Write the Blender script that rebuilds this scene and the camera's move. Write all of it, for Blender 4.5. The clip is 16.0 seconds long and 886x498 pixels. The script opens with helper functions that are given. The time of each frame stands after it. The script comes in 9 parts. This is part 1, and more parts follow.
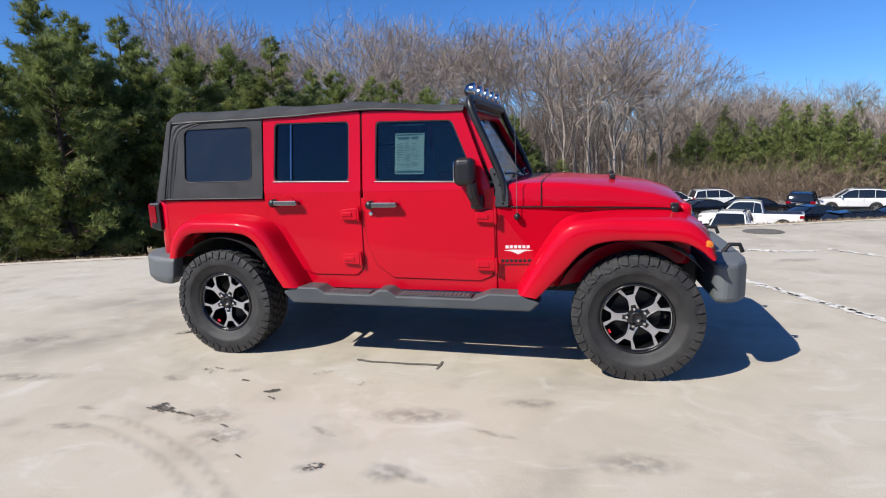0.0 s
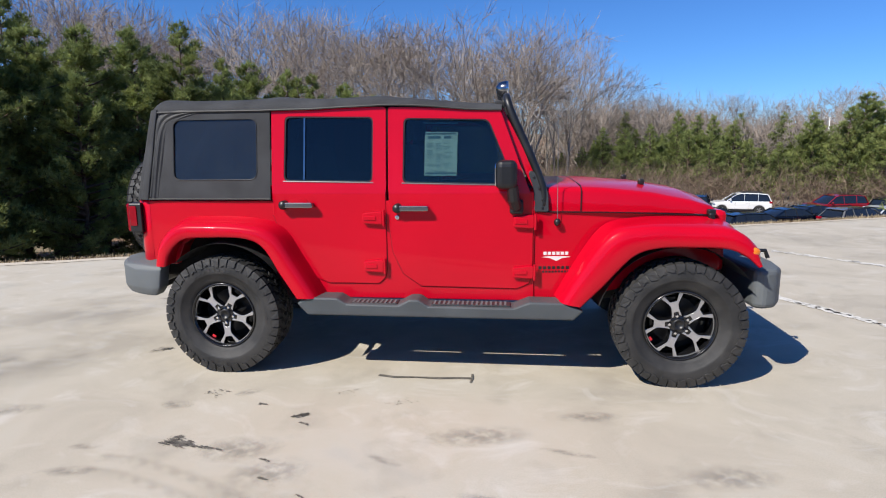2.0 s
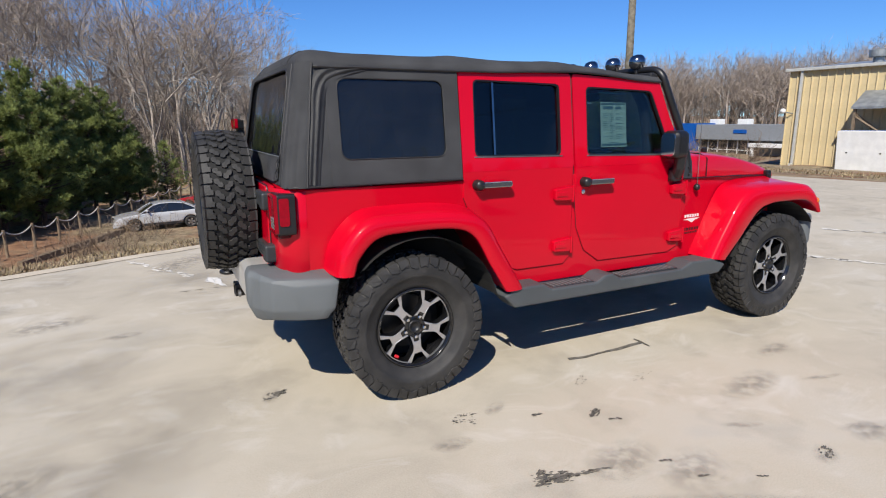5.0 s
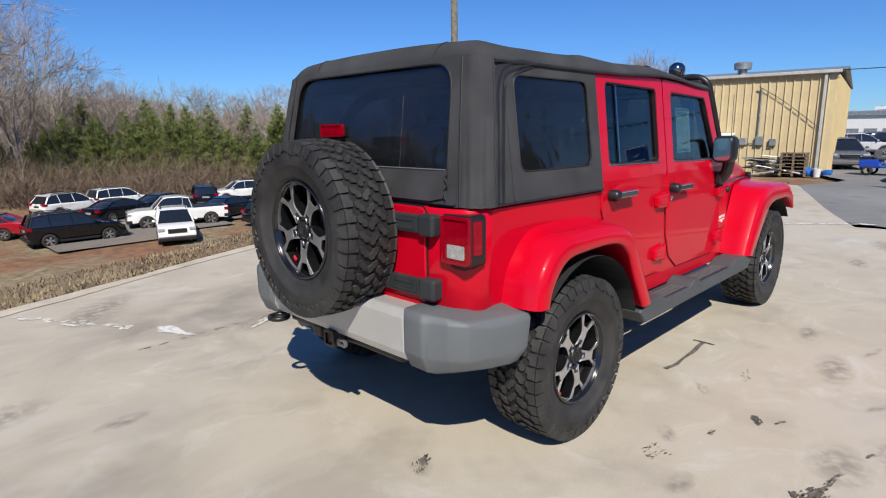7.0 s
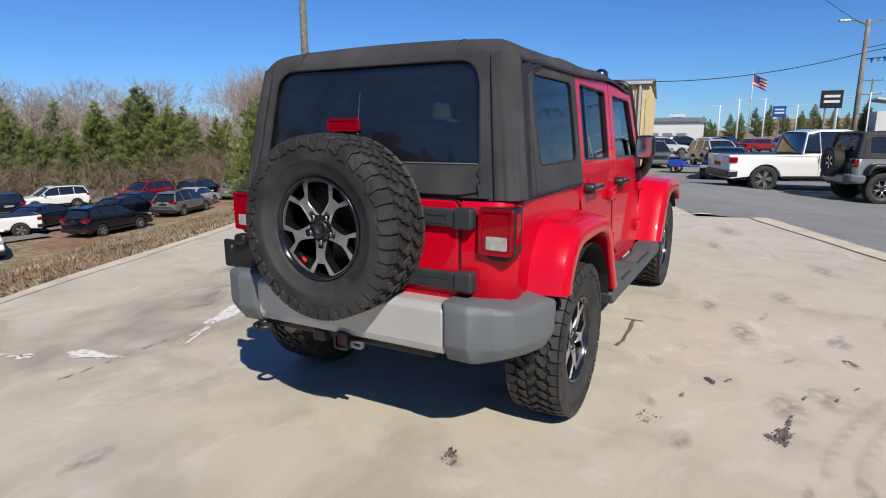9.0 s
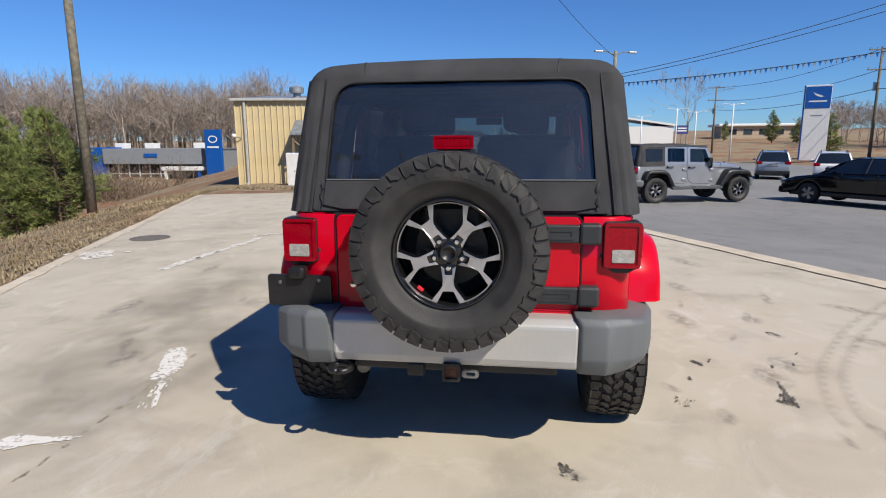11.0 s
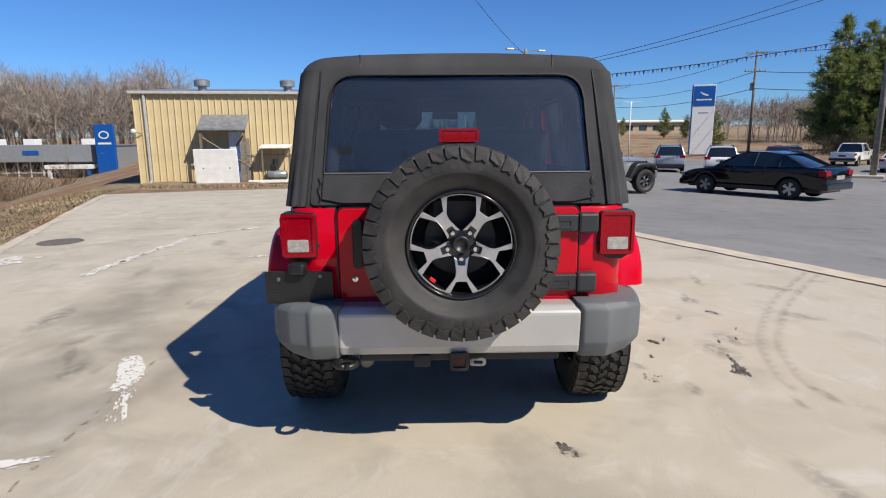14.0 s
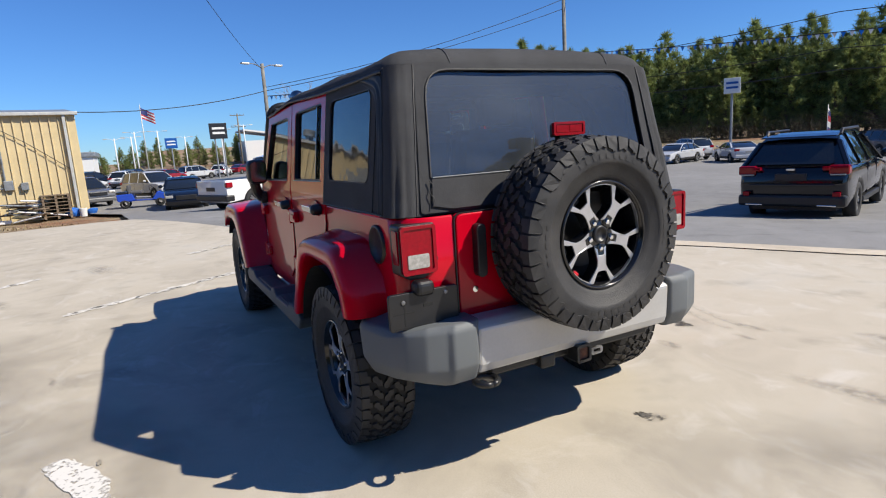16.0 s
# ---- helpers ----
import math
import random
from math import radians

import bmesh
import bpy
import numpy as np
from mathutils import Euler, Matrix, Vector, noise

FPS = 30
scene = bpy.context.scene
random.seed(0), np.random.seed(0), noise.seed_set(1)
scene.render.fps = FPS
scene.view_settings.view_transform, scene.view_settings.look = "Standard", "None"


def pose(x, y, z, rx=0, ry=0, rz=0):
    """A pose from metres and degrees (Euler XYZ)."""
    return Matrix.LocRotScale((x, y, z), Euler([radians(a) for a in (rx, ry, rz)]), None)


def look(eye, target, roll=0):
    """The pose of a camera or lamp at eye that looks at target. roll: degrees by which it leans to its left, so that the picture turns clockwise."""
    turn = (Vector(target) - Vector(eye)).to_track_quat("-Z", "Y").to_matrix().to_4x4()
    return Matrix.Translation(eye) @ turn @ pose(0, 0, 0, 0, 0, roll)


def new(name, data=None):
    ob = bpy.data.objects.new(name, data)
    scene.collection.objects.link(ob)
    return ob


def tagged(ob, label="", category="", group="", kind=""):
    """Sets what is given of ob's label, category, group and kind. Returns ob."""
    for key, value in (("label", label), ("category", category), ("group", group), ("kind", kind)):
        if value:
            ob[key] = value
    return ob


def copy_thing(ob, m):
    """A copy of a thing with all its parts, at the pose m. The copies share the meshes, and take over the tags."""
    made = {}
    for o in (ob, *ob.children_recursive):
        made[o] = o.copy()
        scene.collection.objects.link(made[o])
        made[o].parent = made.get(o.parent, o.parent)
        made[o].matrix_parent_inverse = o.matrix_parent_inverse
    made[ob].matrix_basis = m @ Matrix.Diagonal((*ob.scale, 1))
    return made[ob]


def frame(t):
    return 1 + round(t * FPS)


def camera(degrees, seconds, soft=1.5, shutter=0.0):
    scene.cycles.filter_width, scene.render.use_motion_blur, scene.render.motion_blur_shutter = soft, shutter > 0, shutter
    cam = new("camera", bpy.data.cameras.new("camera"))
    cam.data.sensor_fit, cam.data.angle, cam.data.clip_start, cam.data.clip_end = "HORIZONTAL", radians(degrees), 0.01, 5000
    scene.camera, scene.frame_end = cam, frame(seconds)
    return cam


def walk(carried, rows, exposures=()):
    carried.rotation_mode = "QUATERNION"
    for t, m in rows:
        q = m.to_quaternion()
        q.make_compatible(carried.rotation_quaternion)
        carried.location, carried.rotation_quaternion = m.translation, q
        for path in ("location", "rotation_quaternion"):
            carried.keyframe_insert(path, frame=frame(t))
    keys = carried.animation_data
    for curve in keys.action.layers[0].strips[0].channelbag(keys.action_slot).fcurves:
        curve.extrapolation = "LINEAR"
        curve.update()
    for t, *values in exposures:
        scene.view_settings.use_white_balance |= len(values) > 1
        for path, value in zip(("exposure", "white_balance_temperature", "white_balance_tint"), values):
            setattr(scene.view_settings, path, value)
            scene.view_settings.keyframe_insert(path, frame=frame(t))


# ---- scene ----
cam = camera(75.5, 16.0, soft=1.1)
PATH = [
    (0, (2.731, -4.472, 1.462), (2.198, -2.575, 1.123), -2.1),
    (0.5, (2.285, -4.458, 1.481), (1.886, -2.528, 1.138), -2.0),
    (1, (2.006, -4.464, 1.5), (1.69, -2.52, 1.151), -2.7),
    (1.5, (1.933, -4.43, 1.479), (1.674, -2.478, 1.131), -2.0),
    (2, (1.884, -4.395, 1.492), (1.663, -2.439, 1.141), -0.6),
    (2.5, (1.531, -4.437, 1.498), (1.416, -2.473, 1.14), 0.1),
    (3, (1.071, -4.39, 1.495), (1.105, -2.428, 1.106), 0.0),
    (3.5, (0.525, -4.307, 1.486), (0.752, -2.358, 1.099), -0.8),
    (4, (-0.084, -4.113, 1.47), (0.383, -2.215, 1.047), -0.7),
    (4.5, (-0.66, -3.892, 1.474), (0.011, -2.056, 1.051), -0.5),
    (5, (-1.16, -3.549, 1.465), (-0.293, -1.799, 1.036), -0.4),
    (5.2, (-1.337, -3.404, 1.461), (-0.389, -1.696, 1.034), -0.5),
    (7.3, (-2.333, -2.152, 1.46), (-0.9, -0.819, 1.048), -0.5),
    (7.5, (-2.349, -2.144, 1.469), (-0.898, -0.832, 1.048), -0.3),
    (8, (-2.375, -2.115, 1.453), (-0.881, -0.854, 1.033), 0.4),
    (8.5, (-2.551, -1.941, 1.448), (-0.955, -0.814, 1.02), 0.9),
    (9, (-2.773, -1.616, 1.438), (-1.055, -0.672, 1.038), -0.2),
    (9.2, (-2.821, -1.441, 1.439), (-1.06, -0.578, 1.046), -0.2),
    (11.3, (-3.126, -0.248, 1.468), (-1.173, -0.029, 1.096), -0.5),
    (11.5, (-3.126, -0.25, 1.469), (-1.173, -0.052, 1.088), -0.6),
    (12, (-3.12, -0.249, 1.468), (-1.167, -0.078, 1.077), -0.4),
    (12.5, (-3.134, -0.247, 1.469), (-1.183, -0.076, 1.063), -0.4),
    (13, (-3.136, -0.236, 1.469), (-1.185, -0.061, 1.067), -0.3),
    (13.5, (-3.133, -0.197, 1.459), (-1.175, -0.076, 1.072), 0.5),
    (14, (-3.179, 0.113, 1.456), (-1.216, 0.079, 1.078), -0.4),
    (14.5, (-3.121, 0.5, 1.438), (-1.181, 0.223, 1.043), -1.8),
    (15, (-3.012, 0.926, 1.436), (-1.122, 0.394, 1.055), -3.2),
    (15.5, (-2.834, 1.321, 1.438), (-1.014, 0.578, 1.068), -3.8),
    (16, (-2.664, 1.624, 1.435), (-0.914, 0.723, 1.077), -3.6),
]
walk(cam, [(t, look(eye, target, roll)) for t, eye, target, roll in PATH], exposures=[(0, 0.16, 5750, 10), (3, 0.14, 5800, 10), (5, 0.10, 5900, 10), (7.5, -0.02, 5900, 10), (9, -0.04, 5950, 10), (11.5, 0.05, 6060, 10), (13.5, 0.06, 6060, 10), (15, 0.12, 6150, 10), (16, 0.24, 6050, 10)])

# ---- light ----
SUN_WAY = Vector((0.69, 0.76, -1.0)).normalized()
world = bpy.data.worlds.new("sky")
scene.world = world
world.use_nodes = True
wn, wl = world.node_tree.nodes, world.node_tree.links
sky = wn.new("ShaderNodeTexSky")
sky.sky_type, sky.sun_disc = "NISHITA", False
sky.sun_elevation, sky.sun_rotation = radians(44), radians(222)
sky.air_density, sky.dust_density, sky.ozone_density = 1.0, 0.0, 3.0
sky.altitude = 200
deep = wn.new("ShaderNodeMix")
deep.data_type, deep.blend_type = "RGBA", "MULTIPLY"
deep.inputs["Factor"].default_value = 1.0
deep.inputs["B"].default_value = (0.64, 1.0, 1.52, 1)
wl.new(sky.outputs[0], deep.inputs["A"])
wl.new(deep.outputs["Result"], wn["Background"].inputs[0])
wn["Background"].inputs[1].default_value = 0.068
sun = new("sun", bpy.data.lights.new("sun", "SUN"))
sun.data.energy, sun.data.angle, sun.data.color = 6.1, radians(0.53), (1.0, 0.885, 0.71)
sun.matrix_world = look(-SUN_WAY * 60, (0, 0, 0))


# ---- materials ----
def paint(name, col, rough=0.5, metal=0.0, coat=0.0, var=0.12, scale=6.0, bump=0.0, bscale=80.0, col2=None, mix=(0.4, 0.7), spec=0.5):
    """A surface with two scales of variation in colour and gloss, in metres."""
    m = bpy.data.materials.new(name)
    m.use_nodes = True
    n, l = m.node_tree.nodes, m.node_tree.links
    b = n["Principled BSDF"]
    b.inputs["Metallic"].default_value = metal
    b.inputs["Coat Weight"].default_value = coat
    b.inputs["Coat Roughness"].default_value = 0.03
    b.inputs["Specular IOR Level"].default_value = spec
    co = n.new("ShaderNodeTexCoord")
    big, fine = n.new("ShaderNodeTexNoise"), n.new("ShaderNodeTexNoise")
    big.inputs["Scale"].default_value, big.inputs["Detail"].default_value = scale, 5
    fine.inputs["Scale"].default_value, fine.inputs["Detail"].default_value = bscale, 3
    l.new(co.outputs["Object"], big.inputs["Vector"])
    l.new(co.outputs["Object"], fine.inputs["Vector"])
    ramp = n.new("ShaderNodeValToRGB")
    ramp.color_ramp.elements[0].position, ramp.color_ramp.elements[1].position = mix
    lo = tuple(c * (1 - var) for c in col)
    hi = col2 if col2 else tuple(min(1.0, c * (1 + var)) for c in col)
    ramp.color_ramp.elements[0].color, ramp.color_ramp.elements[1].color = (*lo, 1), (*hi, 1)
    l.new(big.outputs["Fac"], ramp.inputs["Fac"])
    grain = n.new("ShaderNodeMix")
    grain.data_type, grain.blend_type = "RGBA", "OVERLAY"
    grain.inputs["Factor"].default_value = min(0.5, var)
    l.new(ramp.outputs["Color"], grain.inputs["A"])
    l.new(fine.outputs["Fac"], grain.inputs["B"])
    l.new(grain.outputs["Result"], b.inputs["Base Color"])
    r = n.new("ShaderNodeMapRange")
    r.inputs["To Min"].default_value, r.inputs["To Max"].default_value = rough * 0.85, min(1.0, rough * 1.15)
    l.new(big.outputs["Fac"], r.inputs["Value"])
    l.new(r.outputs["Result"], b.inputs["Roughness"])
    if bump:
        bp = n.new("ShaderNodeBump")
        bp.inputs["Strength"].default_value, bp.inputs["Distance"].default_value = bump, 0.01
        l.new(fine.outputs["Fac"], bp.inputs["Height"])
        l.new(bp.outputs["Normal"], b.inputs["Normal"])
    return m


def own_colour(name, rough=0.25, metal=0.0, coat=1.0):
    """Car paint whose colour is the object's own."""
    m = paint(name, (0.5, 0.5, 0.5), rough, metal, coat)
    n, l = m.node_tree.nodes, m.node_tree.links
    info = n.new("ShaderNodeObjectInfo")
    l.new(info.outputs["Color"], n["Principled BSDF"].inputs["Base Color"])
    n["Principled BSDF"].inputs["Specular IOR Level"].default_value = 0.1
    return m


def glass(name, tint, gloss=0.02, wave=0.0, haze=0.0, bloom=0.0, sheen=0.05):
    """Tinted see-through glazing with a mirror sheen."""
    m = bpy.data.materials.new(name)
    m.use_nodes = True
    n, l = m.node_tree.nodes, m.node_tree.links
    n.remove(n["Principled BSDF"])
    t, g, f, x = n.new("ShaderNodeBsdfTransparent"), n.new("ShaderNodeBsdfGlossy"), n.new("ShaderNodeLayerWeight"), n.new("ShaderNodeMixShader")
    t.inputs["Color"].default_value = (*tint, 1)
    g.inputs["Roughness"].default_value = gloss
    f.inputs["Blend"].default_value = 0.5
    pw, ad = n.new("ShaderNodeMath"), n.new("ShaderNodeMath")
    pw.operation, ad.operation = "POWER", "MULTIPLY_ADD"
    l.new(f.outputs["Facing"], pw.inputs[0])
    pw.inputs[1].default_value = 4.0
    l.new(pw.outputs[0], ad.inputs[0])
    ad.inputs[1].default_value, ad.inputs[2].default_value = 0.9, sheen
    l.new(ad.outputs[0], x.inputs[0])
    through_it = t.outputs[0]
    if haze:
        df, hz, cl = n.new("ShaderNodeBsdfDiffuse"), n.new("ShaderNodeMixShader"), n.new("ShaderNodeTexNoise")
        df.inputs["Color"].default_value = (0.62, 0.64, 0.66, 1)
        cl.inputs["Scale"].default_value, cl.inputs["Detail"].default_value, cl.inputs["Distortion"].default_value = 3.0, 5, 1.2
        mr = n.new("ShaderNodeMapRange")
        mr.inputs["From Min"].default_value, mr.inputs["From Max"].default_value = 0.3, 0.75
        mr.inputs["To Min"].default_value, mr.inputs["To Max"].default_value = haze * 0.5, haze * 1.6
        l.new(cl.outputs["Fac"], mr.inputs["Value"])
        l.new(mr.outputs["Result"], hz.inputs[0])
        l.new(t.outputs[0], hz.inputs[1])
        l.new(df.outputs[0], hz.inputs[2])
        through_it = hz.outputs[0]
    if bloom:
        # soft scatter of the sun on scuffed plastic, coloured blue to imitate reflected sky
        wide, bx = n.new("ShaderNodeBsdfGlossy"), n.new("ShaderNodeMixShader")
        wide.inputs["Roughness"].default_value, wide.inputs["Color"].default_value = 0.48, (0.56, 0.66, 0.82, 1)
        bx.inputs[0].default_value = bloom
        l.new(through_it, bx.inputs[1])
        l.new(wide.outputs[0], bx.inputs[2])
        through_it = bx.outputs[0]
    l.new(through_it, x.inputs[1])
    l.new(g.outputs[0], x.inputs[2])
    l.new(x.outputs[0], n["Material Output"].inputs["Surface"])
    if wave:
        co, no, bp = n.new("ShaderNodeTexCoord"), n.new("ShaderNodeTexNoise"), n.new("ShaderNodeBump")
        no.inputs["Scale"].default_value, no.inputs["Detail"].default_value = 5.0, 2
        bp.inputs["Strength"].default_value, bp.inputs["Distance"].default_value = wave, 0.02
        l.new(co.outputs["Object"], no.inputs["Vector"])
        l.new(no.outputs["Fac"], bp.inputs["Height"])
        l.new(bp.outputs["Normal"], g.inputs["Normal"])
    return m


RED = paint("red_paint", (0.485, 0.0006, 0.0135), 0.3, 0.0, 0.5, var=0.04, scale=1.5, bscale=400, spec=0.05)
def leafy(m, share=0.35):
    """Lets sunlight through thin leaves."""
    n, l = m.node_tree.nodes, m.node_tree.links
    b, t, x = n["Principled BSDF"], n.new("ShaderNodeBsdfTranslucent"), n.new("ShaderNodeMixShader")
    l.new(b.inputs["Base Color"].links[0].from_socket, t.inputs["Color"])
    x.inputs[0].default_value = share
    l.new(b.outputs[0], x.inputs[1])
    l.new(t.outputs[0], x.inputs[2])
    l.new(x.outputs[0], n["Material Output"].inputs["Surface"])
    return m


SILVER_PAINT = paint("silver_paint", (0.36, 0.37, 0.39), 0.3, 0.6, 1.0, var=0.05, scale=2, bscale=400)
STEP_PLASTIC = paint("dark_grey_plastic", (0.062, 0.069, 0.074), 0.55, var=0.08, scale=5, bump=0.12, bscale=500)
PLASTIC = paint("grey_plastic", (0.112, 0.122, 0.127), 0.6, var=0.05, scale=5, bump=0.12, bscale=500)
GAP = paint("dark_red_gap", (0.030, 0.002, 0.003), 0.6, var=0.2)
DARK_PLASTIC = paint("dark_plastic", (0.028, 0.031, 0.034), 0.5, var=0.2, scale=9, bump=0.1, bscale=500)
BLACK = paint("black_coat", (0.012, 0.012, 0.013), 0.4, var=0.2, scale=9, bump=0.06, bscale=300)
SILVER_TRIM = paint("silver_bumper_panel", (0.46, 0.455, 0.44), 0.38, 0.25, 0.2, var=0.06, scale=4)
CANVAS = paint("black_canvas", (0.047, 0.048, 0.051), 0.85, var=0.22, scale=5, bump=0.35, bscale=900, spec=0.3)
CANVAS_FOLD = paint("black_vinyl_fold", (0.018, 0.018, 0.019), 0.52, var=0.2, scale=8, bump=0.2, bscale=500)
RUBBER = paint("tyre_rubber", (0.024, 0.0236, 0.0235), 0.60, var=0.2, scale=9, bump=0.25, bscale=260, col2=(0.042, 0.040, 0.038), spec=0.45)
RIM_BLACK = paint("gloss_black_rim", (0.010, 0.010, 0.011), 0.2, 0.2, 0.6, var=0.2)
MACHINED = paint("machined_aluminium", (0.55, 0.55, 0.57), 0.30, 0.85, 0.3, var=0.05, scale=20)
CHROME = paint("chrome", (0.75, 0.75, 0.76), 0.12, 1.0, var=0.03)
STEEL = paint("dull_steel", (0.22, 0.22, 0.22), 0.45, 0.8, var=0.2)
RUST = paint("rusty_steel", (0.16, 0.07, 0.04), 0.8, 0.2, var=0.35, scale=30, bump=0.3)
RED_LENS = paint("red_lens", (0.25, 0.0004, 0.009), 0.12, 0.0, 0.5, var=0.10, scale=60, spec=0.05)
CLEAR_LENS = paint("clear_lens", (0.36, 0.35, 0.33), 0.15, 0.1, 1.0, var=0.15, scale=80)
AMBER = paint("amber_lens", (0.75, 0.20, 0.01), 0.15, 0.0, 1.0, var=0.1, scale=60)
LINER = paint("wheel_arch_liner", (0.012, 0.012, 0.012), 0.9, var=0.3, scale=15)
CABIN = paint("dark_cabin_cloth", (0.03, 0.031, 0.034), 0.9, var=0.2, scale=12)
CABIN_GREY = paint("grey_cabin_cloth", (0.09, 0.09, 0.095), 0.9, var=0.2, scale=12)
WHITE_PAINT = paint("white_coat", (0.74, 0.74, 0.72), 0.5, var=0.07, scale=3, bscale=30)
PAPER = paint("sticker_paper", (0.50, 0.66, 0.62), 0.6, var=0.05)
INK = paint("faded_blue_ink", (0.10, 0.20, 0.26), 0.6, var=0.1)
BRIGHT_RED = paint("red_badge", (0.65, 0.02, 0.03), 0.35, var=0.1)
TINT = glass("dark_privacy_glass", (0.20, 0.22, 0.26))
DARK_CHROME = paint("dark_chrome", (0.30, 0.30, 0.31), 0.15, 1.0, var=0.05)
HALF_TINT = glass("tinted_glass", (0.40, 0.48, 0.50))
CLEAR = glass("lightly_tinted_glass", (0.58, 0.64, 0.64))
VINYL = glass("smoked_vinyl_window", (0.28, 0.30, 0.33), 0.05, 0.3, 0.008, 0.044, 0.065)
SIDE_VINYL = glass("dark_vinyl_window", (0.22, 0.23, 0.25), 0.05, 0.2, 0.008, 0.012)


# ---- building blocks ----
def part(name, bm, material, parent=None, label="", smooth=False):
    me = bpy.data.meshes.new(name)
    bmesh.ops.recalc_face_normals(bm, faces=bm.faces)
    bm.to_mesh(me)
    bm.free()
    if smooth:
        me.polygons.foreach_set("use_smooth", [True] * len(me.polygons))
    me.materials.append(material)
    ob = new(name, me)
    ob.parent = parent
    if label:
        ob["label"] = label
    return ob


def mesh_part(name, verts, faces, material, parent=None, label="", smooth=False):
    me = bpy.data.meshes.new(name)
    me.from_pydata(verts, [], faces)
    if smooth:
        me.polygons.foreach_set("use_smooth", [True] * len(me.polygons))
    me.materials.append(material)
    ob = new(name, me)
    ob.parent = parent
    if label:
        ob["label"] = label
    return ob


def thing(name, m, label, category, group="", kind=""):
    ob = new(name)
    ob.matrix_world = m
    return tagged(ob, label, category, group, kind)


def again(ob, parent, m=None):
    """The same mesh once more, as another object under parent."""
    o = ob.copy()
    scene.collection.objects.link(o)
    o.parent = parent
    if m is not None:
        o.matrix_basis = m
    return o


def bevelled(bm, width, segments=2, limit=25):
    edges = [e for e in bm.edges if len(e.link_faces) == 2 and e.calc_face_angle(0) > radians(limit)]
    if edges and width:
        bmesh.ops.bevel(bm, geom=edges, offset=width, segments=segments, affect="EDGES", profile=0.5, clamp_overlap=True)
    return bm


def crisp(bm, limit=38):
    """Keeps edges sharper than the limit hard when the mesh is shaded smooth."""
    for e in bm.edges:
        if len(e.link_faces) == 2 and e.calc_face_angle(0.0) > radians(limit):
            e.smooth = False
    return bm


def box(x0, x1, y0, y1, z0, z1, bevel=0.0, bm=None, segments=2):
    b = bmesh.new()
    bmesh.ops.create_cube(b, size=1)
    for v in b.verts:
        v.co = Vector((x0 + (v.co.x + 0.5) * (x1 - x0), y0 + (v.co.y + 0.5) * (y1 - y0), z0 + (v.co.z + 0.5) * (z1 - z0)))
    if bevel:
        bevelled(b, bevel, segments)
    return joined(bm, b)


def joined(bm, b):
    if bm is None:
        return b
    me = bpy.data.meshes.new("scrap")
    b.to_mesh(me)
    b.free()
    bm.from_mesh(me)
    bpy.data.meshes.remove(me)
    return bm


def moved(bm, m):
    bmesh.ops.transform(bm, matrix=m, verts=bm.verts)
    return bm


def prism(poly, place, depth, bevel=0.0, bm=None, segments=2):
    """A polygon of (a, b), laid out by place(a, b, d) at d = 0 and d = depth."""
    b = bmesh.new()
    lo = [b.verts.new(place(p, q, 0.0)) for p, q in poly]
    hi = [b.verts.new(place(p, q, depth)) for p, q in poly]
    b.faces.new(lo)
    b.faces.new(hi[::-1])
    k = len(poly)
    for i in range(k):
        b.faces.new((lo[i], hi[i], hi[(i + 1) % k], lo[(i + 1) % k]))
    bmesh.ops.recalc_face_normals(b, faces=b.faces)
    if bevel:
        bevelled(b, bevel, segments)
    return joined(bm, b)


def ring_plate(outer, inner, place, depth, bm=None):
    """A plate between two loops with as many points each."""
    b = bmesh.new()
    k = len(outer)
    vs = [[b.verts.new(place(p, q, d)) for p, q in loop] for loop in (outer, inner) for d in (0.0, depth)]
    for i in range(k):
        j = (i + 1) % k
        b.faces.new((vs[0][i], vs[0][j], vs[2][j], vs[2][i]))
        b.faces.new((vs[1][i], vs[3][i], vs[3][j], vs[1][j]))
        b.faces.new((vs[0][i], vs[1][i], vs[1][j], vs[0][j]))
        b.faces.new((vs[2][i], vs[2][j], vs[3][j], vs[3][i]))
    return joined(bm, b)


def rounded(x0, x1, z0, z1, r, n=5):
    """A rounded rectangle, anticlockwise from its lower right corner."""
    pts = []
    for cx, cz, a in ((x1 - r, z0 + r, -90), (x1 - r, z1 - r, 0), (x0 + r, z1 - r, 90), (x0 + r, z0 + r, 180)):
        for i in range(n):
            t = radians(a + 90 * i / (n - 1))
            pts.append((cx + r * math.cos(t), cz + r * math.sin(t)))
    return pts


def softened(poly, r, n=4):
    """A polygon with its corners rounded by r."""
    out = []
    k = len(poly)
    for i in range(k):
        p, a, b = Vector(poly[i]), Vector(poly[i - 1]), Vector(poly[(i + 1) % k])
        da, db = (a - p), (b - p)
        s = min(r, da.length * 0.45, db.length * 0.45)
        pa, pb = p + da.normalized() * s, p + db.normalized() * s
        for j in range(n):
            t = j / (n - 1)
            q = pa * (1 - t) ** 2 + p * 2 * t * (1 - t) + pb * t * t
            out.append((q.x, q.y))
    return out


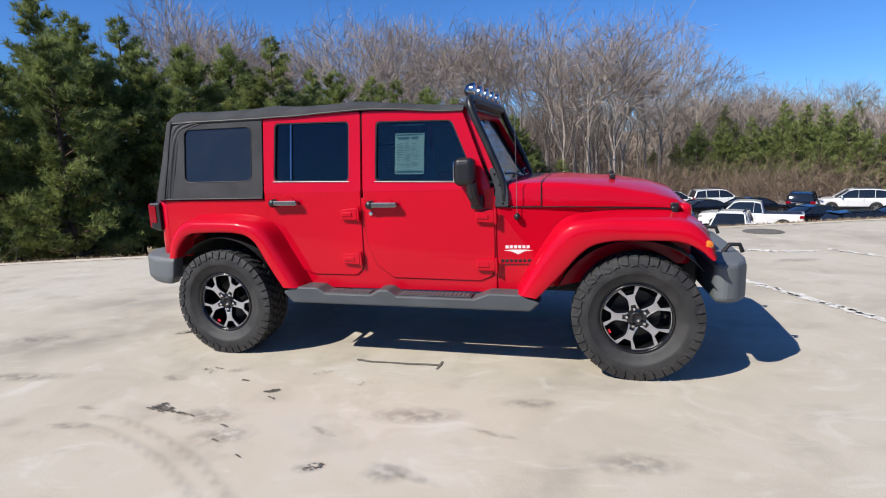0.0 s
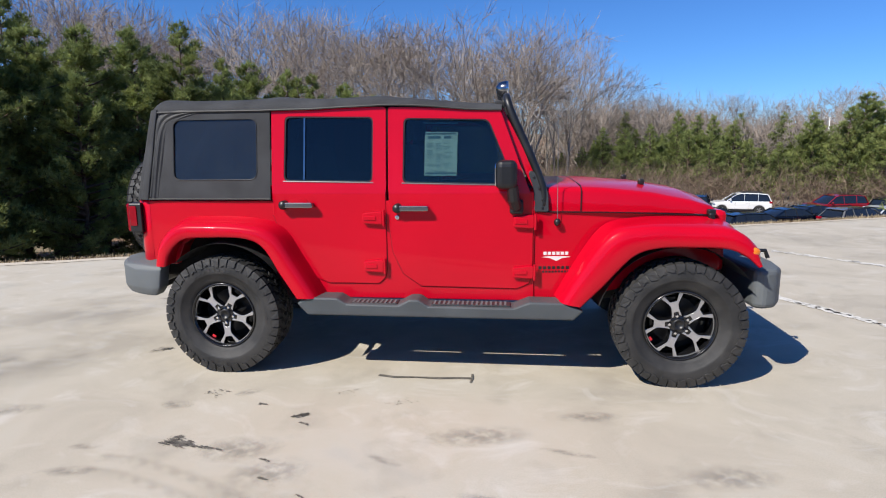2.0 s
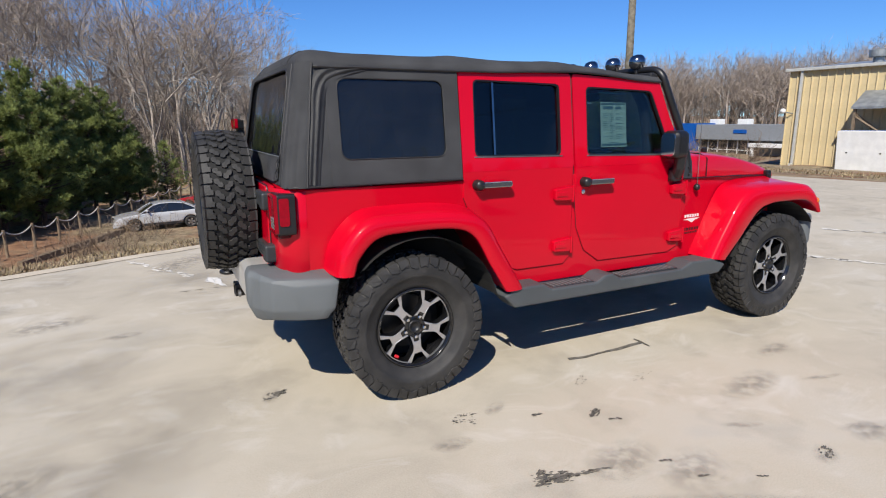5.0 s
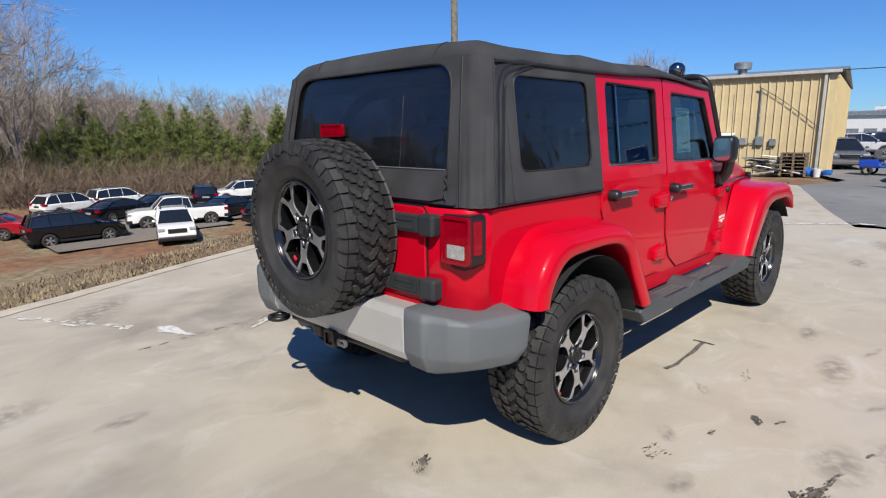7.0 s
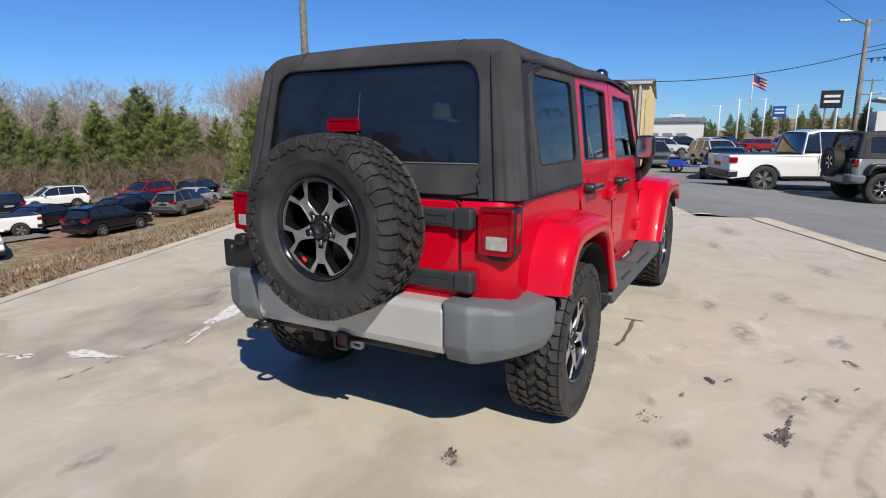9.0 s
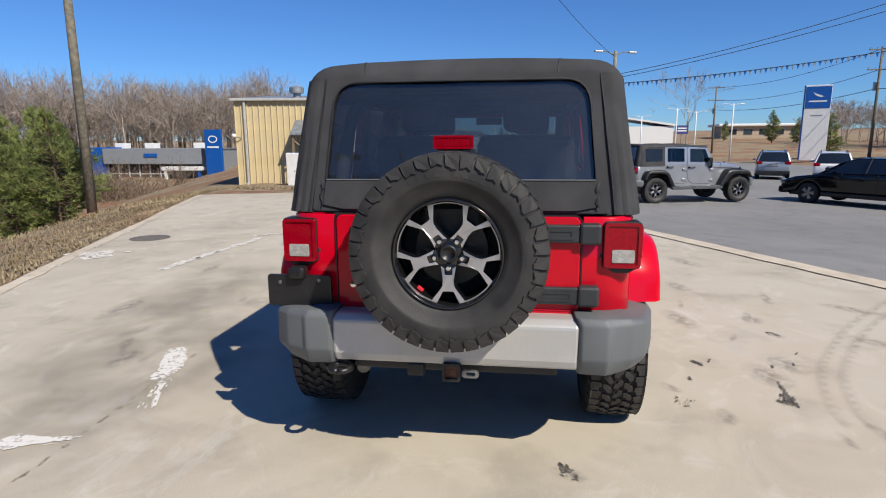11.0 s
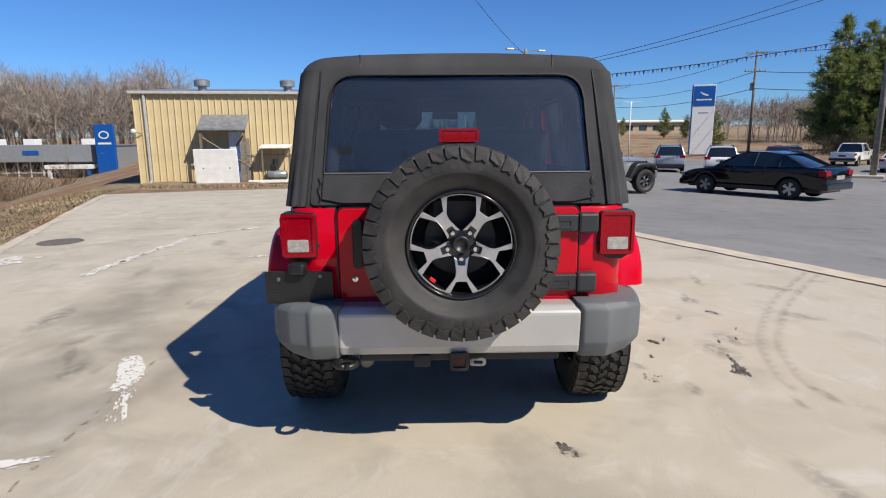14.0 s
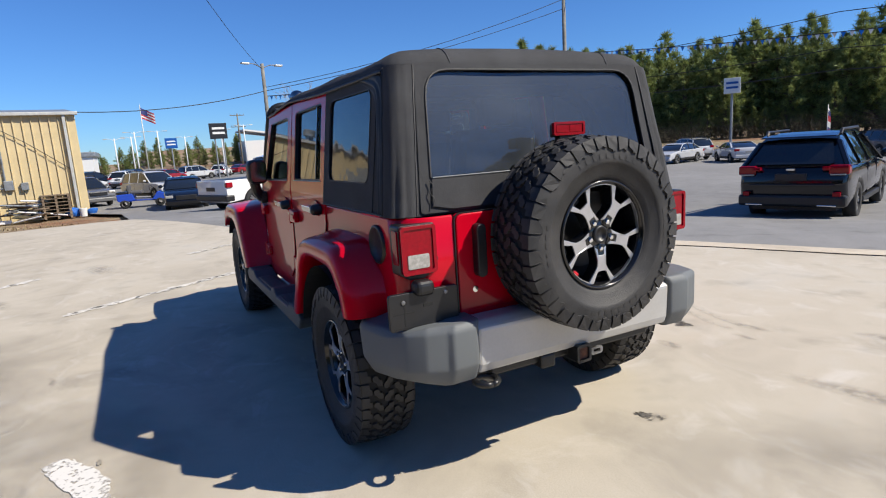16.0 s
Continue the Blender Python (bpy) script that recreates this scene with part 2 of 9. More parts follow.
def tube(points, r, seg=8, bm=None, flat=1.0, taper=None):
    """A round bar along points; flat squashes it upright, taper gives a factor for each point."""
    b = bm if bm is not None else bmesh.new()
    pts = [Vector(p) for p in points]
    rings = []
    side = None
    for i, p in enumerate(pts):
        d = (pts[min(i + 1, len(pts) - 1)] - pts[max(i - 1, 0)]).normalized()
        if side is None:
            side = d.cross(Vector((0, 0, 1)) if abs(d.z) < 0.9 else Vector((1, 0, 0))).normalized()
        side = (side - d * side.dot(d)).normalized()
        up = side.cross(d)
        k = r * (taper[i] if taper else 1.0)
        rings.append([b.verts.new(p + side * math.cos(a) * k + up * math.sin(a) * k * flat) for a in [2 * math.pi * j / seg for j in range(seg)]])
    for u, v in zip(rings, rings[1:]):
        for j in range(seg):
            b.faces.new((u[j], u[(j + 1) % seg], v[(j + 1) % seg], v[j]))
    b.faces.new(rings[0][::-1])
    b.faces.new(rings[-1])
    return b


def smooth_line(points, n=6):
    """Points along a soft curve through the given ones."""
    p = [Vector(q) for q in points]
    p = [p[0] * 2 - p[1]] + p + [p[-1] * 2 - p[-2]]
    out = []
    for i in range(1, len(p) - 2):
        for j in range(n):
            t = j / n
            a, b, c, d = p[i - 1], p[i], p[i + 1], p[i + 2]
            out.append(0.5 * (b * 2 + (c - a) * t + (a * 2 - b * 5 + c * 4 - d) * t * t + (b * 3 - a - c * 3 + d) * t ** 3))
    return out + [p[-2]]


def loft(rings, bm=None, close=False, caps=False):
    b = bm if bm is not None else bmesh.new()
    vs = [[b.verts.new(p) for p in ring] for ring in rings]
    k = len(vs[0])
    for u, v in zip(vs, vs[1:]):
        for j in range(k if close else k - 1):
            b.faces.new((u[j], u[(j + 1) % k], v[(j + 1) % k], v[j]))
    if caps:
        b.faces.new(vs[0][::-1])
        b.faces.new(vs[-1])
    return b


def spun(profile, seg=48, bm=None, close=False):
    """Turns a profile of (along x, radius) round the x axis."""
    b = bm if bm is not None else bmesh.new()
    rings = []
    for i in range(seg):
        a = 2 * math.pi * i / seg
        rings.append([b.verts.new((x, r * math.cos(a), r * math.sin(a))) for x, r in profile])
    k = len(profile)
    for i in range(seg):
        u, v = rings[i], rings[(i + 1) % seg]
        for j in range(k if close else k - 1):
            b.faces.new((u[j], u[(j + 1) % k], v[(j + 1) % k], v[j]))
    return b


def ball(c, r, bm=None, scale=(1, 1, 1), sub=2):
    b = bmesh.new()
    bmesh.ops.create_icosphere(b, subdivisions=sub, radius=r)
    for v in b.verts:
        v.co = Vector((v.co.x * scale[0] + c[0], v.co.y * scale[1] + c[1], v.co.z * scale[2] + c[2]))
    return joined(bm, b)


def smoothstep(a, b, x):
    t = min(1.0, max(0.0, (x - a) / (b - a)))
    return t * t * (3 - 2 * t)


# ---- the red off-road car ----
def wheel_meshes(parent):
    """A wheel on the x axis with its outer face towards +x: returns the rim with its pieces under it."""
    rim = part("wheel", spun([(0.108, 0.214), (0.10, 0.206), (0.02, 0.200), (-0.09, 0.204), (-0.10, 0.222), (0.09, 0.222), (0.108, 0.214)], 48), RIM_BLACK, parent, smooth=True)
    # tyre carcass
    prof = [(-0.100, 0.219), (-0.122, 0.245), (-0.135, 0.300), (-0.1325, 0.352), (-0.124, 0.381), (-0.08, 0.384), (0, 0.388), (0.08, 0.384), (0.124, 0.381),
            (0.1325, 0.352), (0.135, 0.300), (0.131, 0.286), (0.128, 0.284), (0.122, 0.245), (0.106, 0.228), (0.100, 0.219)]
    part("tyre", spun(prof, 72), RUBBER, rim, "black all-terrain tyre", smooth=True)
    # tread blocks
    rng = random.Random(5)
    shape = [(0.04, 0.04), (0.26, 0.0), (0.48, 0.10), (0.56, 0.36), (0.78, 0.46), (0.84, 0.72), (0.76, 0.96), (0.56, 1.0), (0.36, 0.86), (0.30, 0.62), (0.08, 0.50)]
    verts, faces = [], []
    n = 40

    def block(points, low, high):
        k = len(points)
        base = len(verts)
        for h in (low, high):
            for a, x in points:
                r = h - 0.016 * (abs(x) / 0.13) ** 2.5
                s = 1.0 if h == low else 0.985
                verts.append((x * s, r * math.cos(a), r * math.sin(a)))
        faces.append(tuple(range(base + k, base + 2 * k)))
        for i in range(k):
            j = (i + 1) % k
            faces.append((base + i, base + j, base + k + j, base + k + i))

    pitch = 2 * math.pi / n
    for row, (x0, x1, lean) in enumerate(((-0.073, -0.027, 1), (-0.023, 0.023, -1), (0.027, 0.073, 1))):
        for i in range(n):
            a0 = (i + 0.37 * row + rng.uniform(-0.03, 0.03)) * pitch
            pts = [(a0 + (u if lean > 0 else 1 - u) * pitch, x0 + v * (x1 - x0)) for u, v in shape]
            block(pts, 0.382, 0.4005)
    for side in (-1, 1):
        for i in range(n):
            a0 = (i + 0.2 * side) * pitch
            x1 = 0.131 if i % 2 else 0.122
            pts = [(a0 + u * pitch, side * (0.076 + v * (x1 - 0.076))) for u, v in ((0.02, 0.10), (0.40, 0.06), (0.50, 0.28), (0.84, 0.30), (0.88, 1.0), (0.02, 1.0))]
            block(pts, 0.380, 0.402)
            # blocks that wrap on to the sidewall
            base = len(verts)
            long = (0.338, 0.350, 0.343)[i % 3]
            zig = 0.007 if i % 2 else -0.005
            for a, x, r in ((0.02, 0.118, 0.386), (0.93, 0.118, 0.386), (0.93, 0.1310, 0.362), (0.86, 0.1335, long + zig), (0.50, 0.1340, long), (0.42, 0.1338, long - zig), (0.05, 0.1335, long - 0.004), (0.02, 0.1310, 0.362),
                            (0.03, 0.1295, 0.3935), (0.92, 0.1295, 0.3935), (0.92, 0.1375, 0.364), (0.85, 0.1395, long + zig + 0.002), (0.50, 0.1400, long + 0.002), (0.43, 0.1398, long - zig + 0.002), (0.06, 0.1395, long - 0.002), (0.03, 0.1375, 0.364)):
                t = a0 + a * 0.95 * pitch
                verts.append((side * x, r * math.cos(t), r * math.sin(t)))
            faces.append(tuple(base + 8 + q for q in range(8)))
            for p in range(8):
                q = (p + 1) % 8
                faces.append((base + p, base + q, base + 8 + q, base + 8 + p))
    # near-black ring: the shade between the blocks put in as colour
    part("tread_groove", spun([(-0.112, 0.3805), (-0.08, 0.3865), (0.0, 0.3900), (0.08, 0.3865), (0.112, 0.3805)], 72), LINER, rim, smooth=True)
    mesh_part("tread", verts, faces, RUBBER, rim, "chunky interlocking tread blocks")
    # raised unreadable sidewall writing
    verts, faces = [], []
    for mid, count in ((90, 9), (-90, 10), (0, 5), (180, 5)):
        for i in range(count):
            t = radians(mid + (i - (count - 1) / 2) * 6.4)
            w = radians(2.0 if i % 3 else 1.4)
            base = len(verts)
            hi = 0.327 if count > 6 else 0.318
            for r in (0.306, hi):
                for a in (t - w, t + w):
                    x = 0.1352 - (r - 0.30) * 0.06
                    verts.append((x + 0.0018, r * math.cos(a), r * math.sin(a)))
            faces.append((base, base + 1, base + 3, base + 2))
    mesh_part("sidewall_relief", verts, faces, RUBBER, rim)["kind"] = "stuff"
    # back of the wheel: brake disc
    bm = spun([(-0.03, 0.0), (-0.03, 0.150), (-0.045, 0.150), (-0.045, 0.0)], 40)
    part("brake_disc", bm, BLACK, rim)
    bm = spun([(-0.06, 0.0), (-0.06, 0.204)], 40)
    part("backing", bm, LINER, rim)
    # spokes, black body under a machined face
    shaft = [(0.0785, 0.0255), (0.108, 0.0222), (0.130, 0.0238), (0.145, 0.0325), (0.1935, 0.0700), (0.2005, 0.0460), (0.1525, 0.0215), (0.1515, 0.0)]
    foot = [(0.086, 0.0), (0.0845, 0.0150), (0.060, 0.0165), (0.051, 0.0305)]
    for k in range(5):
        a = radians(-90 + 72 * k)

        def place(r, t, d, x=0.0, a=a):
            return (x - d - 0.16 * max(0.0, 0.10 - r), r * math.cos(a) - t * math.sin(a), r * math.sin(a) + t * math.cos(a))
        under_half = [(0.040, 0.0), (0.045, 0.032)] + [(r, t * 1.05) for r, t in shaft]
        part("spoke", prism(under_half + [(r, -t) for r, t in under_half[-2:0:-1]], lambda r, t, d: place(r, t, d, 0.088), 0.05, 0.003), RIM_BLACK, rim)
        top_half = foot + shaft
        part("machined_face", prism(top_half + [(r, -t) for r, t in top_half[-2:0:-1]], lambda r, t, d: place(r, t, d, 0.0915), 0.008, 0.0012), MACHINED, rim, "bright machined spoke face")
        bm = moved(spun([(0.07, 0.0165), (0.080, 0.0165), (0.081, 0.0115), (0.076, 0.0110)], 14), Matrix.Translation((0.004, 0.058 * math.cos(a), 0.058 * math.sin(a))))
        part("lug_pocket", bm, RIM_BLACK, rim)
        bm = moved(spun([(0.07, 0.0105), (0.090, 0.0105), (0.093, 0.008), (0.093, 0.0)], 6), Matrix.Translation((0.0, 0.058 * math.cos(a), 0.058 * math.sin(a))))
        part("lug_nut", bm, CHROME, rim)
        # thin bright edge round the outside of each opening
        arc = [a + radians(36 - 16.5 + 33 * i / 10) for i in range(11)]
        edge = [(0.2075 * math.cos(t), 0.2075 * math.sin(t)) for t in arc] + [(0.2015 * math.cos(t), 0.2015 * math.sin(t)) for t in arc[::-1]]
        part("window_edge", prism(edge, lambda y, z, d: (0.0925 - d, y, z), 0.012), MACHINED, rim)
    part("hub_plate", spun([(0.05, 0.060), (0.074, 0.058), (0.078, 0.052), (0.078, 0.0)], 30), RIM_BLACK, rim, smooth=True)
    part("rim_edge", spun([(0.085, 0.2075), (0.1025, 0.2095), (0.1035, 0.2125)], 60), RIM_BLACK, rim, smooth=True)
    part("rim_lip", spun([(0.103, 0.2115), (0.112, 0.211), (0.1135, 0.217), (0.109, 0.223), (0.100, 0.224)], 60), RIM_BLACK, rim, smooth=True)
    part("hub_cap", bevelled(spun([(0.05, 0.038), (0.084, 0.037), (0.089, 0.033), (0.0895, 0.026), (0.080, 0.024), (0.080, 0.0)], 28), 0.0), BLACK, rim, smooth=True)
    a = radians(-128)
    bm = box(0.06, 0.068, -0.014, 0.014, -0.008, 0.008, 0.003)
    part("red_tag", moved(bm, Matrix.Translation((0.0, 0.190 * math.cos(a), 0.190 * math.sin(a))) @ Matrix.Rotation(a + math.pi / 2, 4, "X")), BRIGHT_RED, rim, "small red mark in the rim")
    return rim


def wheel_copy(rim, parent, m):
    o = again(rim, parent, m)
    for c in rim.children:
        again(c, o)
    return o


BELT = 1.165


def side_y(z):
    return 0.765 if z < BELT else 0.765 - (z - BELT) * 0.13


def flank(s, proud=0.0):
    """Lays (x, z) on the car's side s (-1 right, 1 left), d going inward."""
    return lambda x, z, d: (x, s * (side_y(z) + proud - d), z)


def seam(points, s, parent, proud=0.004, r=0.0028):
    pts = [(x, s * (side_y(z) + proud), z) for x, z in points]
    return part("door_gap", tube(pts, r, 5), GAP, parent)


def flare(parent, s, outer, inner, root_y, name):
    """A wheel arch flare lofted between the body and its lip."""
    o = smooth_line([Vector((x, 0, z)) for x, z in outer], 7)
    i = smooth_line([Vector((x, 0, z)) for x, z in inner], 7)
    k = len(o)
    rings = []
    for j in range(k):
        a, b = o[j], i[j]
        out = (a - b).normalized()
        t = j / (k - 1)
        ry = root_y(t)
        sec = [(a + out * 0.030, ry - 0.01), (a + out * 0.022, ry + 0.015), (a + out * 0.006, ry * 0.45 + 0.905 * 0.55), (a - out * 0.004, 0.905), (a - out * 0.022, 0.928),
               (a * 0.6 + b * 0.4, 0.938), (b + out * 0.012, 0.940), (b, 0.932), (b + out * 0.004, 0.915), (b + out * 0.03, 0.80), (b + out * 0.03, 0.60)]
        rings.append([(p.x, s * y, p.z) for p, y in sec])
    return part(name, loft(rings), RED, parent, smooth=True)


def red_car():
    car = thing("off_road_car", pose(0, 0, 0), "red four-door off-road car with a black canvas top, parked on concrete", "car")
    # sides of the tub
    for s in (-1, 1):
        low = [(-0.535, 0.72), (-0.535, 1.155), (0.34, 1.155), (2.06, 1.155), (2.06, 0.505), (0.60, 0.505), (0.55, 0.60), (0.44, 0.84), (0.30, 0.94), (-0.16, 0.94), (-0.30, 0.86), (-0.36, 0.72)]
        part("side_panel", prism(low, flank(s), 0.05, 0.006), RED, car)
        # corner round to the tailgate
        ring = []
        for z in (0.72, 0.73, 1.15, 1.158):
            inset = 0.0 if 0.73 <= z <= 1.15 else 0.008
            row = [(-0.525, s * (0.767 - inset), z)]
            for i in range(9):
                a = radians(90 * i / 8)
                row.append((-0.535 - (0.125 - inset) * math.sin(a), s * (0.617 + (0.150 - inset) * math.cos(a)), z))
            row.append((-0.664 + inset, s * 0.545, z))
            ring.append(row)
        part("rear_corner", loft(ring), RED, car, smooth=True)
    # tailgate and sill
    gate = part("tailgate", prism(rounded(-0.535, 0.535, 0.722, 1.158, 0.03), lambda y, z, d: (-0.676 + d, y, z), 0.05, 0.006), RED, car, "red tailgate hinged on the car's right")
    part("rear_sill", box(-0.664, -0.55, -0.62, 0.62, 0.67, 0.725, 0.01), RED, car)
    part("gate_gap", tube([(-0.667, y, z) for y, z in rounded(-0.540, 0.540, 0.719, 1.161, 0.03)], 0.004, 5), BLACK, car)
    part("gate_stripe", box(-0.680, -0.674, -0.50, 0.50, 0.748, 0.755, 0.002), RED, gate)
    # doors
    for s in (-1, 1):
        rear = [(0.345, 1.06), (0.395, 0.94), (0.50, 0.775), (0.63, 0.635), (0.71, 0.605), (1.05, 0.605), (1.095, 0.65), (1.105, 0.72), (1.105, 1.21), (0.345, 1.21)]
        d1 = part("rear_door", prism(rear, flank(s, 0.009), 0.05, 0.005), RED, car, "closed red rear door")
        front = [(1.125, 0.98), (1.145, 0.82), (1.21, 0.675), (1.33, 0.592), (1.95, 0.585), (2.03, 0.62), (2.05, 0.70), (2.05, 1.21), (1.125, 1.21)]
        d2 = part("front_door", prism(front, flank(s, 0.009), 0.05, 0.005), RED, car, "closed red front door")
        seam(rear[:9] + [(1.112, 1.74)], s, car, 0.003)
        seam([(1.118, 1.74)] + front[:8], s, car, 0.003)
        part("window_frame", ring_plate(softened([(0.345, 1.20), (1.107, 1.20), (1.107, 1.748), (0.345, 1.752)], 0.02, 5), softened([(0.425, 1.282), (1.020, 1.272), (1.025, 1.688), (0.435, 1.700)], 0.035, 5), flank(s, 0.009), 0.045), RED, d1)
        part("window_frame", ring_plate(softened([(1.123, 1.20), (2.03, 1.20), (1.835, 1.722), (1.123, 1.748)], 0.02, 5), softened([(1.215, 1.268), (1.935, 1.252), (1.765, 1.662), (1.222, 1.678)], 0.035, 5), flank(s, 0.009), 0.045), RED, d2)
        for door, q in ((d1, [(0.425, 1.282), (1.020, 1.272), (1.025, 1.688), (0.435, 1.700)]), (d2, [(1.215, 1.268), (1.935, 1.252), (1.765, 1.662), (1.222, 1.678)])):
            o = softened(q, 0.035, 5)
            c = (sum(p[0] for p in q) / 4, sum(p[1] for p in q) / 4)
            inn = [(c[0] + (p[0] - c[0]) * 0.972, c[1] + (p[1] - c[1]) * 0.962) for p in o]
            part("window_seal", ring_plate(o, inn, flank(s, 0.006), 0.02), BLACK, door)
            g = part("window_pane", prism(o, flank(s, -0.012), 0.004), TINT if door is d1 else HALF_TINT, door, "dark tinted glass")
            g.visible_shadow = False
            (x0, z0), (x1, z1) = q[0], q[1]
            part("bright_sill_strip", prism([(x0 - 0.005, z0 - 0.005), (x1 + 0.005, z1 - 0.005), (x1 + 0.005, z1 + 0.002), (x0 - 0.005, z0 + 0.002)], flank(s, 0.013), 0.012, 0.002), STEEL, door)
        part("window_divider", prism([(0.555, 1.28), (0.567, 1.28), (0.572, 1.695), (0.560, 1.695)], flank(s, 0.001), 0.012, 0.002), DARK_CHROME, d1)
        # handles
        for door, hx, hz in ((d1, 0.43, 1.128), (d2, 1.185, 1.108)):
            y = 0.774
            bm = prism(rounded(hx + 0.01, hx + 0.205, hz - 0.017, hz + 0.017, 0.014), lambda x, z, d: (x, s * (y + 0.052 - d), z), 0.026, 0.007)
            h = part("door_handle", bm, DARK_CHROME, door, "dark chrome paddle door handle", smooth=False)
            part("handle_edge", box(hx + 0.02, hx + 0.198, min(s * (y + 0.028), s * (y + 0.054)), max(s * (y + 0.028), s * (y + 0.054)), hz + 0.012, hz + 0.0185, 0.002), CHROME, h)
            part("handle_button", moved(spun([(0.0, 0.031), (0.040, 0.029), (0.052, 0.021), (0.055, 0.0)], 18), Matrix.Translation((hx, s * y, hz)) @ Matrix.Rotation(s * math.pi / 2, 4, "Z")), BLACK, door, smooth=True)
            part("handle_recess", prism(rounded(hx + 0.03, hx + 0.16, hz - 0.045, hz + 0.045, 0.04), lambda x, z, d: (x, s * (y + 0.0035 - d), z), 0.006, 0.0), RED, door)
            part("handle_post", box(hx + 0.17, hx + 0.20, min(s * y, s * (y + 0.04)), max(s * y, s * (y + 0.04)), hz - 0.013, hz + 0.013, 0.004), BLACK, door)
        part("lock", moved(spun([(0.0, 0.014), (0.006, 0.014), (0.008, 0.009), (0.008, 0.0)], 14), Matrix.Translation((1.18, s * 0.774, 1.048)) @ Matrix.Rotation(s * math.pi / 2, 4, "Z")), CHROME, d2)
        # hinges
        for door, hx, hzs in ((d1, 0.955, (1.045, 0.728)), (d2, 1.925, (1.025, 0.700))):
            for hz in hzs:
                bm = prism(softened([(hx, hz - 0.036), (hx + 0.095, hz - 0.042), (hx + 0.13, hz - 0.042), (hx + 0.13, hz + 0.042), (hx + 0.095, hz + 0.042), (hx, hz + 0.030)], 0.01, 3), lambda x, z, d: (x, s * (0.774 + 0.026 - d), z), 0.030, 0.006)
                bm = box(hx + 0.01, hx + 0.09, min(s * 0.79, s * 0.806), max(s * 0.79, s * 0.806), hz - 0.016, hz + 0.014, 0.005, bm)
                hg = part("door_hinge", bm, RED, door)
                part("hinge_pin", tube([(hx + 0.137, s * 0.792, hz - 0.052), (hx + 0.137, s * 0.792, hz + 0.050)], 0.009, 8), RED, door)
        # mirror
        bm = box(1.812, 1.945, min(s * 0.765, s * 0.905), max(s * 0.765, s * 0.905), 1.230, 1.410, 0.040, segments=4)
        mir = part("side_mirror", bm, BLACK, car, "black square side mirror")
        part("mirror_glass", prism(rounded(0.780, 0.890, 1.247, 1.393, 0.03), lambda y, z, d: (1.809 + d, s * y, z), 0.006), CHROME, mir)
        bm = tube([(1.95, s * 0.775, 1.11), (1.94, s * 0.81, 1.125), (1.925, s * 0.84, 1.17), (1.915, s * 0.855, 1.25)], 0.038, 10)
        bm = box(1.90, 1.985, min(s * 0.765, s * 0.82), max(s * 0.765, s * 0.82), 1.075, 1.165, 0.015, bm)
        part("mirror_arm", bm, BLACK, mir)
    # cowl, front fenders and bonnet
    for s in (-1, 1):
        f = [(2.062, 0.505, 0.755), (2.062, 1.085, 0.755), (2.60, 1.075, 0.70), (3.20, 1.045, 0.60), (3.24, 0.70, 0.60), (2.70, 0.60, 0.68), (2.45, 0.55, 0.72)]
        bm = bmesh.new()
        a = [bm.verts.new((x, s * y, z)) for x, z, y in f]
        b = [bm.verts.new((x, s * (y - 0.05), z)) for x, z, y in f]
        bm.faces.new(a)
        bm.faces.new(b[::-1])
        for i in range(len(f)):
            j = (i + 1) % len(f)
            bm.faces.new((a[i], a[j], b[j], b[i]))
        part("fender_side", bm, RED, car)
    def hood_ring(x, w, edge, crown, low):
        pts = []
        for y, z in ((-w, low), (-w + 0.002, edge - 0.035), (-w + 0.015, edge - 0.012), (-w + 0.06, edge), (-w * 0.55, edge * 0.35 + crown * 0.65), (-0.2, crown - 0.004), (0, crown)):
            pts.append((x, y, z))
        return pts + [(x, -y, z) for x, y, z in pts[-2::-1]]
    part("cowl", loft([hood_ring(2.03, 0.752, 1.225, 1.235, 1.085), hood_ring(2.12, 0.742, 1.235, 1.245, 1.085), hood_ring(2.346, 0.705, 1.235, 1.255, 1.083)]), RED, car, smooth=True)
    hood = part("bonnet", loft([hood_ring(2.354, 0.704, 1.235, 1.255, 1.080), hood_ring(2.50, 0.685, 1.228, 1.254, 1.078), hood_ring(2.80, 0.64, 1.195, 1.235, 1.068), hood_ring(3.05, 0.605, 1.145, 1.195, 1.058),
                           hood_ring(3.19, 0.585, 1.105, 1.150, 1.050), hood_ring(3.25, 0.575, 1.06, 1.095, 1.035)]), RED, car, "red bonnet with side latches", smooth=True)
    part("bonnet_gap", tube([(2.35, -0.708, 1.082), (2.35, -0.705, 1.21), (2.35, -0.64, 1.240), (2.35, 0, 1.256), (2.35, 0.64, 1.240), (2.35, 0.705, 1.21), (2.35, 0.708, 1.082)], 0.004, 5), BLACK, car)
    for s in (-1, 1):
        part("bonnet_line", tube([(2.06, s * 0.757, 1.083), (2.60, s * 0.703, 1.074), (3.20, s * 0.603, 1.045)], 0.004, 5), BLACK, car)
        bm = box(3.15, 3.20, min(s * 0.585, s * 0.625), max(s * 0.585, s * 0.625), 1.050, 1.085, 0.008)
        bm = box(3.155, 3.195, min(s * 0.59, s * 0.632), max(s * 0.59, s * 0.632), 1.00, 1.065, 0.010, bm)
        bm = box(3.15, 3.21, min(s * 0.60, s * 0.635), max(s * 0.60, s * 0.635), 0.985, 1.01, 0.008, bm)
        part("bonnet_latch", bm, BLACK, hood)
        part("bonnet_bump", box(2.78, 2.82, s * 0.30 - 0.02, s * 0.30 + 0.02, 1.22, 1.262, 0.01), BLACK, hood)
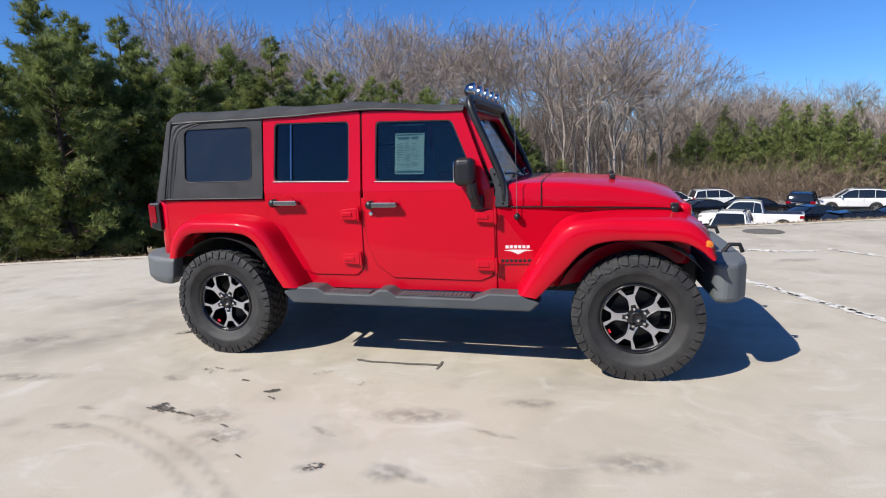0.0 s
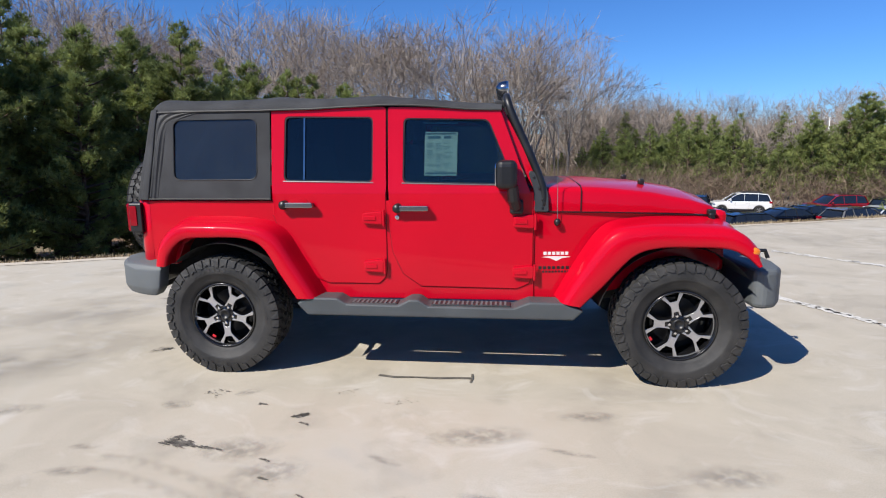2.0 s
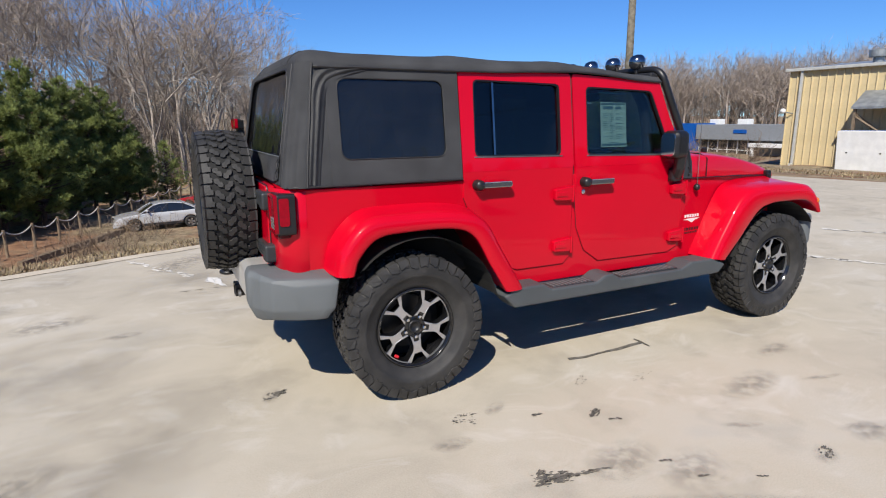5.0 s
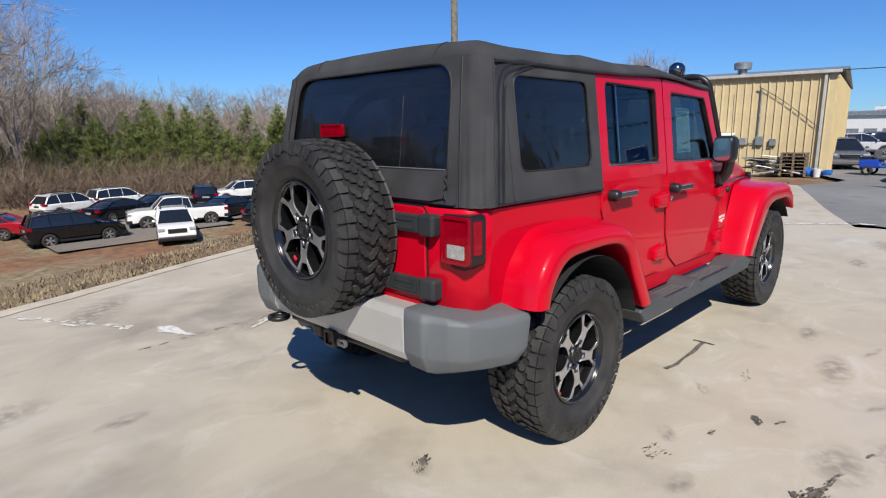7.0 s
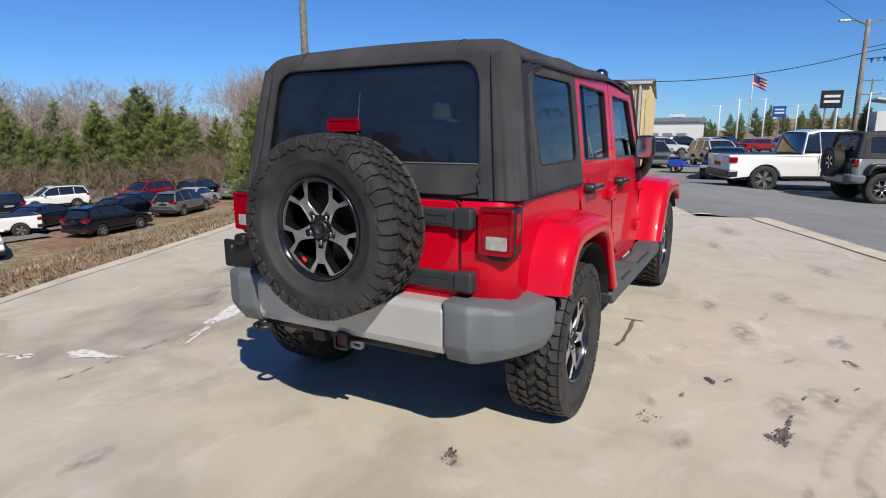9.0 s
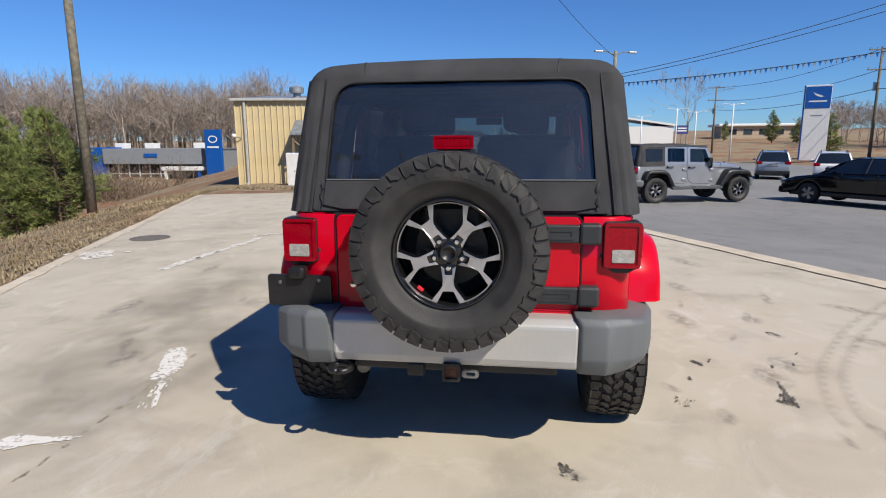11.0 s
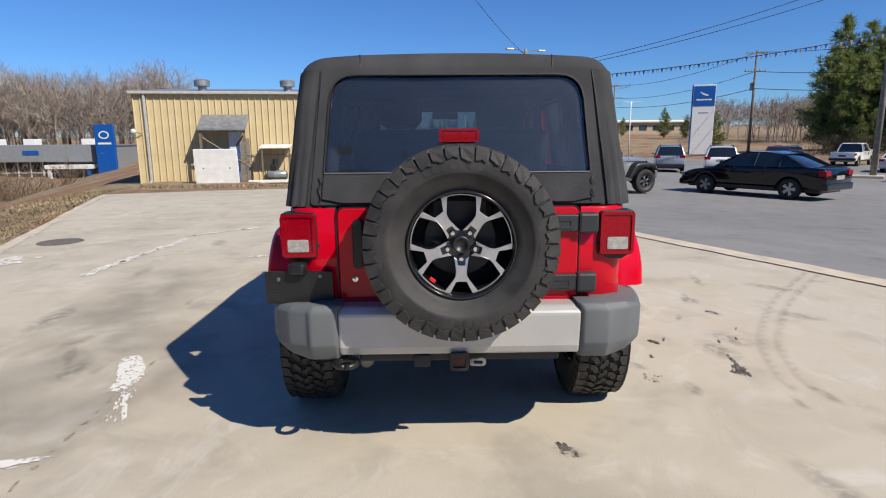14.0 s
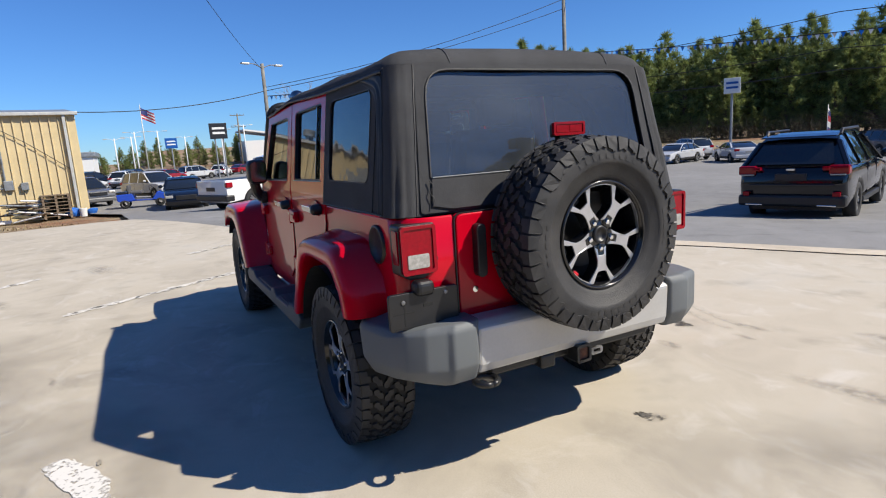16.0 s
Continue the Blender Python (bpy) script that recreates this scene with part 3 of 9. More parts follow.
    # front face
    grille = part("grille", box(3.20, 3.285, -0.585, 0.585, 0.68, 1.075, 0.03), RED, car, "red upright front with slots")
    for i in range(7):
        y = -0.27 + i * 0.09
        part("slot", box(3.27, 3.288, y - 0.024, y + 0.024, 0.75, 1.02, 0.012), BLACK, grille)
    for s in (-1, 1):
        part("headlight", moved(spun([(0.0, 0.092), (0.03, 0.088), (0.045, 0.06), (0.05, 0.0)], 24), Matrix.Translation((3.275, s * 0.44, 0.92))), CLEAR_LENS, grille, smooth=True)
    # windscreen
    def screen(y, v, d):
        return (2.128 - 0.292 * v - d * 0.9, y, 1.195 + 0.565 * v - d * 0.45)
    outer = softened([(-0.715, 0.0), (0.715, 0.0), (0.655, 1.0), (-0.655, 1.0)], 0.04, 5)
    inner = softened([(-0.645, 0.09), (0.645, 0.09), (0.60, 0.90), (-0.60, 0.90)], 0.05, 5)
    ws = part("windscreen_frame", ring_plate(outer, inner, screen, 0.055), RED, car)
    g = part("windscreen", prism(inner, lambda y, v, d: screen(y, v, d + 0.02), 0.005), CLEAR, ws, "clear windscreen")
    g.visible_shadow = False
    for s in (-1, 1):
        part("wiper", tube([(2.14, s * 0.10, 1.255), (2.10, s * 0.30, 1.285), (2.09, s * 0.52, 1.29)], 0.008, 6), BLACK, ws)
    # lamp bar over the windscreen
    bar_pts = [(2.115, -0.742, 1.12), (2.105, -0.735, 1.24), (2.02, -0.716, 1.45), (1.915, -0.694, 1.68), (1.885, -0.676, 1.76), (1.875, -0.62, 1.80), (1.875, -0.5, 1.806)]
    path = smooth_line(bar_pts, 4)
    bar = part("lamp_bar", tube(path + [Vector((p.x, -p.y, p.z)) for p in path[::-1]], 0.025, 10), BLACK, car, "black tube lamp bar over the windscreen", smooth=True)
    for s in (-1, 1):
        bm = prism(softened([(2.055, 1.085), (2.145, 1.085), (2.140, 1.20), (2.10, 1.30), (2.03, 1.345), (2.015, 1.325), (2.05, 1.22)], 0.012, 3), lambda x, z, d: (x, s * (0.768 - (z - 1.085) * 0.10 - d), z), 0.012, 0.003)
        part("bar_bracket", bm, DARK_PLASTIC, bar)
        for x, z in ((2.105, 1.11), (2.105, 1.16), (2.085, 1.23), (2.05, 1.30)):
            part("bolt", moved(spun([(0.0, 0.009), (0.006, 0.008), (0.008, 0.0)], 10), Matrix.Translation((x, s * (0.768 - (z - 1.085) * 0.10), z)) @ Matrix.Rotation(s * math.pi / 2, 4, "Z")), BLACK, bar)
    part("bar_visor", prism([(1.83, 1.765), (1.875, 1.80), (1.91, 1.775), (1.865, 1.745)], lambda x, z, d: (x, -0.60 + d, z), 1.20, 0.004), BLACK, bar)
    for y in (-0.47, -0.235, 0.0, 0.235, 0.47):
        bm = moved(spun([(-0.040, 0.0), (-0.038, 0.022), (-0.022, 0.042), (0.005, 0.052), (0.028, 0.054)], 24), Matrix.Translation((1.845, y, 1.862)))
        lamp = part("round_lamp", bm, DARK_CHROME, bar, "round black driving lamp with bright rim", smooth=True)
        part("lamp_rim", moved(spun([(0.028, 0.054), (0.038, 0.054), (0.041, 0.049), (0.036, 0.046)], 24), Matrix.Translation((1.845, y, 1.862))), CHROME, bar, smooth=True)
        part("lamp_lens", moved(spun([(0.034, 0.047), (0.041, 0.022), (0.043, 0.0)], 24), Matrix.Translation((1.845, y, 1.862))), CLEAR_LENS, bar, smooth=True)
        part("lamp_foot", tube([(1.870, y, 1.785), (1.848, y, 1.815)], 0.014, 8), STEEL, bar)
    # flares
    fo = [(2.215, 0.535), (2.33, 0.73), (2.50, 0.965), (2.70, 1.015), (2.98, 1.015), (3.22, 0.995), (3.345, 0.90), (3.385, 0.795)]
    fi = [(2.34, 0.515), (2.47, 0.65), (2.635, 0.83), (2.78, 0.885), (2.98, 0.892), (3.17, 0.885), (3.28, 0.84), (3.355, 0.775)]
    ro = [(-0.435, 0.735), (-0.395, 0.88), (-0.27, 1.005), (-0.08, 1.025), (0.22, 1.015), (0.40, 0.955), (0.53, 0.76), (0.665, 0.535)]
    ri = [(-0.345, 0.735), (-0.315, 0.82), (-0.22, 0.91), (-0.06, 0.930), (0.20, 0.925), (0.33, 0.865), (0.43, 0.70), (0.535, 0.535)]
    for s in (-1, 1):
        ff = flare(car, s, fo, fi, lambda t: 0.74 - 0.15 * smoothstep(0.1, 0.9, t), "front_flare")
        flare(car, s, ro, ri, lambda t: 0.76, "rear_flare")
        part("side_marker", ball((3.325, s * 0.925, 0.868), 0.034, scale=(1.0, 0.45, 0.85)), AMBER, ff, "amber side marker lamp", smooth=True)
        # dark arch liners
        for cx in (0.03, 2.93):
            rows = []
            for y in (0.93, 0.50):
                rows.append([(cx + 0.47 * math.cos(radians(a)) * (1.0 if cx < 1 else 1.05), s * y, 0.40 + 0.49 * math.sin(radians(a))) for a in (range(14, 141, 8) if cx < 1 else range(38, 167, 8))])
            rows.append([(cx, s * 0.50, 0.45)] * len(rows[0]))
            part("arch_liner", loft([[(x, y * (0.985 if abs(y) > 0.9 else 1), z) for x, y, z in r] for r in rows]), LINER, car)
    # side steps
    for s in (-1, 1):
        top = [(0.53, 0.500), (0.60, 0.542), (0.80, 0.542), (0.86, 0.505), (1.20, 0.502), (1.27, 0.540), (1.33, 0.540), (1.39, 0.500), (1.93, 0.498), (2.03, 0.538), (2.24, 0.535), (2.36, 0.485)]
        st = part("side_step", prism(top + [(2.30, 0.425), (0.60, 0.425)], lambda x, z, d: (x, s * (0.925 - d), z), 0.16, 0.012), STEP_PLASTIC, car, "dark grey moulded side step")
        for x0, x1 in ((0.88, 1.19), (1.41, 1.91)):
            part("tread_pad", box(x0, x1, min(s * 0.80, s * 0.905), max(s * 0.80, s * 0.905), 0.498, 0.5075, 0.003), DARK_PLASTIC, st)
            for i in range(int((x1 - x0) / 0.03)):
                part("grip_rib", box(x0 + 0.012 + i * 0.03, x0 + 0.026 + i * 0.03, min(s * 0.81, s * 0.895), max(s * 0.81, s * 0.895), 0.507, 0.5105), PLASTIC, st)
    # chassis, axles and closing panels
    part("chassis", box(-0.60, 3.20, -0.42, 0.42, 0.44, 0.62, 0.02), LINER, car)
    part("inner_tub", box(-0.62, 2.10, -0.60, 0.60, 0.60, 0.99, 0.02), LINER, car)
    part("engine_bay", box(2.10, 3.20, -0.55, 0.55, 0.60, 1.04, 0.02), LINER, car)
    for x in (0.0, 2.947):
        bm = tube([(x, -0.72, 0.395), (x, 0.72, 0.395)], 0.045, 10)
        bm = ball((x, 0.0 if x < 1 else -0.2, 0.395), 0.13, bm, (0.9, 1, 1))
        part("axle", bm, STEEL, car, smooth=True)
        for s in (-1, 1):
            part("spring", tube([(x + 0.02, s * 0.50, 0.45), (x + 0.02, s * 0.50, 0.66)], 0.05, 10), STEEL, car)
            part("shock_absorber", tube([(x - 0.10, s * 0.56, 0.36), (x - 0.13, s * 0.52, 0.75)], 0.028, 8), RUST if x < 1 else STEEL, car)
    part("exhaust", tube(smooth_line([(1.6, 0.30, 0.47), (0.4, 0.36, 0.47), (-0.3, 0.50, 0.48), (-0.70, 0.42, 0.46)], 4), 0.032, 10), STEEL, car, smooth=True)
    part("silencer", moved(spun([(-0.22, 0.0), (-0.2, 0.09), (0.2, 0.09), (0.22, 0.0)], 16), Matrix.Translation((-0.50, 0.0, 0.52)) @ Matrix.Rotation(math.pi / 2, 4, "Z")), STEEL, car, smooth=True)
    # rear bumper
    bm = prism([(-0.63, 0.735), (-0.768, 0.738), (-0.803, 0.712), (-0.797, 0.560), (-0.782, 0.520), (-0.65, 0.520)], lambda x, z, d: (x, -0.530 + d, z), 1.06, 0.012)
    bumper = part("rear_bumper", bm, SILVER_TRIM, car, "silver rear bumper with grey plastic ends")
    for s in (-1, 1):
        plan = [(-0.64, 0.525), (-0.792, 0.525), (-0.812, 0.540), (-0.816, 0.648), (-0.797, 0.670), (-0.772, 0.748), (-0.720, 0.812), (-0.62, 0.852), (-0.46, 0.888), (-0.412, 0.890), (-0.412, 0.78), (-0.55, 0.76)]
        bm = bmesh.new()
        lo = [bm.verts.new((x + (0.035 if x < -0.7 else -0.06 if x > -0.5 else 0.0), s * (y - (0.025 if y > 0.8 else 0)), 0.500 + (0.018 if y > 0.7 else 0.0))) for x, y in plan]
        md = [bm.verts.new((x - (0.02 if x > -0.5 else 0.0), s * y, 0.575)) for x, y in plan]
        m2 = [bm.verts.new((x, s * y, 0.700 if x > -0.65 else 0.725)) for x, y in plan]
        hi = [bm.verts.new((x * 0.985 + 0.004, s * (y - 0.014), 0.722 if y > 0.86 else 0.732 if y > 0.8 else 0.752)) for x, y in plan]
        for r0, r1 in ((lo, md), (md, m2), (m2, hi)):
            for i in range(len(plan)):
                j = (i + 1) % len(plan)
                bm.faces.new((r0[i], r0[j], r1[j], r1[i]))
        bm.faces.new(lo[::-1])
        bm.faces.new(hi)
        bmesh.ops.recalc_face_normals(bm, faces=bm.faces)
        part("bumper_end", crisp(bevelled(bm, 0.014, 3, 20), 30), PLASTIC, bumper, "grey plastic bumper end", smooth=True)
    # hitch
    bm = ring_plate(rounded(-0.037, 0.043, 0.454, 0.534, 0.01, 3), rounded(-0.025, 0.031, 0.466, 0.522, 0.006, 3), lambda y, z, d: (-0.812 + d, y, z), 0.16)
    hitch = part("tow_hitch", bm, BLACK, car, "black square hitch receiver with a rusty bore")
    part("hitch_bore", box(-0.800, -0.67, -0.027, 0.033, 0.464, 0.524), RUST, hitch)
    part("safety_loop", ring_plate(rounded(-0.115, -0.042, 0.470, 0.505, 0.014, 3), rounded(-0.100, -0.060, 0.479, 0.496, 0.007, 3), lambda y, z, d: (-0.80 + d, y, z), 0.012), STEEL, hitch)
    part("wire_box", box(-0.77, -0.70, 0.13, 0.205, 0.455, 0.515, 0.008), BLACK, hitch)
    part("cross_member", box(-0.745, -0.66, -0.45, 0.45, 0.475, 0.525, 0.01), BLACK, hitch)
    loop = [(-0.79 - 0.048 * math.cos(a), 0.50 + 0.048 * math.sin(a), 0.488) for a in [2 * math.pi * i / 14 for i in range(15)]]
    part("tow_hook", tube(loop, 0.014, 8), BLACK, car, "black tow hook", smooth=True)
    # lights
    for s in (-1, 1):
        bm = prism(rounded(0.628, 0.786, 0.938, 1.140, 0.014, 4), lambda y, z, d: (-0.668 + d + 0.03 * max(0.0, abs(y) - 0.74), s * y, z), 0.085, 0.006)
        lamp = part("tail_lamp", bm, BLACK, car, "red and clear square tail lamp")
        rim = ring_plate(rounded(0.632, 0.782, 0.944, 1.135, 0.014, 4), rounded(0.646, 0.769, 0.958, 1.122, 0.008, 4), lambda y, z, d: (-0.684 + d, s * y, z), 0.02)
        part("lens_rim", rim, RED_LENS, lamp, "bright red lens rim")
        part("red_lens", prism(rounded(0.646, 0.769, 0.958, 1.122, 0.008, 4), lambda y, z, d: (-0.678 + d, s * y, z), 0.012), RED_LENS, lamp)
        part("clear_lens", prism(rounded(0.664, 0.757, 0.966, 1.022, 0.006, 3), lambda y, z, d: (-0.6815 + d, s * y, z), 0.006, 0.0015), CLEAR_LENS, lamp)
        part("side_lens", prism(rounded(-0.660, -0.612, 0.985, 1.12, 0.008, 3), lambda x, z, d: (x, s * (0.792 - d), z), 0.01, 0.002), RED_LENS, lamp)
        part("lamp_foot", prism([(0.64, 0.938), (0.775, 0.938), (0.74, 0.918), (0.68, 0.918)], lambda y, z, d: (-0.655 + d, s * y, z), 0.05, 0.004), BLACK, lamp)
    bm = prism(rounded(-0.083, 0.083, 1.443, 1.498, 0.008, 3), lambda y, z, d: (-0.728 + d, y * (1 - d * 5), z - d * 0.2), 0.035, 0.003)
    brake = part("brake_lamp", bm, BLACK, car, "red high brake lamp in a black housing over the spare wheel")
    part("lamp_lens", prism(rounded(-0.083, 0.083, 1.443, 1.498, 0.008, 3), lambda y, z, d: (-0.738 + d, y, z), 0.0125, 0.002), RED_LENS, brake)
    part("lamp_arm", prism([(-0.72, 1.22), (-0.68, 1.22), (-0.690, 1.44), (-0.694, 1.490), (-0.706, 1.490), (-0.722, 1.440)], lambda x, z, d: (x, -0.04 + d, z), 0.08, 0.004), BLACK, brake)
    part("lamp_frame", ring_plate(rounded(-0.083, 0.083, 1.443, 1.498, 0.008, 3), rounded(-0.073, 0.073, 1.452, 1.489, 0.005, 3), lambda y, z, d: (-0.7425 + d, y, z), 0.006), RED_LENS, brake, "pale red lens frame")
    for y in (-0.036, 0.036):
        part("lamp_cell", prism(rounded(y - 0.033, y + 0.033, 1.455, 1.486, 0.004, 3), lambda y2, z, d: (-0.7395 + d, y2, z), 0.004, 0.001), RED_LENS, brake)
    # tailgate fittings
    for z in (1.089, 0.820):
        bm = prism(softened([(-0.20, z - 0.038), (-0.53, z - 0.038), (-0.53, z + 0.038), (-0.20, z + 0.038)], 0.008, 3), lambda y, zz, d: (-0.702 + d, y, zz), 0.028, 0.006)
        part("gate_hinge", bm, DARK_PLASTIC, gate, "black plastic tailgate hinge cover")
        part("hinge_knuckle", box(-0.712, -0.63, -0.616, -0.527, z - 0.045, z + 0.045, 0.012), DARK_PLASTIC, gate)
        part("hinge_inset", ring_plate(rounded(-0.505, -0.345, z - 0.024, z + 0.020, 0.006, 3), rounded(-0.493, -0.357, z - 0.013, z + 0.010, 0.004, 3), lambda y, zz, d: (-0.7055 + d, y, zz), 0.006), DARK_PLASTIC, gate)
    bm = prism(rounded(0.420, 0.465, 0.895, 1.115, 0.02, 4), lambda y, z, d: (-0.718 + d, y, z), 0.045, 0.008)
    part("gate_handle", bm, BLACK, gate, "black upright tailgate handle")
    part("gate_lock", moved(spun([(0.0, 0.014), (0.006, 0.013), (0.008, 0.0)], 14), Matrix.Translation((-0.676, 0.463, 0.842)) @ Matrix.Rotation(math.pi, 4, "Z")), CHROME, gate)
    bm = prism(rounded(0.560, 0.860, 0.738, 0.884, 0.012, 4), lambda y, z, d: (-0.702 + d, y, z), 0.018, 0.004)
    plate = part("plate_holder", bm, BLACK, car, "empty black number plate holder")
    part("plate_lamp", box(-0.735, -0.665, 0.672, 0.752, 0.865, 0.925, 0.02, segments=3), BLACK, plate)
    part("plate_mount", box(-0.69, -0.60, 0.60, 0.76, 0.76, 0.86), BLACK, plate)
    for y, z, r in ((0.615, 0.862, 0.010), (0.800, 0.848, 0.010)):
        part("plate_clip", moved(spun([(0.0, r), (0.004, r * 0.8), (0.005, 0.0)], 10), Matrix.Translation((-0.702, y, z)) @ Matrix.Rotation(math.pi, 4, "Z")), STEEL, plate)
    for y0, y1, z0, z1 in ((0.755, 0.845, 0.803, 0.808), (0.793, 0.798, 0.752, 0.848), (0.675, 0.715, 0.818, 0.830), (0.785, 0.812, 0.838, 0.856), (0.60, 0.84, 0.745, 0.748)):
        part("plate_slot", box(-0.7034, -0.701, y0, y1, z0, z1), LINER, plate)
    # fuel filler
    part("fuel_filler", moved(spun([(-0.01, 0.085), (0.010, 0.083), (0.014, 0.075), (0.004, 0.066), (0.004, 0.0)], 28), Matrix.Translation((-0.395, 0.765, 1.035)) @ Matrix.Rotation(math.pi / 2, 4, "Z")), BLACK, car, "round black fuel filler", smooth=True)
    # front bumper
    plan = [(3.39, -0.80), (3.45, -0.825), (3.53, -0.79), (3.585, -0.70), (3.615, -0.52), (3.62, 0.0), (3.615, 0.52), (3.585, 0.70), (3.53, 0.79), (3.45, 0.825), (3.39, 0.80), (3.36, 0.0)]
    fb = part("front_bumper", prism(plan, lambda x, y, d: (x, y, 0.490 + d), 0.25, 0.045, segments=3), PLASTIC, car, "grey plastic front bumper")
    part("bumper_mount", box(3.15, 3.35, -0.4, 0.4, 0.52, 0.68, 0.01), BLACK, fb)
    for s in (-1, 1):
        part("tow_hook", tube([(3.50, s * 0.42, 0.735), (3.54, s * 0.42, 0.79), (3.60, s * 0.42, 0.79), (3.62, s * 0.42, 0.74)], 0.014, 8), BLACK, fb)
    # aerial
    part("aerial", tube([(2.20, -0.765, 1.02), (2.196, -0.762, 1.35), (2.19, -0.758, 1.69)], 0.0022, 6), STEEL, car, "thin whip aerial")
    part("aerial_base", ball((2.20, -0.762, 1.018), 0.022, scale=(1, 1.0, 1.15)), BLACK, car, smooth=True)
    # worn lettering drawn as bars on the right wing
    for s in (-1, 1):
        def wing(x, z, d):
            return (x, s * (0.757 - (x - 2.062) * 0.098 - d), z)
        for i in range(6):
            x = 2.118 + i * 0.0275
            part("letter_bar", prism([(x, 0.806), (x + 0.020, 0.806), (x + 0.020, 0.826), (x, 0.826)], wing, 0.004), WHITE_PAINT, car)
        part("emblem", prism([(2.105, 0.792), (2.16, 0.785), (2.20, 0.765), (2.24, 0.785), (2.295, 0.792), (2.245, 0.797), (2.155, 0.797)], wing, 0.004), WHITE_PAINT, car, "small white winged emblem")
        for x0, n2, w, z0, z1 in ((2.088, 8, 0.029, 0.712, 0.732), (2.112, 9, 0.020, 0.690, 0.703)):
            for i in range(n2):
                part("letter_bar", prism([(x0 + i * w, z0), (x0 + i * w + w * 0.7, z0), (x0 + i * w + w * 0.7, z1), (x0 + i * w, z1)], wing, 0.004), BLACK, car)
    # price sheet behind the right front glass
    def behind(x, z, d):
        return (x, -(side_y(z) - 0.020 - d), z)
    sheet = part("window_sheet", prism([(1.352, 1.312), (1.562, 1.310), (1.568, 1.585), (1.358, 1.588)], behind, 0.001), PAPER, car, "pale printed price sheet taped in the window")
    bars = [(0.03, 0.97, 0.945, 0.985), (0.12, 0.50, 0.85, 0.91), (0.60, 0.82, 0.85, 0.91), (0.04, 0.96, 0.03, 0.075), (0.30, 0.70, 0.09, 0.10)]
    rng = random.Random(3)
    for row in range(14):
        z = 0.74 - row * 0.042
        for x0, x1 in ((0.10, 0.30), (0.36, 0.55), (0.60, 0.88)):
            if rng.random() < 0.8:
                bars.append((x0, x0 + (x1 - x0) * rng.uniform(0.5, 1.0), z, z + 0.012))
    for x0, x1, z0, z1 in bars:
        part("print_bar", prism([(1.352 + 0.212 * x, 1.312 + 0.274 * z) for x, z in ((x0, z0), (x1, z0), (x1, z1), (x0, z1))], lambda x, z, d: behind(x, z, d - 0.0015), 0.001), INK, sheet)
    part("window_strip", prism([(1.345, 1.640), (1.568, 1.636), (1.568, 1.645), (1.345, 1.649)], behind, 0.001), PAPER, car)
    return car


def tail_x(z):
    """Where the canvas tail stands at a height."""
    return -0.615 + 0.112 * max(0.0, (z - 1.16) / 0.64) ** 1.1


def soft_corners(poly, radii, n=6):
    """A polygon whose corners are rounded one by one."""
    out = []
    for i, p in enumerate(poly):
        p, a, b = Vector(p), Vector(poly[i - 1]), Vector(poly[(i + 1) % len(poly)])
        pa, pb = p + (a - p).normalized() * radii[i], p + (b - p).normalized() * radii[i]
        for j in range(n):
            t = j / (n - 1)
            q = pa * (1 - t) ** 2 + p * 2 * t * (1 - t) + pb * t * t
            out.append((q.x, q.y))
    return out


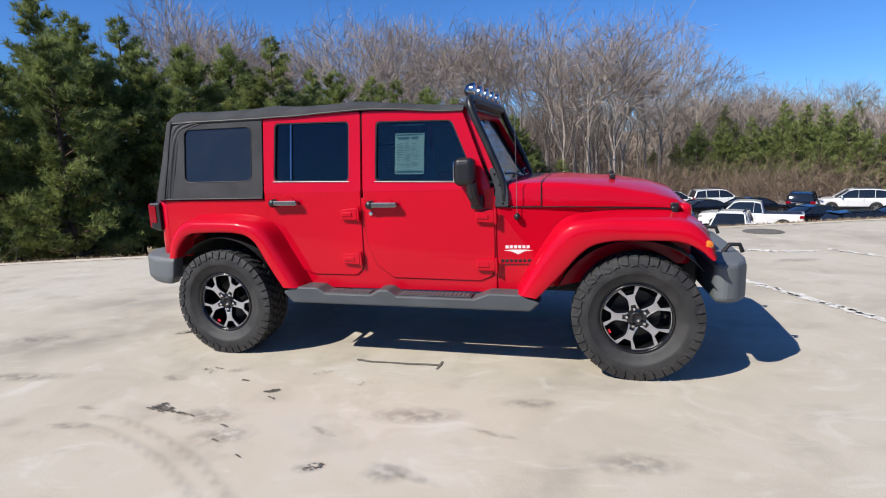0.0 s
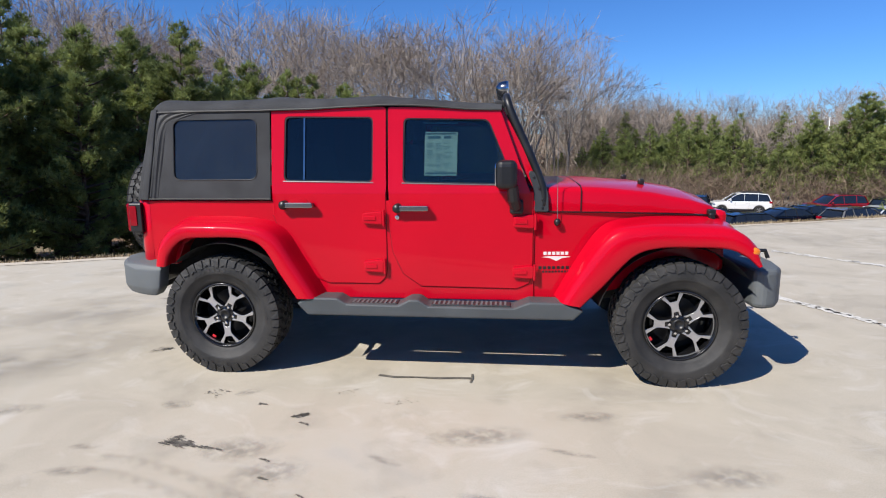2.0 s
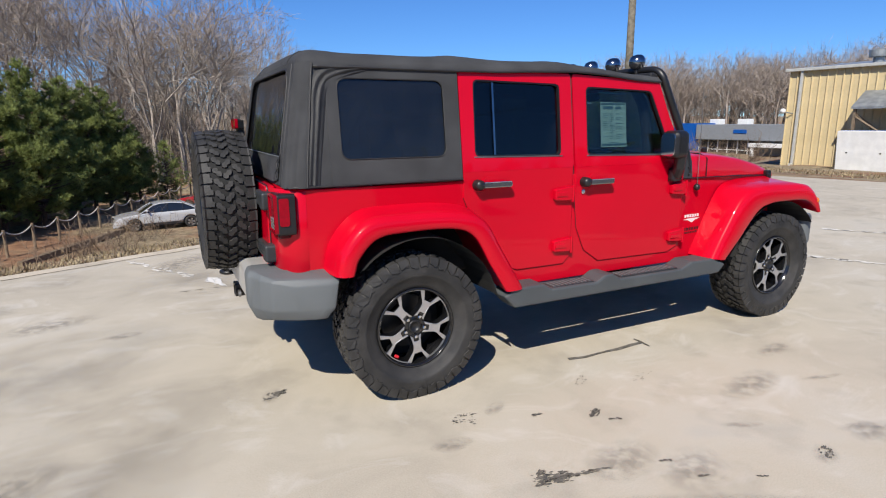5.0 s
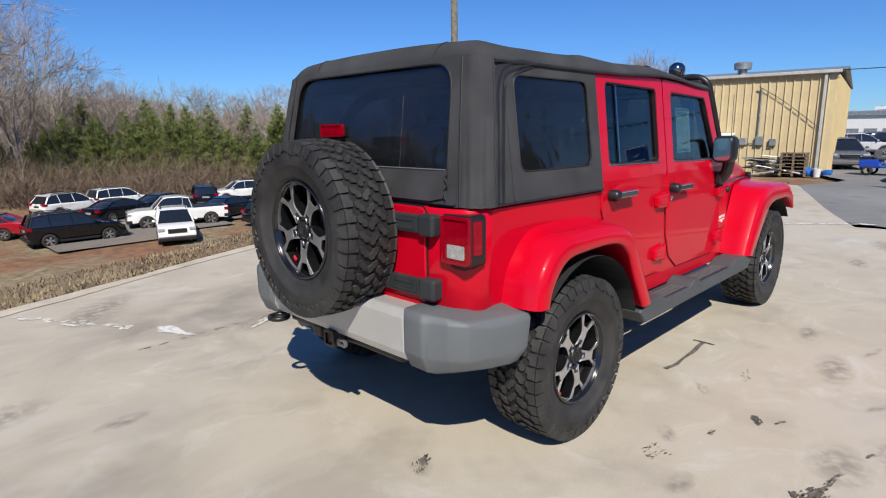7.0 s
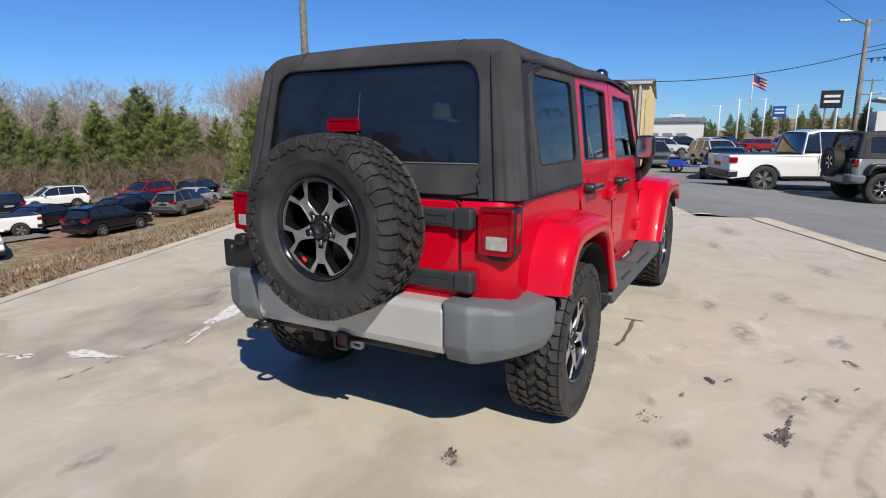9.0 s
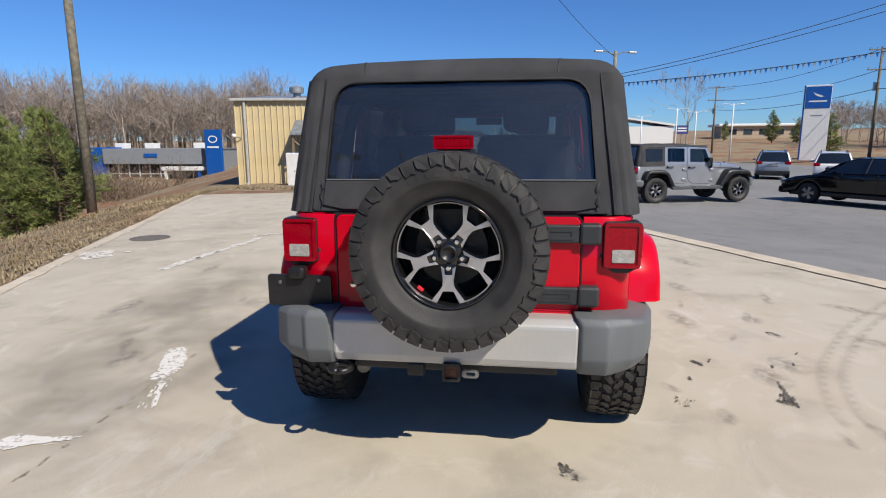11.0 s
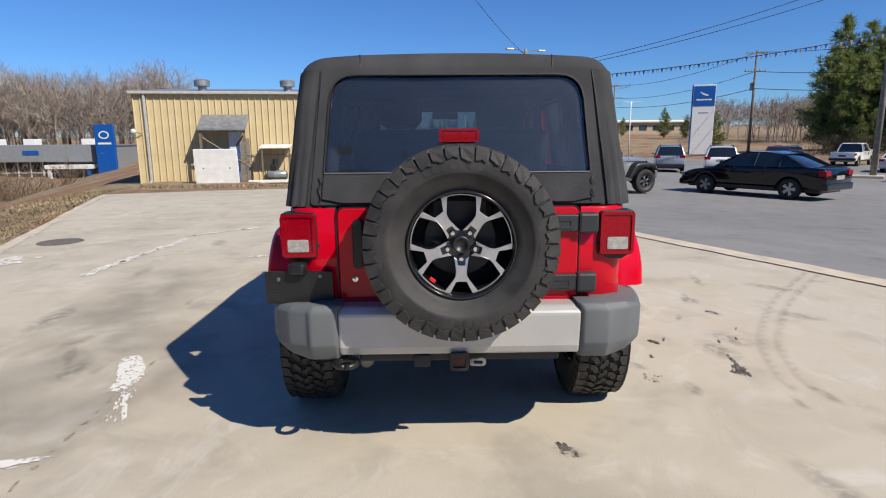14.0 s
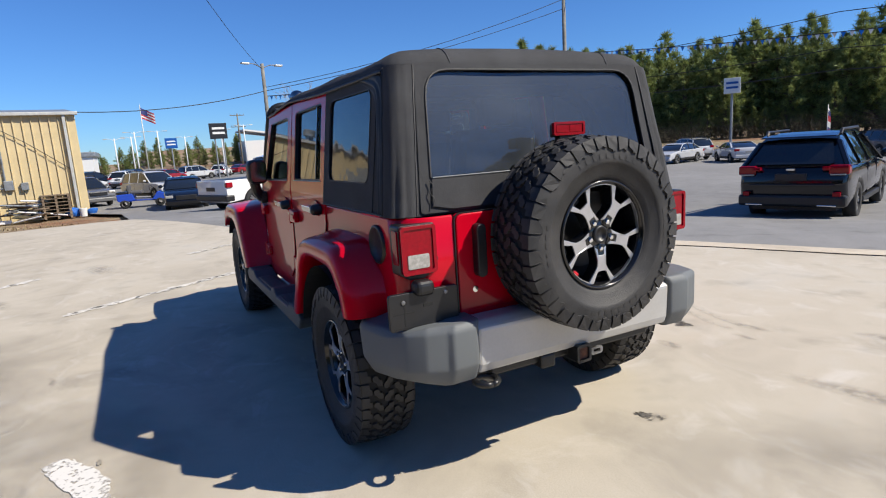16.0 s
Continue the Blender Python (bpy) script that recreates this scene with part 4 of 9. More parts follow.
def canvas_top(car):
    """The soft top: walls with windows, roof over bows, and folds."""
    def bow(x):
        return 0.020 * math.exp(-((x + 0.40) / 0.11) ** 2) + 0.030 * math.exp(-abs((x - 0.36) / 0.15) ** 1.3) + 0.026 * math.exp(-abs((x - 1.02) / 0.15) ** 1.3)
    us = [-1.0, -0.995, -0.98, -0.95, -0.91, -0.86, -0.80, -0.62, -0.40, -0.20, 0.0]
    us = us + [-u for u in us[-2::-1]]

    def roof_point(x, u, drop=0.0, narrow=0.0):
        a = abs(u)
        w = 0.712 - 0.004 * smoothstep(1.2, 1.85, x) - narrow
        z = 1.811 - 0.050 * smoothstep(1.05, 1.85, x) + bow(x) * (1 - a ** 4) + 0.012 * (1 - a * a)
        e = max(0.0, (a - 0.84) / 0.16)
        z -= (0.075 - 0.030 * smoothstep(0.2, 1.6, x)) * (1 - math.sqrt(max(0.0, 1 - e * e)))
        z += 0.004 * noise.noise(Vector((x * 4, u * 3, 0)))
        return (x, u * w, z - drop * (1 - 0.25 * e))
    rows = []
    for k in range(9):
        t = radians(90 - 90 * k / 8)
        rows.append([roof_point(-0.425 - 0.088 * math.sin(t), u, 0.092 * (1 - math.cos(t)), 0.022 * math.sin(t)) for u in us])
    xs = [-0.37 + i * 0.08 for i in range(27)] + [1.80, 1.845]
    for x in xs:
        rows.append([roof_point(x, u) for u in us])
    top = part("canvas_roof", loft(rows), CANVAS, car, "black canvas roof stretched over bows", smooth=True)
    for s in (-1, 1):
        hem = [Vector(r[0 if s < 0 else -1]) for r in rows[7:]]
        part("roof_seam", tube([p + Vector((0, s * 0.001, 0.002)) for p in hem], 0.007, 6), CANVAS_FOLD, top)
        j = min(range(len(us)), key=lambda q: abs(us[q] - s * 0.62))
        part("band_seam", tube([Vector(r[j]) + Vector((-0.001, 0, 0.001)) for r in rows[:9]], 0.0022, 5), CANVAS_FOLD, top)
    part("front_header", prism([(1.80, 1.735), (1.865, 1.73), (1.865, 1.77), (1.83, 1.782), (1.80, 1.780)], lambda x, z, d: (x, -0.66 + d, z), 1.32, 0.008), CANVAS_FOLD, top)

    # walls: from the right door post round the tail to the left one
    zs = [1.160, 1.185, 1.290, 1.40, 1.50, 1.60, 1.690, 1.735, 1.760]
    side = [0.338, 0.262, 0.10, -0.05, -0.20, -0.335, -0.40, -0.44]
    along_wall = [("side", x) for x in side] + [("arc", a) for a in (8, 26, 45, 64, 82)] + [("tail", t) for t in (0.93, 0.86, 0.6, 0.3, 0.0)]
    full = [(-1, k, q) for k, q in along_wall] + [(1, k, q) for k, q in along_wall[-2::-1]]

    def wall_point(s, k, q, z, proud=0.0):
        y, tail, r = side_y(z) + 0.012 + proud, tail_x(z) - proud, 0.07
        if k == "side":
            x = q if q > -0.36 else q + (tail + 0.51) * 0.7
            p = Vector((max(x, tail + r), s * y, z))
        elif k == "arc":
            a = radians(q)
            p = Vector((tail + r - r * math.sin(a), s * (y - r + r * math.cos(a)), z))
        else:
            p = Vector((tail, s * (y - r) * q / 0.93, z))
        return p + Vector((noise.noise(p * 7) * 0.003, noise.noise(p * 7 + Vector((9, 0, 0))) * 0.004, 0))
    bm = bmesh.new()
    vs = [[bm.verts.new(wall_point(s, k, q, z)) for s, k, q in full] for z in zs]
    for i in range(len(zs) - 1):
        for j in range(len(full) - 1):
            (s0, k0, q0), (s1, k1, q1) = full[j], full[j + 1]
            low, high = zs[i], zs[i + 1]
            if k0 == "side" and k1 == "side" and min(q0, q1) >= -0.34 and max(q0, q1) <= 0.263 and low >= 1.289 and high <= 1.691:
                continue
            if k0 == "tail" and k1 == "tail" and max(q0, q1) <= 0.861 and low >= 1.289 and high <= 1.736:
                continue
            bm.faces.new((vs[i][j], vs[i][j + 1], vs[i + 1][j + 1], vs[i + 1][j]))
    walls = part("canvas_wall", bm, CANVAS, car, "black canvas side and rear walls", smooth=True)
    for s in (-1, 1):
        q = rounded(-0.355, 0.268, 1.275, 1.702, 0.05, 5)
        c = (-0.045, 1.49)
        inn = [(c[0] + (x - c[0]) * 0.93, c[1] + (z - c[1]) * 0.925) for x, z in q]
        out = rounded(-0.392, 0.337, 1.171, 1.738, 0.012, 5)
        part("window_border", ring_plate(out, inn, flank(s, 0.0165), 0.006), CANVAS, walls)
        part("window_piping", tube([(x, s * (side_y(z) + 0.017), z) for x, z in inn + inn[:1]], 0.0035, 5), CANVAS_FOLD, walls)
        g = part("side_window", prism([(c[0] + (x - c[0]) * 0.96, c[1] + (z - c[1]) * 0.95) for x, z in q], flank(s, 0.010), 0.002), SIDE_VINYL, car, "smoked plastic window in the canvas")
        g.visible_shadow = False
        # bottom hem on the body
        part("canvas_hem", tube([wall_point(s, k, v, 1.166, 0.003) for k, v in along_wall if k != "tail"], 0.005, 6), CANVAS_FOLD, walls)
        # gathered fold that comes down from the hem beside the corner seam
        pts = [(-0.10, 1.742), (-0.20, 1.732), (-0.30, 1.715), (-0.385, 1.680), (-0.425, 1.61), (-0.447, 1.48), (-0.470, 1.33), (-0.492, 1.175)]
        line = smooth_line([(x, s * (side_y(z) + 0.013), z) for x, z in pts], 7)
        rows = []
        for i, c2 in enumerate(line):
            t = i / (len(line) - 1)
            d = (line[min(i + 1, len(line) - 1)] - line[max(i - 1, 0)]).normalized()
            across = d.cross(Vector((0, s, 0))).normalized()
            w = 0.010 + 0.044 * smoothstep(0.0, 0.42, t) - 0.010 * smoothstep(0.5, 0.8, t)
            row = []
            for k in range(15):
                u = k / 7 - 1
                edge = 1 - u * u
                lift = 0.011 * edge * smoothstep(0.0, 0.2, t) + 0.0045 * math.sin(3.4 * math.pi * u + 5 * t) * edge + 0.007 * noise.noise(Vector((t * 3.5, u * 1.6, s))) * edge
                row.append(c2 + across * (u * w) + Vector((0, s * (lift - 0.002), 0)))
            rows.append(row)
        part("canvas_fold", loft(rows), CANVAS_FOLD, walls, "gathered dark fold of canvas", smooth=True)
        # corner strip: rests over the side seam and the rear curtain, with hanging creases
        cols = [("side", -0.44)] + [("arc", a) for a in (4, 14, 24, 34, 45, 56, 66, 76, 86)] + [("tail", 0.925), ("tail", 0.905), ("tail", 0.885)]
        rows = []
        for i in range(15):
            z = 1.163 + 0.59 * i / 14
            row = []
            for j, (k, v) in enumerate(cols):
                p = wall_point(s, k, v, z, 0.007)
                crease = 0.006 * smoothstep(1.66, 1.20, z) * math.sin(j * 1.9 + 0.5 * s) + 0.004 * noise.noise(Vector((j * 0.7, z * 3, s)))
                n2 = (p - Vector((tail_x(z) + 0.07, s * (side_y(z) - 0.058), z)))
                row.append(p + n2.normalized() * (crease if 0 < j < len(cols) - 1 else 0.0))
            rows.append(row)
        part("corner_strip", loft(rows), CANVAS, walls, "creased canvas strip round the rear corner", smooth=True)
        part("canvas_binding", tube([r[0] for r in rows], 0.0045, 6), CANVAS_FOLD, walls)
        part("canvas_binding", tube([r[-1] for r in rows], 0.004, 6), CANVAS_FOLD, walls)

    # tail window
    def tailp(y, z, d):
        return (tail_x(z) - 0.004 + d, y, z)
    q2 = soft_corners([(-0.66, 1.168), (0.66, 1.168), (0.60, 1.765), (-0.60, 1.765)], (0.02, 0.02, 0.02, 0.02))
    inn = soft_corners([(-0.598, 1.304), (0.598, 1.304), (0.560, 1.738), (-0.560, 1.738)], (0.015, 0.015, 0.11, 0.11))
    # the window curtain: a canvas rim round the pane
    bm = bmesh.new()
    va = [bm.verts.new(tailp(y, z, -0.004)) for y, z in q2]
    vb = [bm.verts.new(tailp(y, z, -0.004)) for y, z in inn]
    for i in range(len(va)):
        j = (i + 1) % len(va)
        bm.faces.new((va[i], va[j], vb[j], vb[i]))
    part("window_border", bm, CANVAS, walls, smooth=True)
    part("window_piping", tube([tailp(y, z, -0.006) for y, z in inn + inn[:1]], 0.0045, 6), CANVAS_FOLD, walls)
    # flap below the pane, notched at its ends
    flap = [(-0.596, 1.308), (0.596, 1.308), (0.608, 1.196), (0.52, 1.178), (-0.52, 1.178), (-0.608, 1.196)]
    part("rear_flap", prism(flap, lambda y, z, d: tailp(y, z, d - 0.013), 0.005, 0.0015), CANVAS, walls, "canvas flap under the rear window")
    part("flap_hem", tube([tailp(y, 1.308, -0.014) for y in (-0.592, -0.3, 0.0, 0.3, 0.592)], 0.0035, 6), PLASTIC, walls)
    # pane as a fine sheet so that it ripples
    rows = []
    for i in range(19):
        z = 1.297 + 0.445 * i / 18
        w = 0.604 - 0.038 * i / 18
        row = []
        for j in range(37):
            y = w * (j / 18 - 1)
            p = Vector(tailp(y, z, 0.010))
            low = smoothstep(1.46, 1.30, z)
            p.x += 0.004 * noise.noise(Vector((y * 3, z * 4, 1))) + (0.005 * noise.noise(Vector((y * 14, z * 9, 4))) + 0.003 * noise.noise(Vector((y * 26, z * 16, 9)))) * low
            row.append(p)
        rows.append(row)
    g = part("rear_window", loft(rows), VINYL, car, "smoked plastic rear window, rippled along its foot", smooth=True)
    g.visible_shadow = False
    for s in (-1, 1):
        cord = [tailp(s * 0.612, 1.30, -0.016), tailp(s * 0.600, 1.275, -0.022), tailp(s * 0.616, 1.25, -0.018), tailp(s * 0.602, 1.225, -0.022), tailp(s * 0.612, 1.19, -0.016)]
        part("window_cord", tube(smooth_line(cord, 4), 0.0025, 6), CANVAS_FOLD, walls)


def cabin(car):
    """Seats, roll bar and dashboard behind the glass."""
    for x, y, w in ((1.30, -0.34, 0.24), (1.30, 0.34, 0.24), (0.42, -0.30, 0.28), (0.42, 0.30, 0.28)):
        bm = box(x - 0.05, x + 0.45, y - w, y + w, 0.98, 1.10, 0.04)
        seat = part("seat", bm, CABIN, car)
        part("seat_back", moved(box(-0.07, 0.07, -w, w, 0.0, 0.50, 0.05), Matrix.Translation((x - 0.02, y, 1.02)) @ Matrix.Rotation(radians(-12), 4, "Y")), CABIN_GREY if x > 1 else CABIN, seat)
        part("head_rest", moved(box(-0.05, 0.05, -0.13, 0.13, 0.0, 0.17, 0.04), Matrix.Translation((x - 0.13, y, 1.53)) @ Matrix.Rotation(radians(-8), 4, "Y")), CABIN_GREY if x > 1 else CABIN, seat)
    part("dashboard", box(1.88, 2.10, -0.66, 0.66, 0.98, 1.23, 0.04), CABIN, car)
    ring = [(1.78 + 0.07 * math.sin(a), 0.34 + 0.18 * math.cos(a), 1.16 + 0.17 * math.sin(a)) for a in [2 * math.pi * i / 24 for i in range(25)]]
    part("steering_wheel", tube(ring, 0.016, 8), BLACK, car, smooth=True)
    part("driving_mirror", box(1.84, 1.87, -0.11, 0.11, 1.62, 1.68, 0.015), BLACK, car)
    for s in (-1, 1):
        pts = [(1.90, s * 0.60, 1.20), (1.74, s * 0.585, 1.68), (1.1, s * 0.585, 1.73), (0.30, s * 0.585, 1.73), (-0.15, s * 0.60, 1.60), (-0.40, s * 0.62, 1.10)]
        part("roll_bar", tube(smooth_line(pts, 4), 0.035, 8), CABIN, car, smooth=True)
        part("door_post", box(1.06, 1.17, min(s * 0.64, s * 0.675), max(s * 0.64, s * 0.675), 1.10, 1.70, 0.01), CABIN, car)
        part("door_card", box(0.36, 2.0, min(s * 0.70, s * 0.715), max(s * 0.70, s * 0.715), 0.98, 1.20), CABIN, car)
    for x in (0.98, -0.02):
        part("roll_bar", tube([(x, -0.585, 1.70), (x, 0.585, 1.70)], 0.032, 8), CABIN, car, smooth=True)
    part("load_floor", box(-0.66, 0.35, -0.66, 0.66, 0.985, 1.0), CABIN, car)


car_main = red_car()
canvas_top(car_main)
cabin(car_main)
first = wheel_meshes(car_main)
first.matrix_basis = pose(0.0, -0.772, 0.395, 0, 0, -90) @ pose(0, 0, 0, 6, 0, 0)
wheel_copy(first, car_main, pose(2.947, -0.772, 0.395, 0, 0, -90) @ pose(0, 0, 0, -20, 0, 0))
wheel_copy(first, car_main, pose(0.0, 0.772, 0.395, 0, 0, 90) @ pose(0, 0, 0, 30, 0, 0))
wheel_copy(first, car_main, pose(2.947, 0.772, 0.395, 0, 0, 90) @ pose(0, 0, 0, 50, 0, 0))
spare = wheel_copy(first, car_main, pose(-0.832, 0.0, 1.037, 0, 0, 180))
spare["label"] = "spare wheel on the tailgate"
part("spare_mount", box(-0.80, -0.66, -0.14, 0.14, 0.90, 1.23, 0.03), BLACK, car_main)


# ---- ground ----
def left_of(x, y):
    """Metres beyond the slab's left edge."""
    return (y - 4.37 - 0.385 * x) * 0.933


def right_of(x, y):
    """Metres beyond the slab's right edge."""
    k = 0.9 * smoothstep(7.6, 8.4, x)
    return (-5.65 + 0.47 * x + k - y) * 0.905


def lie(x, y):
    """The height of the land at a place."""
    l, r = left_of(x, y), right_of(x, y)
    d = 0.42 * smoothstep(0.0, 7.0, r) + 0.6 * smoothstep(5.0, 40.0, r)
    d = max(d, 0.8 * smoothstep(11.0, 30.0, x))
    z = -d
    if l > 0:
        fall = 0.16 * min(l, 2.6) + 0.30 * max(0.0, l - 2.6)
        z = -d * max(0.0, 1 - l / 12) - fall
        z = max(z, -4.15 + 0.02 * max(0.0, l - 60))
    far = math.hypot(x, y)
    z += 0.045 * max(0.0, min(far, 260) - 95) * (1.0 if (l > 0 or y < 0) else 0.4)
    z += 1.2 * smoothstep(50.0, 64.0, r) * smoothstep(90.0, 60.0, x)
    return z


def land_material():
    m = bpy.data.materials.new("dry_grass_and_clay")
    m.use_nodes = True
    n, l = m.node_tree.nodes, m.node_tree.links
    b = n["Principled BSDF"]
    b.inputs["Roughness"].default_value = 0.95
    co = n.new("ShaderNodeTexCoord")
    def noise_at(scale, detail=6):
        t = n.new("ShaderNodeTexNoise")
        t.inputs["Scale"].default_value, t.inputs["Detail"].default_value = scale, detail
        l.new(co.outputs["Object"], t.inputs["Vector"])
        return t
    def ramp(src, stops):
        r = n.new("ShaderNodeValToRGB")
        while len(r.color_ramp.elements) < len(stops):
            r.color_ramp.elements.new(0.5)
        for e, (p, c) in zip(r.color_ramp.elements, stops):
            e.position, e.color = p, (*c, 1)
        l.new(src.outputs["Fac"], r.inputs["Fac"])
        return r
    grass = ramp(noise_at(3.0), [(0.3, (0.15, 0.115, 0.062)), (0.5, (0.25, 0.195, 0.115)), (0.7, (0.36, 0.285, 0.18))])
    clay = ramp(noise_at(2.0), [(0.35, (0.17, 0.085, 0.045)), (0.65, (0.29, 0.16, 0.085))])
    patch = n.new("ShaderNodeValToRGB")
    patch.color_ramp.elements[0].position, patch.color_ramp.elements[1].position = 0.47, 0.60
    l.new(noise_at(0.22, 4).outputs["Fac"], patch.inputs["Fac"])
    mx = n.new("ShaderNodeMix")
    mx.data_type = "RGBA"
    l.new(patch.outputs["Color"], mx.inputs["Factor"])
    l.new(grass.outputs["Color"], mx.inputs["A"])
    l.new(clay.outputs["Color"], mx.inputs["B"])
    fine = n.new("ShaderNodeMix")
    fine.data_type, fine.blend_type = "RGBA", "OVERLAY"
    fine.inputs["Factor"].default_value = 0.55
    l.new(mx.outputs["Result"], fine.inputs["A"])
    sp = noise_at(38.0, 4)
    l.new(sp.outputs["Fac"], fine.inputs["B"])
    l.new(fine.outputs["Result"], b.inputs["Base Color"])
    bp = n.new("ShaderNodeBump")
    bp.inputs["Strength"].default_value, bp.inputs["Distance"].default_value = 0.8, 0.05
    l.new(sp.outputs["Fac"], bp.inputs["Height"])
    l.new(bp.outputs["Normal"], b.inputs["Normal"])
    return m


def paving(name, stops, big, mid, fine, rough, bump, grit=0.35, dirt=0.5, scuff=0.0):
    """Concrete or asphalt: cloudy tone, blotches, speckle and rubbed patches."""
    m = bpy.data.materials.new(name)
    m.use_nodes = True
    n, l = m.node_tree.nodes, m.node_tree.links
    b = n["Principled BSDF"]
    co = n.new("ShaderNodeTexCoord")
    def noise_at(scale, detail, warp=0.0):
        t = n.new("ShaderNodeTexNoise")
        t.inputs["Scale"].default_value, t.inputs["Detail"].default_value, t.inputs["Distortion"].default_value = scale, detail, warp
        l.new(co.outputs["Object"], t.inputs["Vector"])
        return t
    a, c, d = noise_at(big, 5, 0.6), noise_at(mid, 12, 0.8), noise_at(fine, 4)
    c.inputs["Roughness"].default_value = 0.62
    r = n.new("ShaderNodeValToRGB")
    while len(r.color_ramp.elements) < len(stops):
        r.color_ramp.elements.new(0.5)
    for e, (p, col) in zip(r.color_ramp.elements, stops):
        e.position, e.color = p, (*col, 1)
    add = n.new("ShaderNodeMath")
    add.operation = "MULTIPLY_ADD"
    l.new(c.outputs["Fac"], add.inputs[0])
    add.inputs[1].default_value = 0.55
    half = n.new("ShaderNodeMath")
    half.operation = "MULTIPLY"
    l.new(a.outputs["Fac"], half.inputs[0])
    half.inputs[1].default_value = 0.45
    l.new(half.outputs[0], add.inputs[2])
    l.new(add.outputs[0], r.inputs["Fac"])
    o = n.new("ShaderNodeMix")
    o.data_type, o.blend_type = "RGBA", "OVERLAY"
    o.inputs["Factor"].default_value = grit
    l.new(r.outputs["Color"], o.inputs["A"])
    l.new(d.outputs["Fac"], o.inputs["B"])
    out = o.outputs["Result"]
    # dirt blotches with an edge of their own
    blot = n.new("ShaderNodeTexNoise")
    blot.inputs["Scale"].default_value, blot.inputs["Detail"].default_value = 2.6, 11
    sh = n.new("ShaderNodeMapping")
    sh.inputs["Location"].default_value = (13.0, 4.0, 2.0)
    l.new(co.outputs["Object"], sh.inputs["Vector"])
    l.new(sh.outputs["Vector"], blot.inputs["Vector"])
    br = n.new("ShaderNodeValToRGB")
    br.color_ramp.elements[0].position, br.color_ramp.elements[1].position = 0.56, 0.76
    br.color_ramp.elements[0].color, br.color_ramp.elements[1].color = (0, 0, 0, 1), (dirt, dirt, dirt, 1)
    l.new(blot.outputs["Fac"], br.inputs["Fac"])
    dm = n.new("ShaderNodeMix")
    dm.data_type = "RGBA"
    l.new(br.outputs["Color"], dm.inputs["Factor"])
    l.new(out, dm.inputs["A"])
    dm.inputs["B"].default_value = (*[v * 0.62 for v in stops[0][1]], 1)
    out = dm.outputs["Result"]
    if scuff:
        # pale rubbed patches, torn at their rims
        rub = noise_at(1.7, 13, 1.4)
        rub.inputs["Roughness"].default_value = 0.66
        shift = n.new("ShaderNodeMapping")
        shift.inputs["Location"].default_value, shift.inputs["Scale"].default_value = (5.0, 31.0, 0.0), (1.0, 1.5, 1.0)
        l.new(co.outputs["Object"], shift.inputs["Vector"])
        l.new(shift.outputs["Vector"], rub.inputs["Vector"])
        rr, rm = n.new("ShaderNodeMapRange"), n.new("ShaderNodeMix")
        rr.inputs["From Min"].default_value, rr.inputs["From Max"].default_value = 0.54, 0.70
        rr.inputs["To Max"].default_value = scuff
        l.new(rub.outputs["Fac"], rr.inputs["Value"])
        rm.data_type = "RGBA"
        l.new(rr.outputs["Result"], rm.inputs["Factor"])
        l.new(out, rm.inputs["A"])
        rm.inputs["B"].default_value = (0.60, 0.57, 0.52, 1)
        out = rm.outputs["Result"]
    l.new(out, b.inputs["Base Color"])
    b.inputs["Roughness"].default_value = rough
    b.inputs["Specular IOR Level"].default_value = 0.4
    bp = n.new("ShaderNodeBump")
    bp.inputs["Strength"].default_value, bp.inputs["Distance"].default_value = bump, 0.006
    l.new(d.outputs["Fac"], bp.inputs["Height"])
    l.new(bp.outputs["Normal"], b.inputs["Normal"])
    return m


def smudge_material(name, col, most, grain=15.0, inner=0.12):
    """A mark (grime, worn paint, a broad grey patch) that thins out towards its rim."""
    m = bpy.data.materials.new(name)
    m.use_nodes = True
    n, l = m.node_tree.nodes, m.node_tree.links
    b = n["Principled BSDF"]
    b.inputs["Base Color"].default_value, b.inputs["Roughness"].default_value = (*col, 1), 0.85
    co, sub, gr, no = n.new("ShaderNodeTexCoord"), n.new("ShaderNodeVectorMath"), n.new("ShaderNodeVectorMath"), n.new("ShaderNodeTexNoise")
    sub.operation, gr.operation = "SUBTRACT", "LENGTH"
    sub.inputs[1].default_value = (0.5, 0.5, 0.0)
    flat = n.new("ShaderNodeVectorMath")
    flat.operation = "MULTIPLY"
    flat.inputs[1].default_value = (1, 1, 0)
    l.new(co.outputs["Generated"], flat.inputs[0])
    l.new(flat.outputs[0], sub.inputs[0])
    l.new(sub.outputs[0], gr.inputs[0])
    no.inputs["Scale"].default_value, no.inputs["Detail"].default_value, no.inputs["Distortion"].default_value = grain, 9, 0.4
    l.new(co.outputs["Object"], no.inputs["Vector"])
    fall = n.new("ShaderNodeMapRange")
    fall.inputs["From Min"].default_value, fall.inputs["From Max"].default_value = 0.50 if inner < 0.5 else inner, inner if inner < 0.5 else 0.30
    l.new(gr.outputs["Value"], fall.inputs["Value"])
    torn = n.new("ShaderNodeMapRange")
    torn.inputs["From Min"].default_value, torn.inputs["From Max"].default_value = 0.34, 0.58
    l.new(no.outputs["Fac"], torn.inputs["Value"])
    k, k2 = n.new("ShaderNodeMath"), n.new("ShaderNodeMath")
    k.operation = k2.operation = "MULTIPLY"
    l.new(fall.outputs["Result"], k.inputs[0])
    l.new(torn.outputs["Result"], k.inputs[1])
    l.new(k.outputs[0], k2.inputs[0])
    k2.inputs[1].default_value = most
    l.new(k2.outputs[0], b.inputs["Alpha"])
    return m


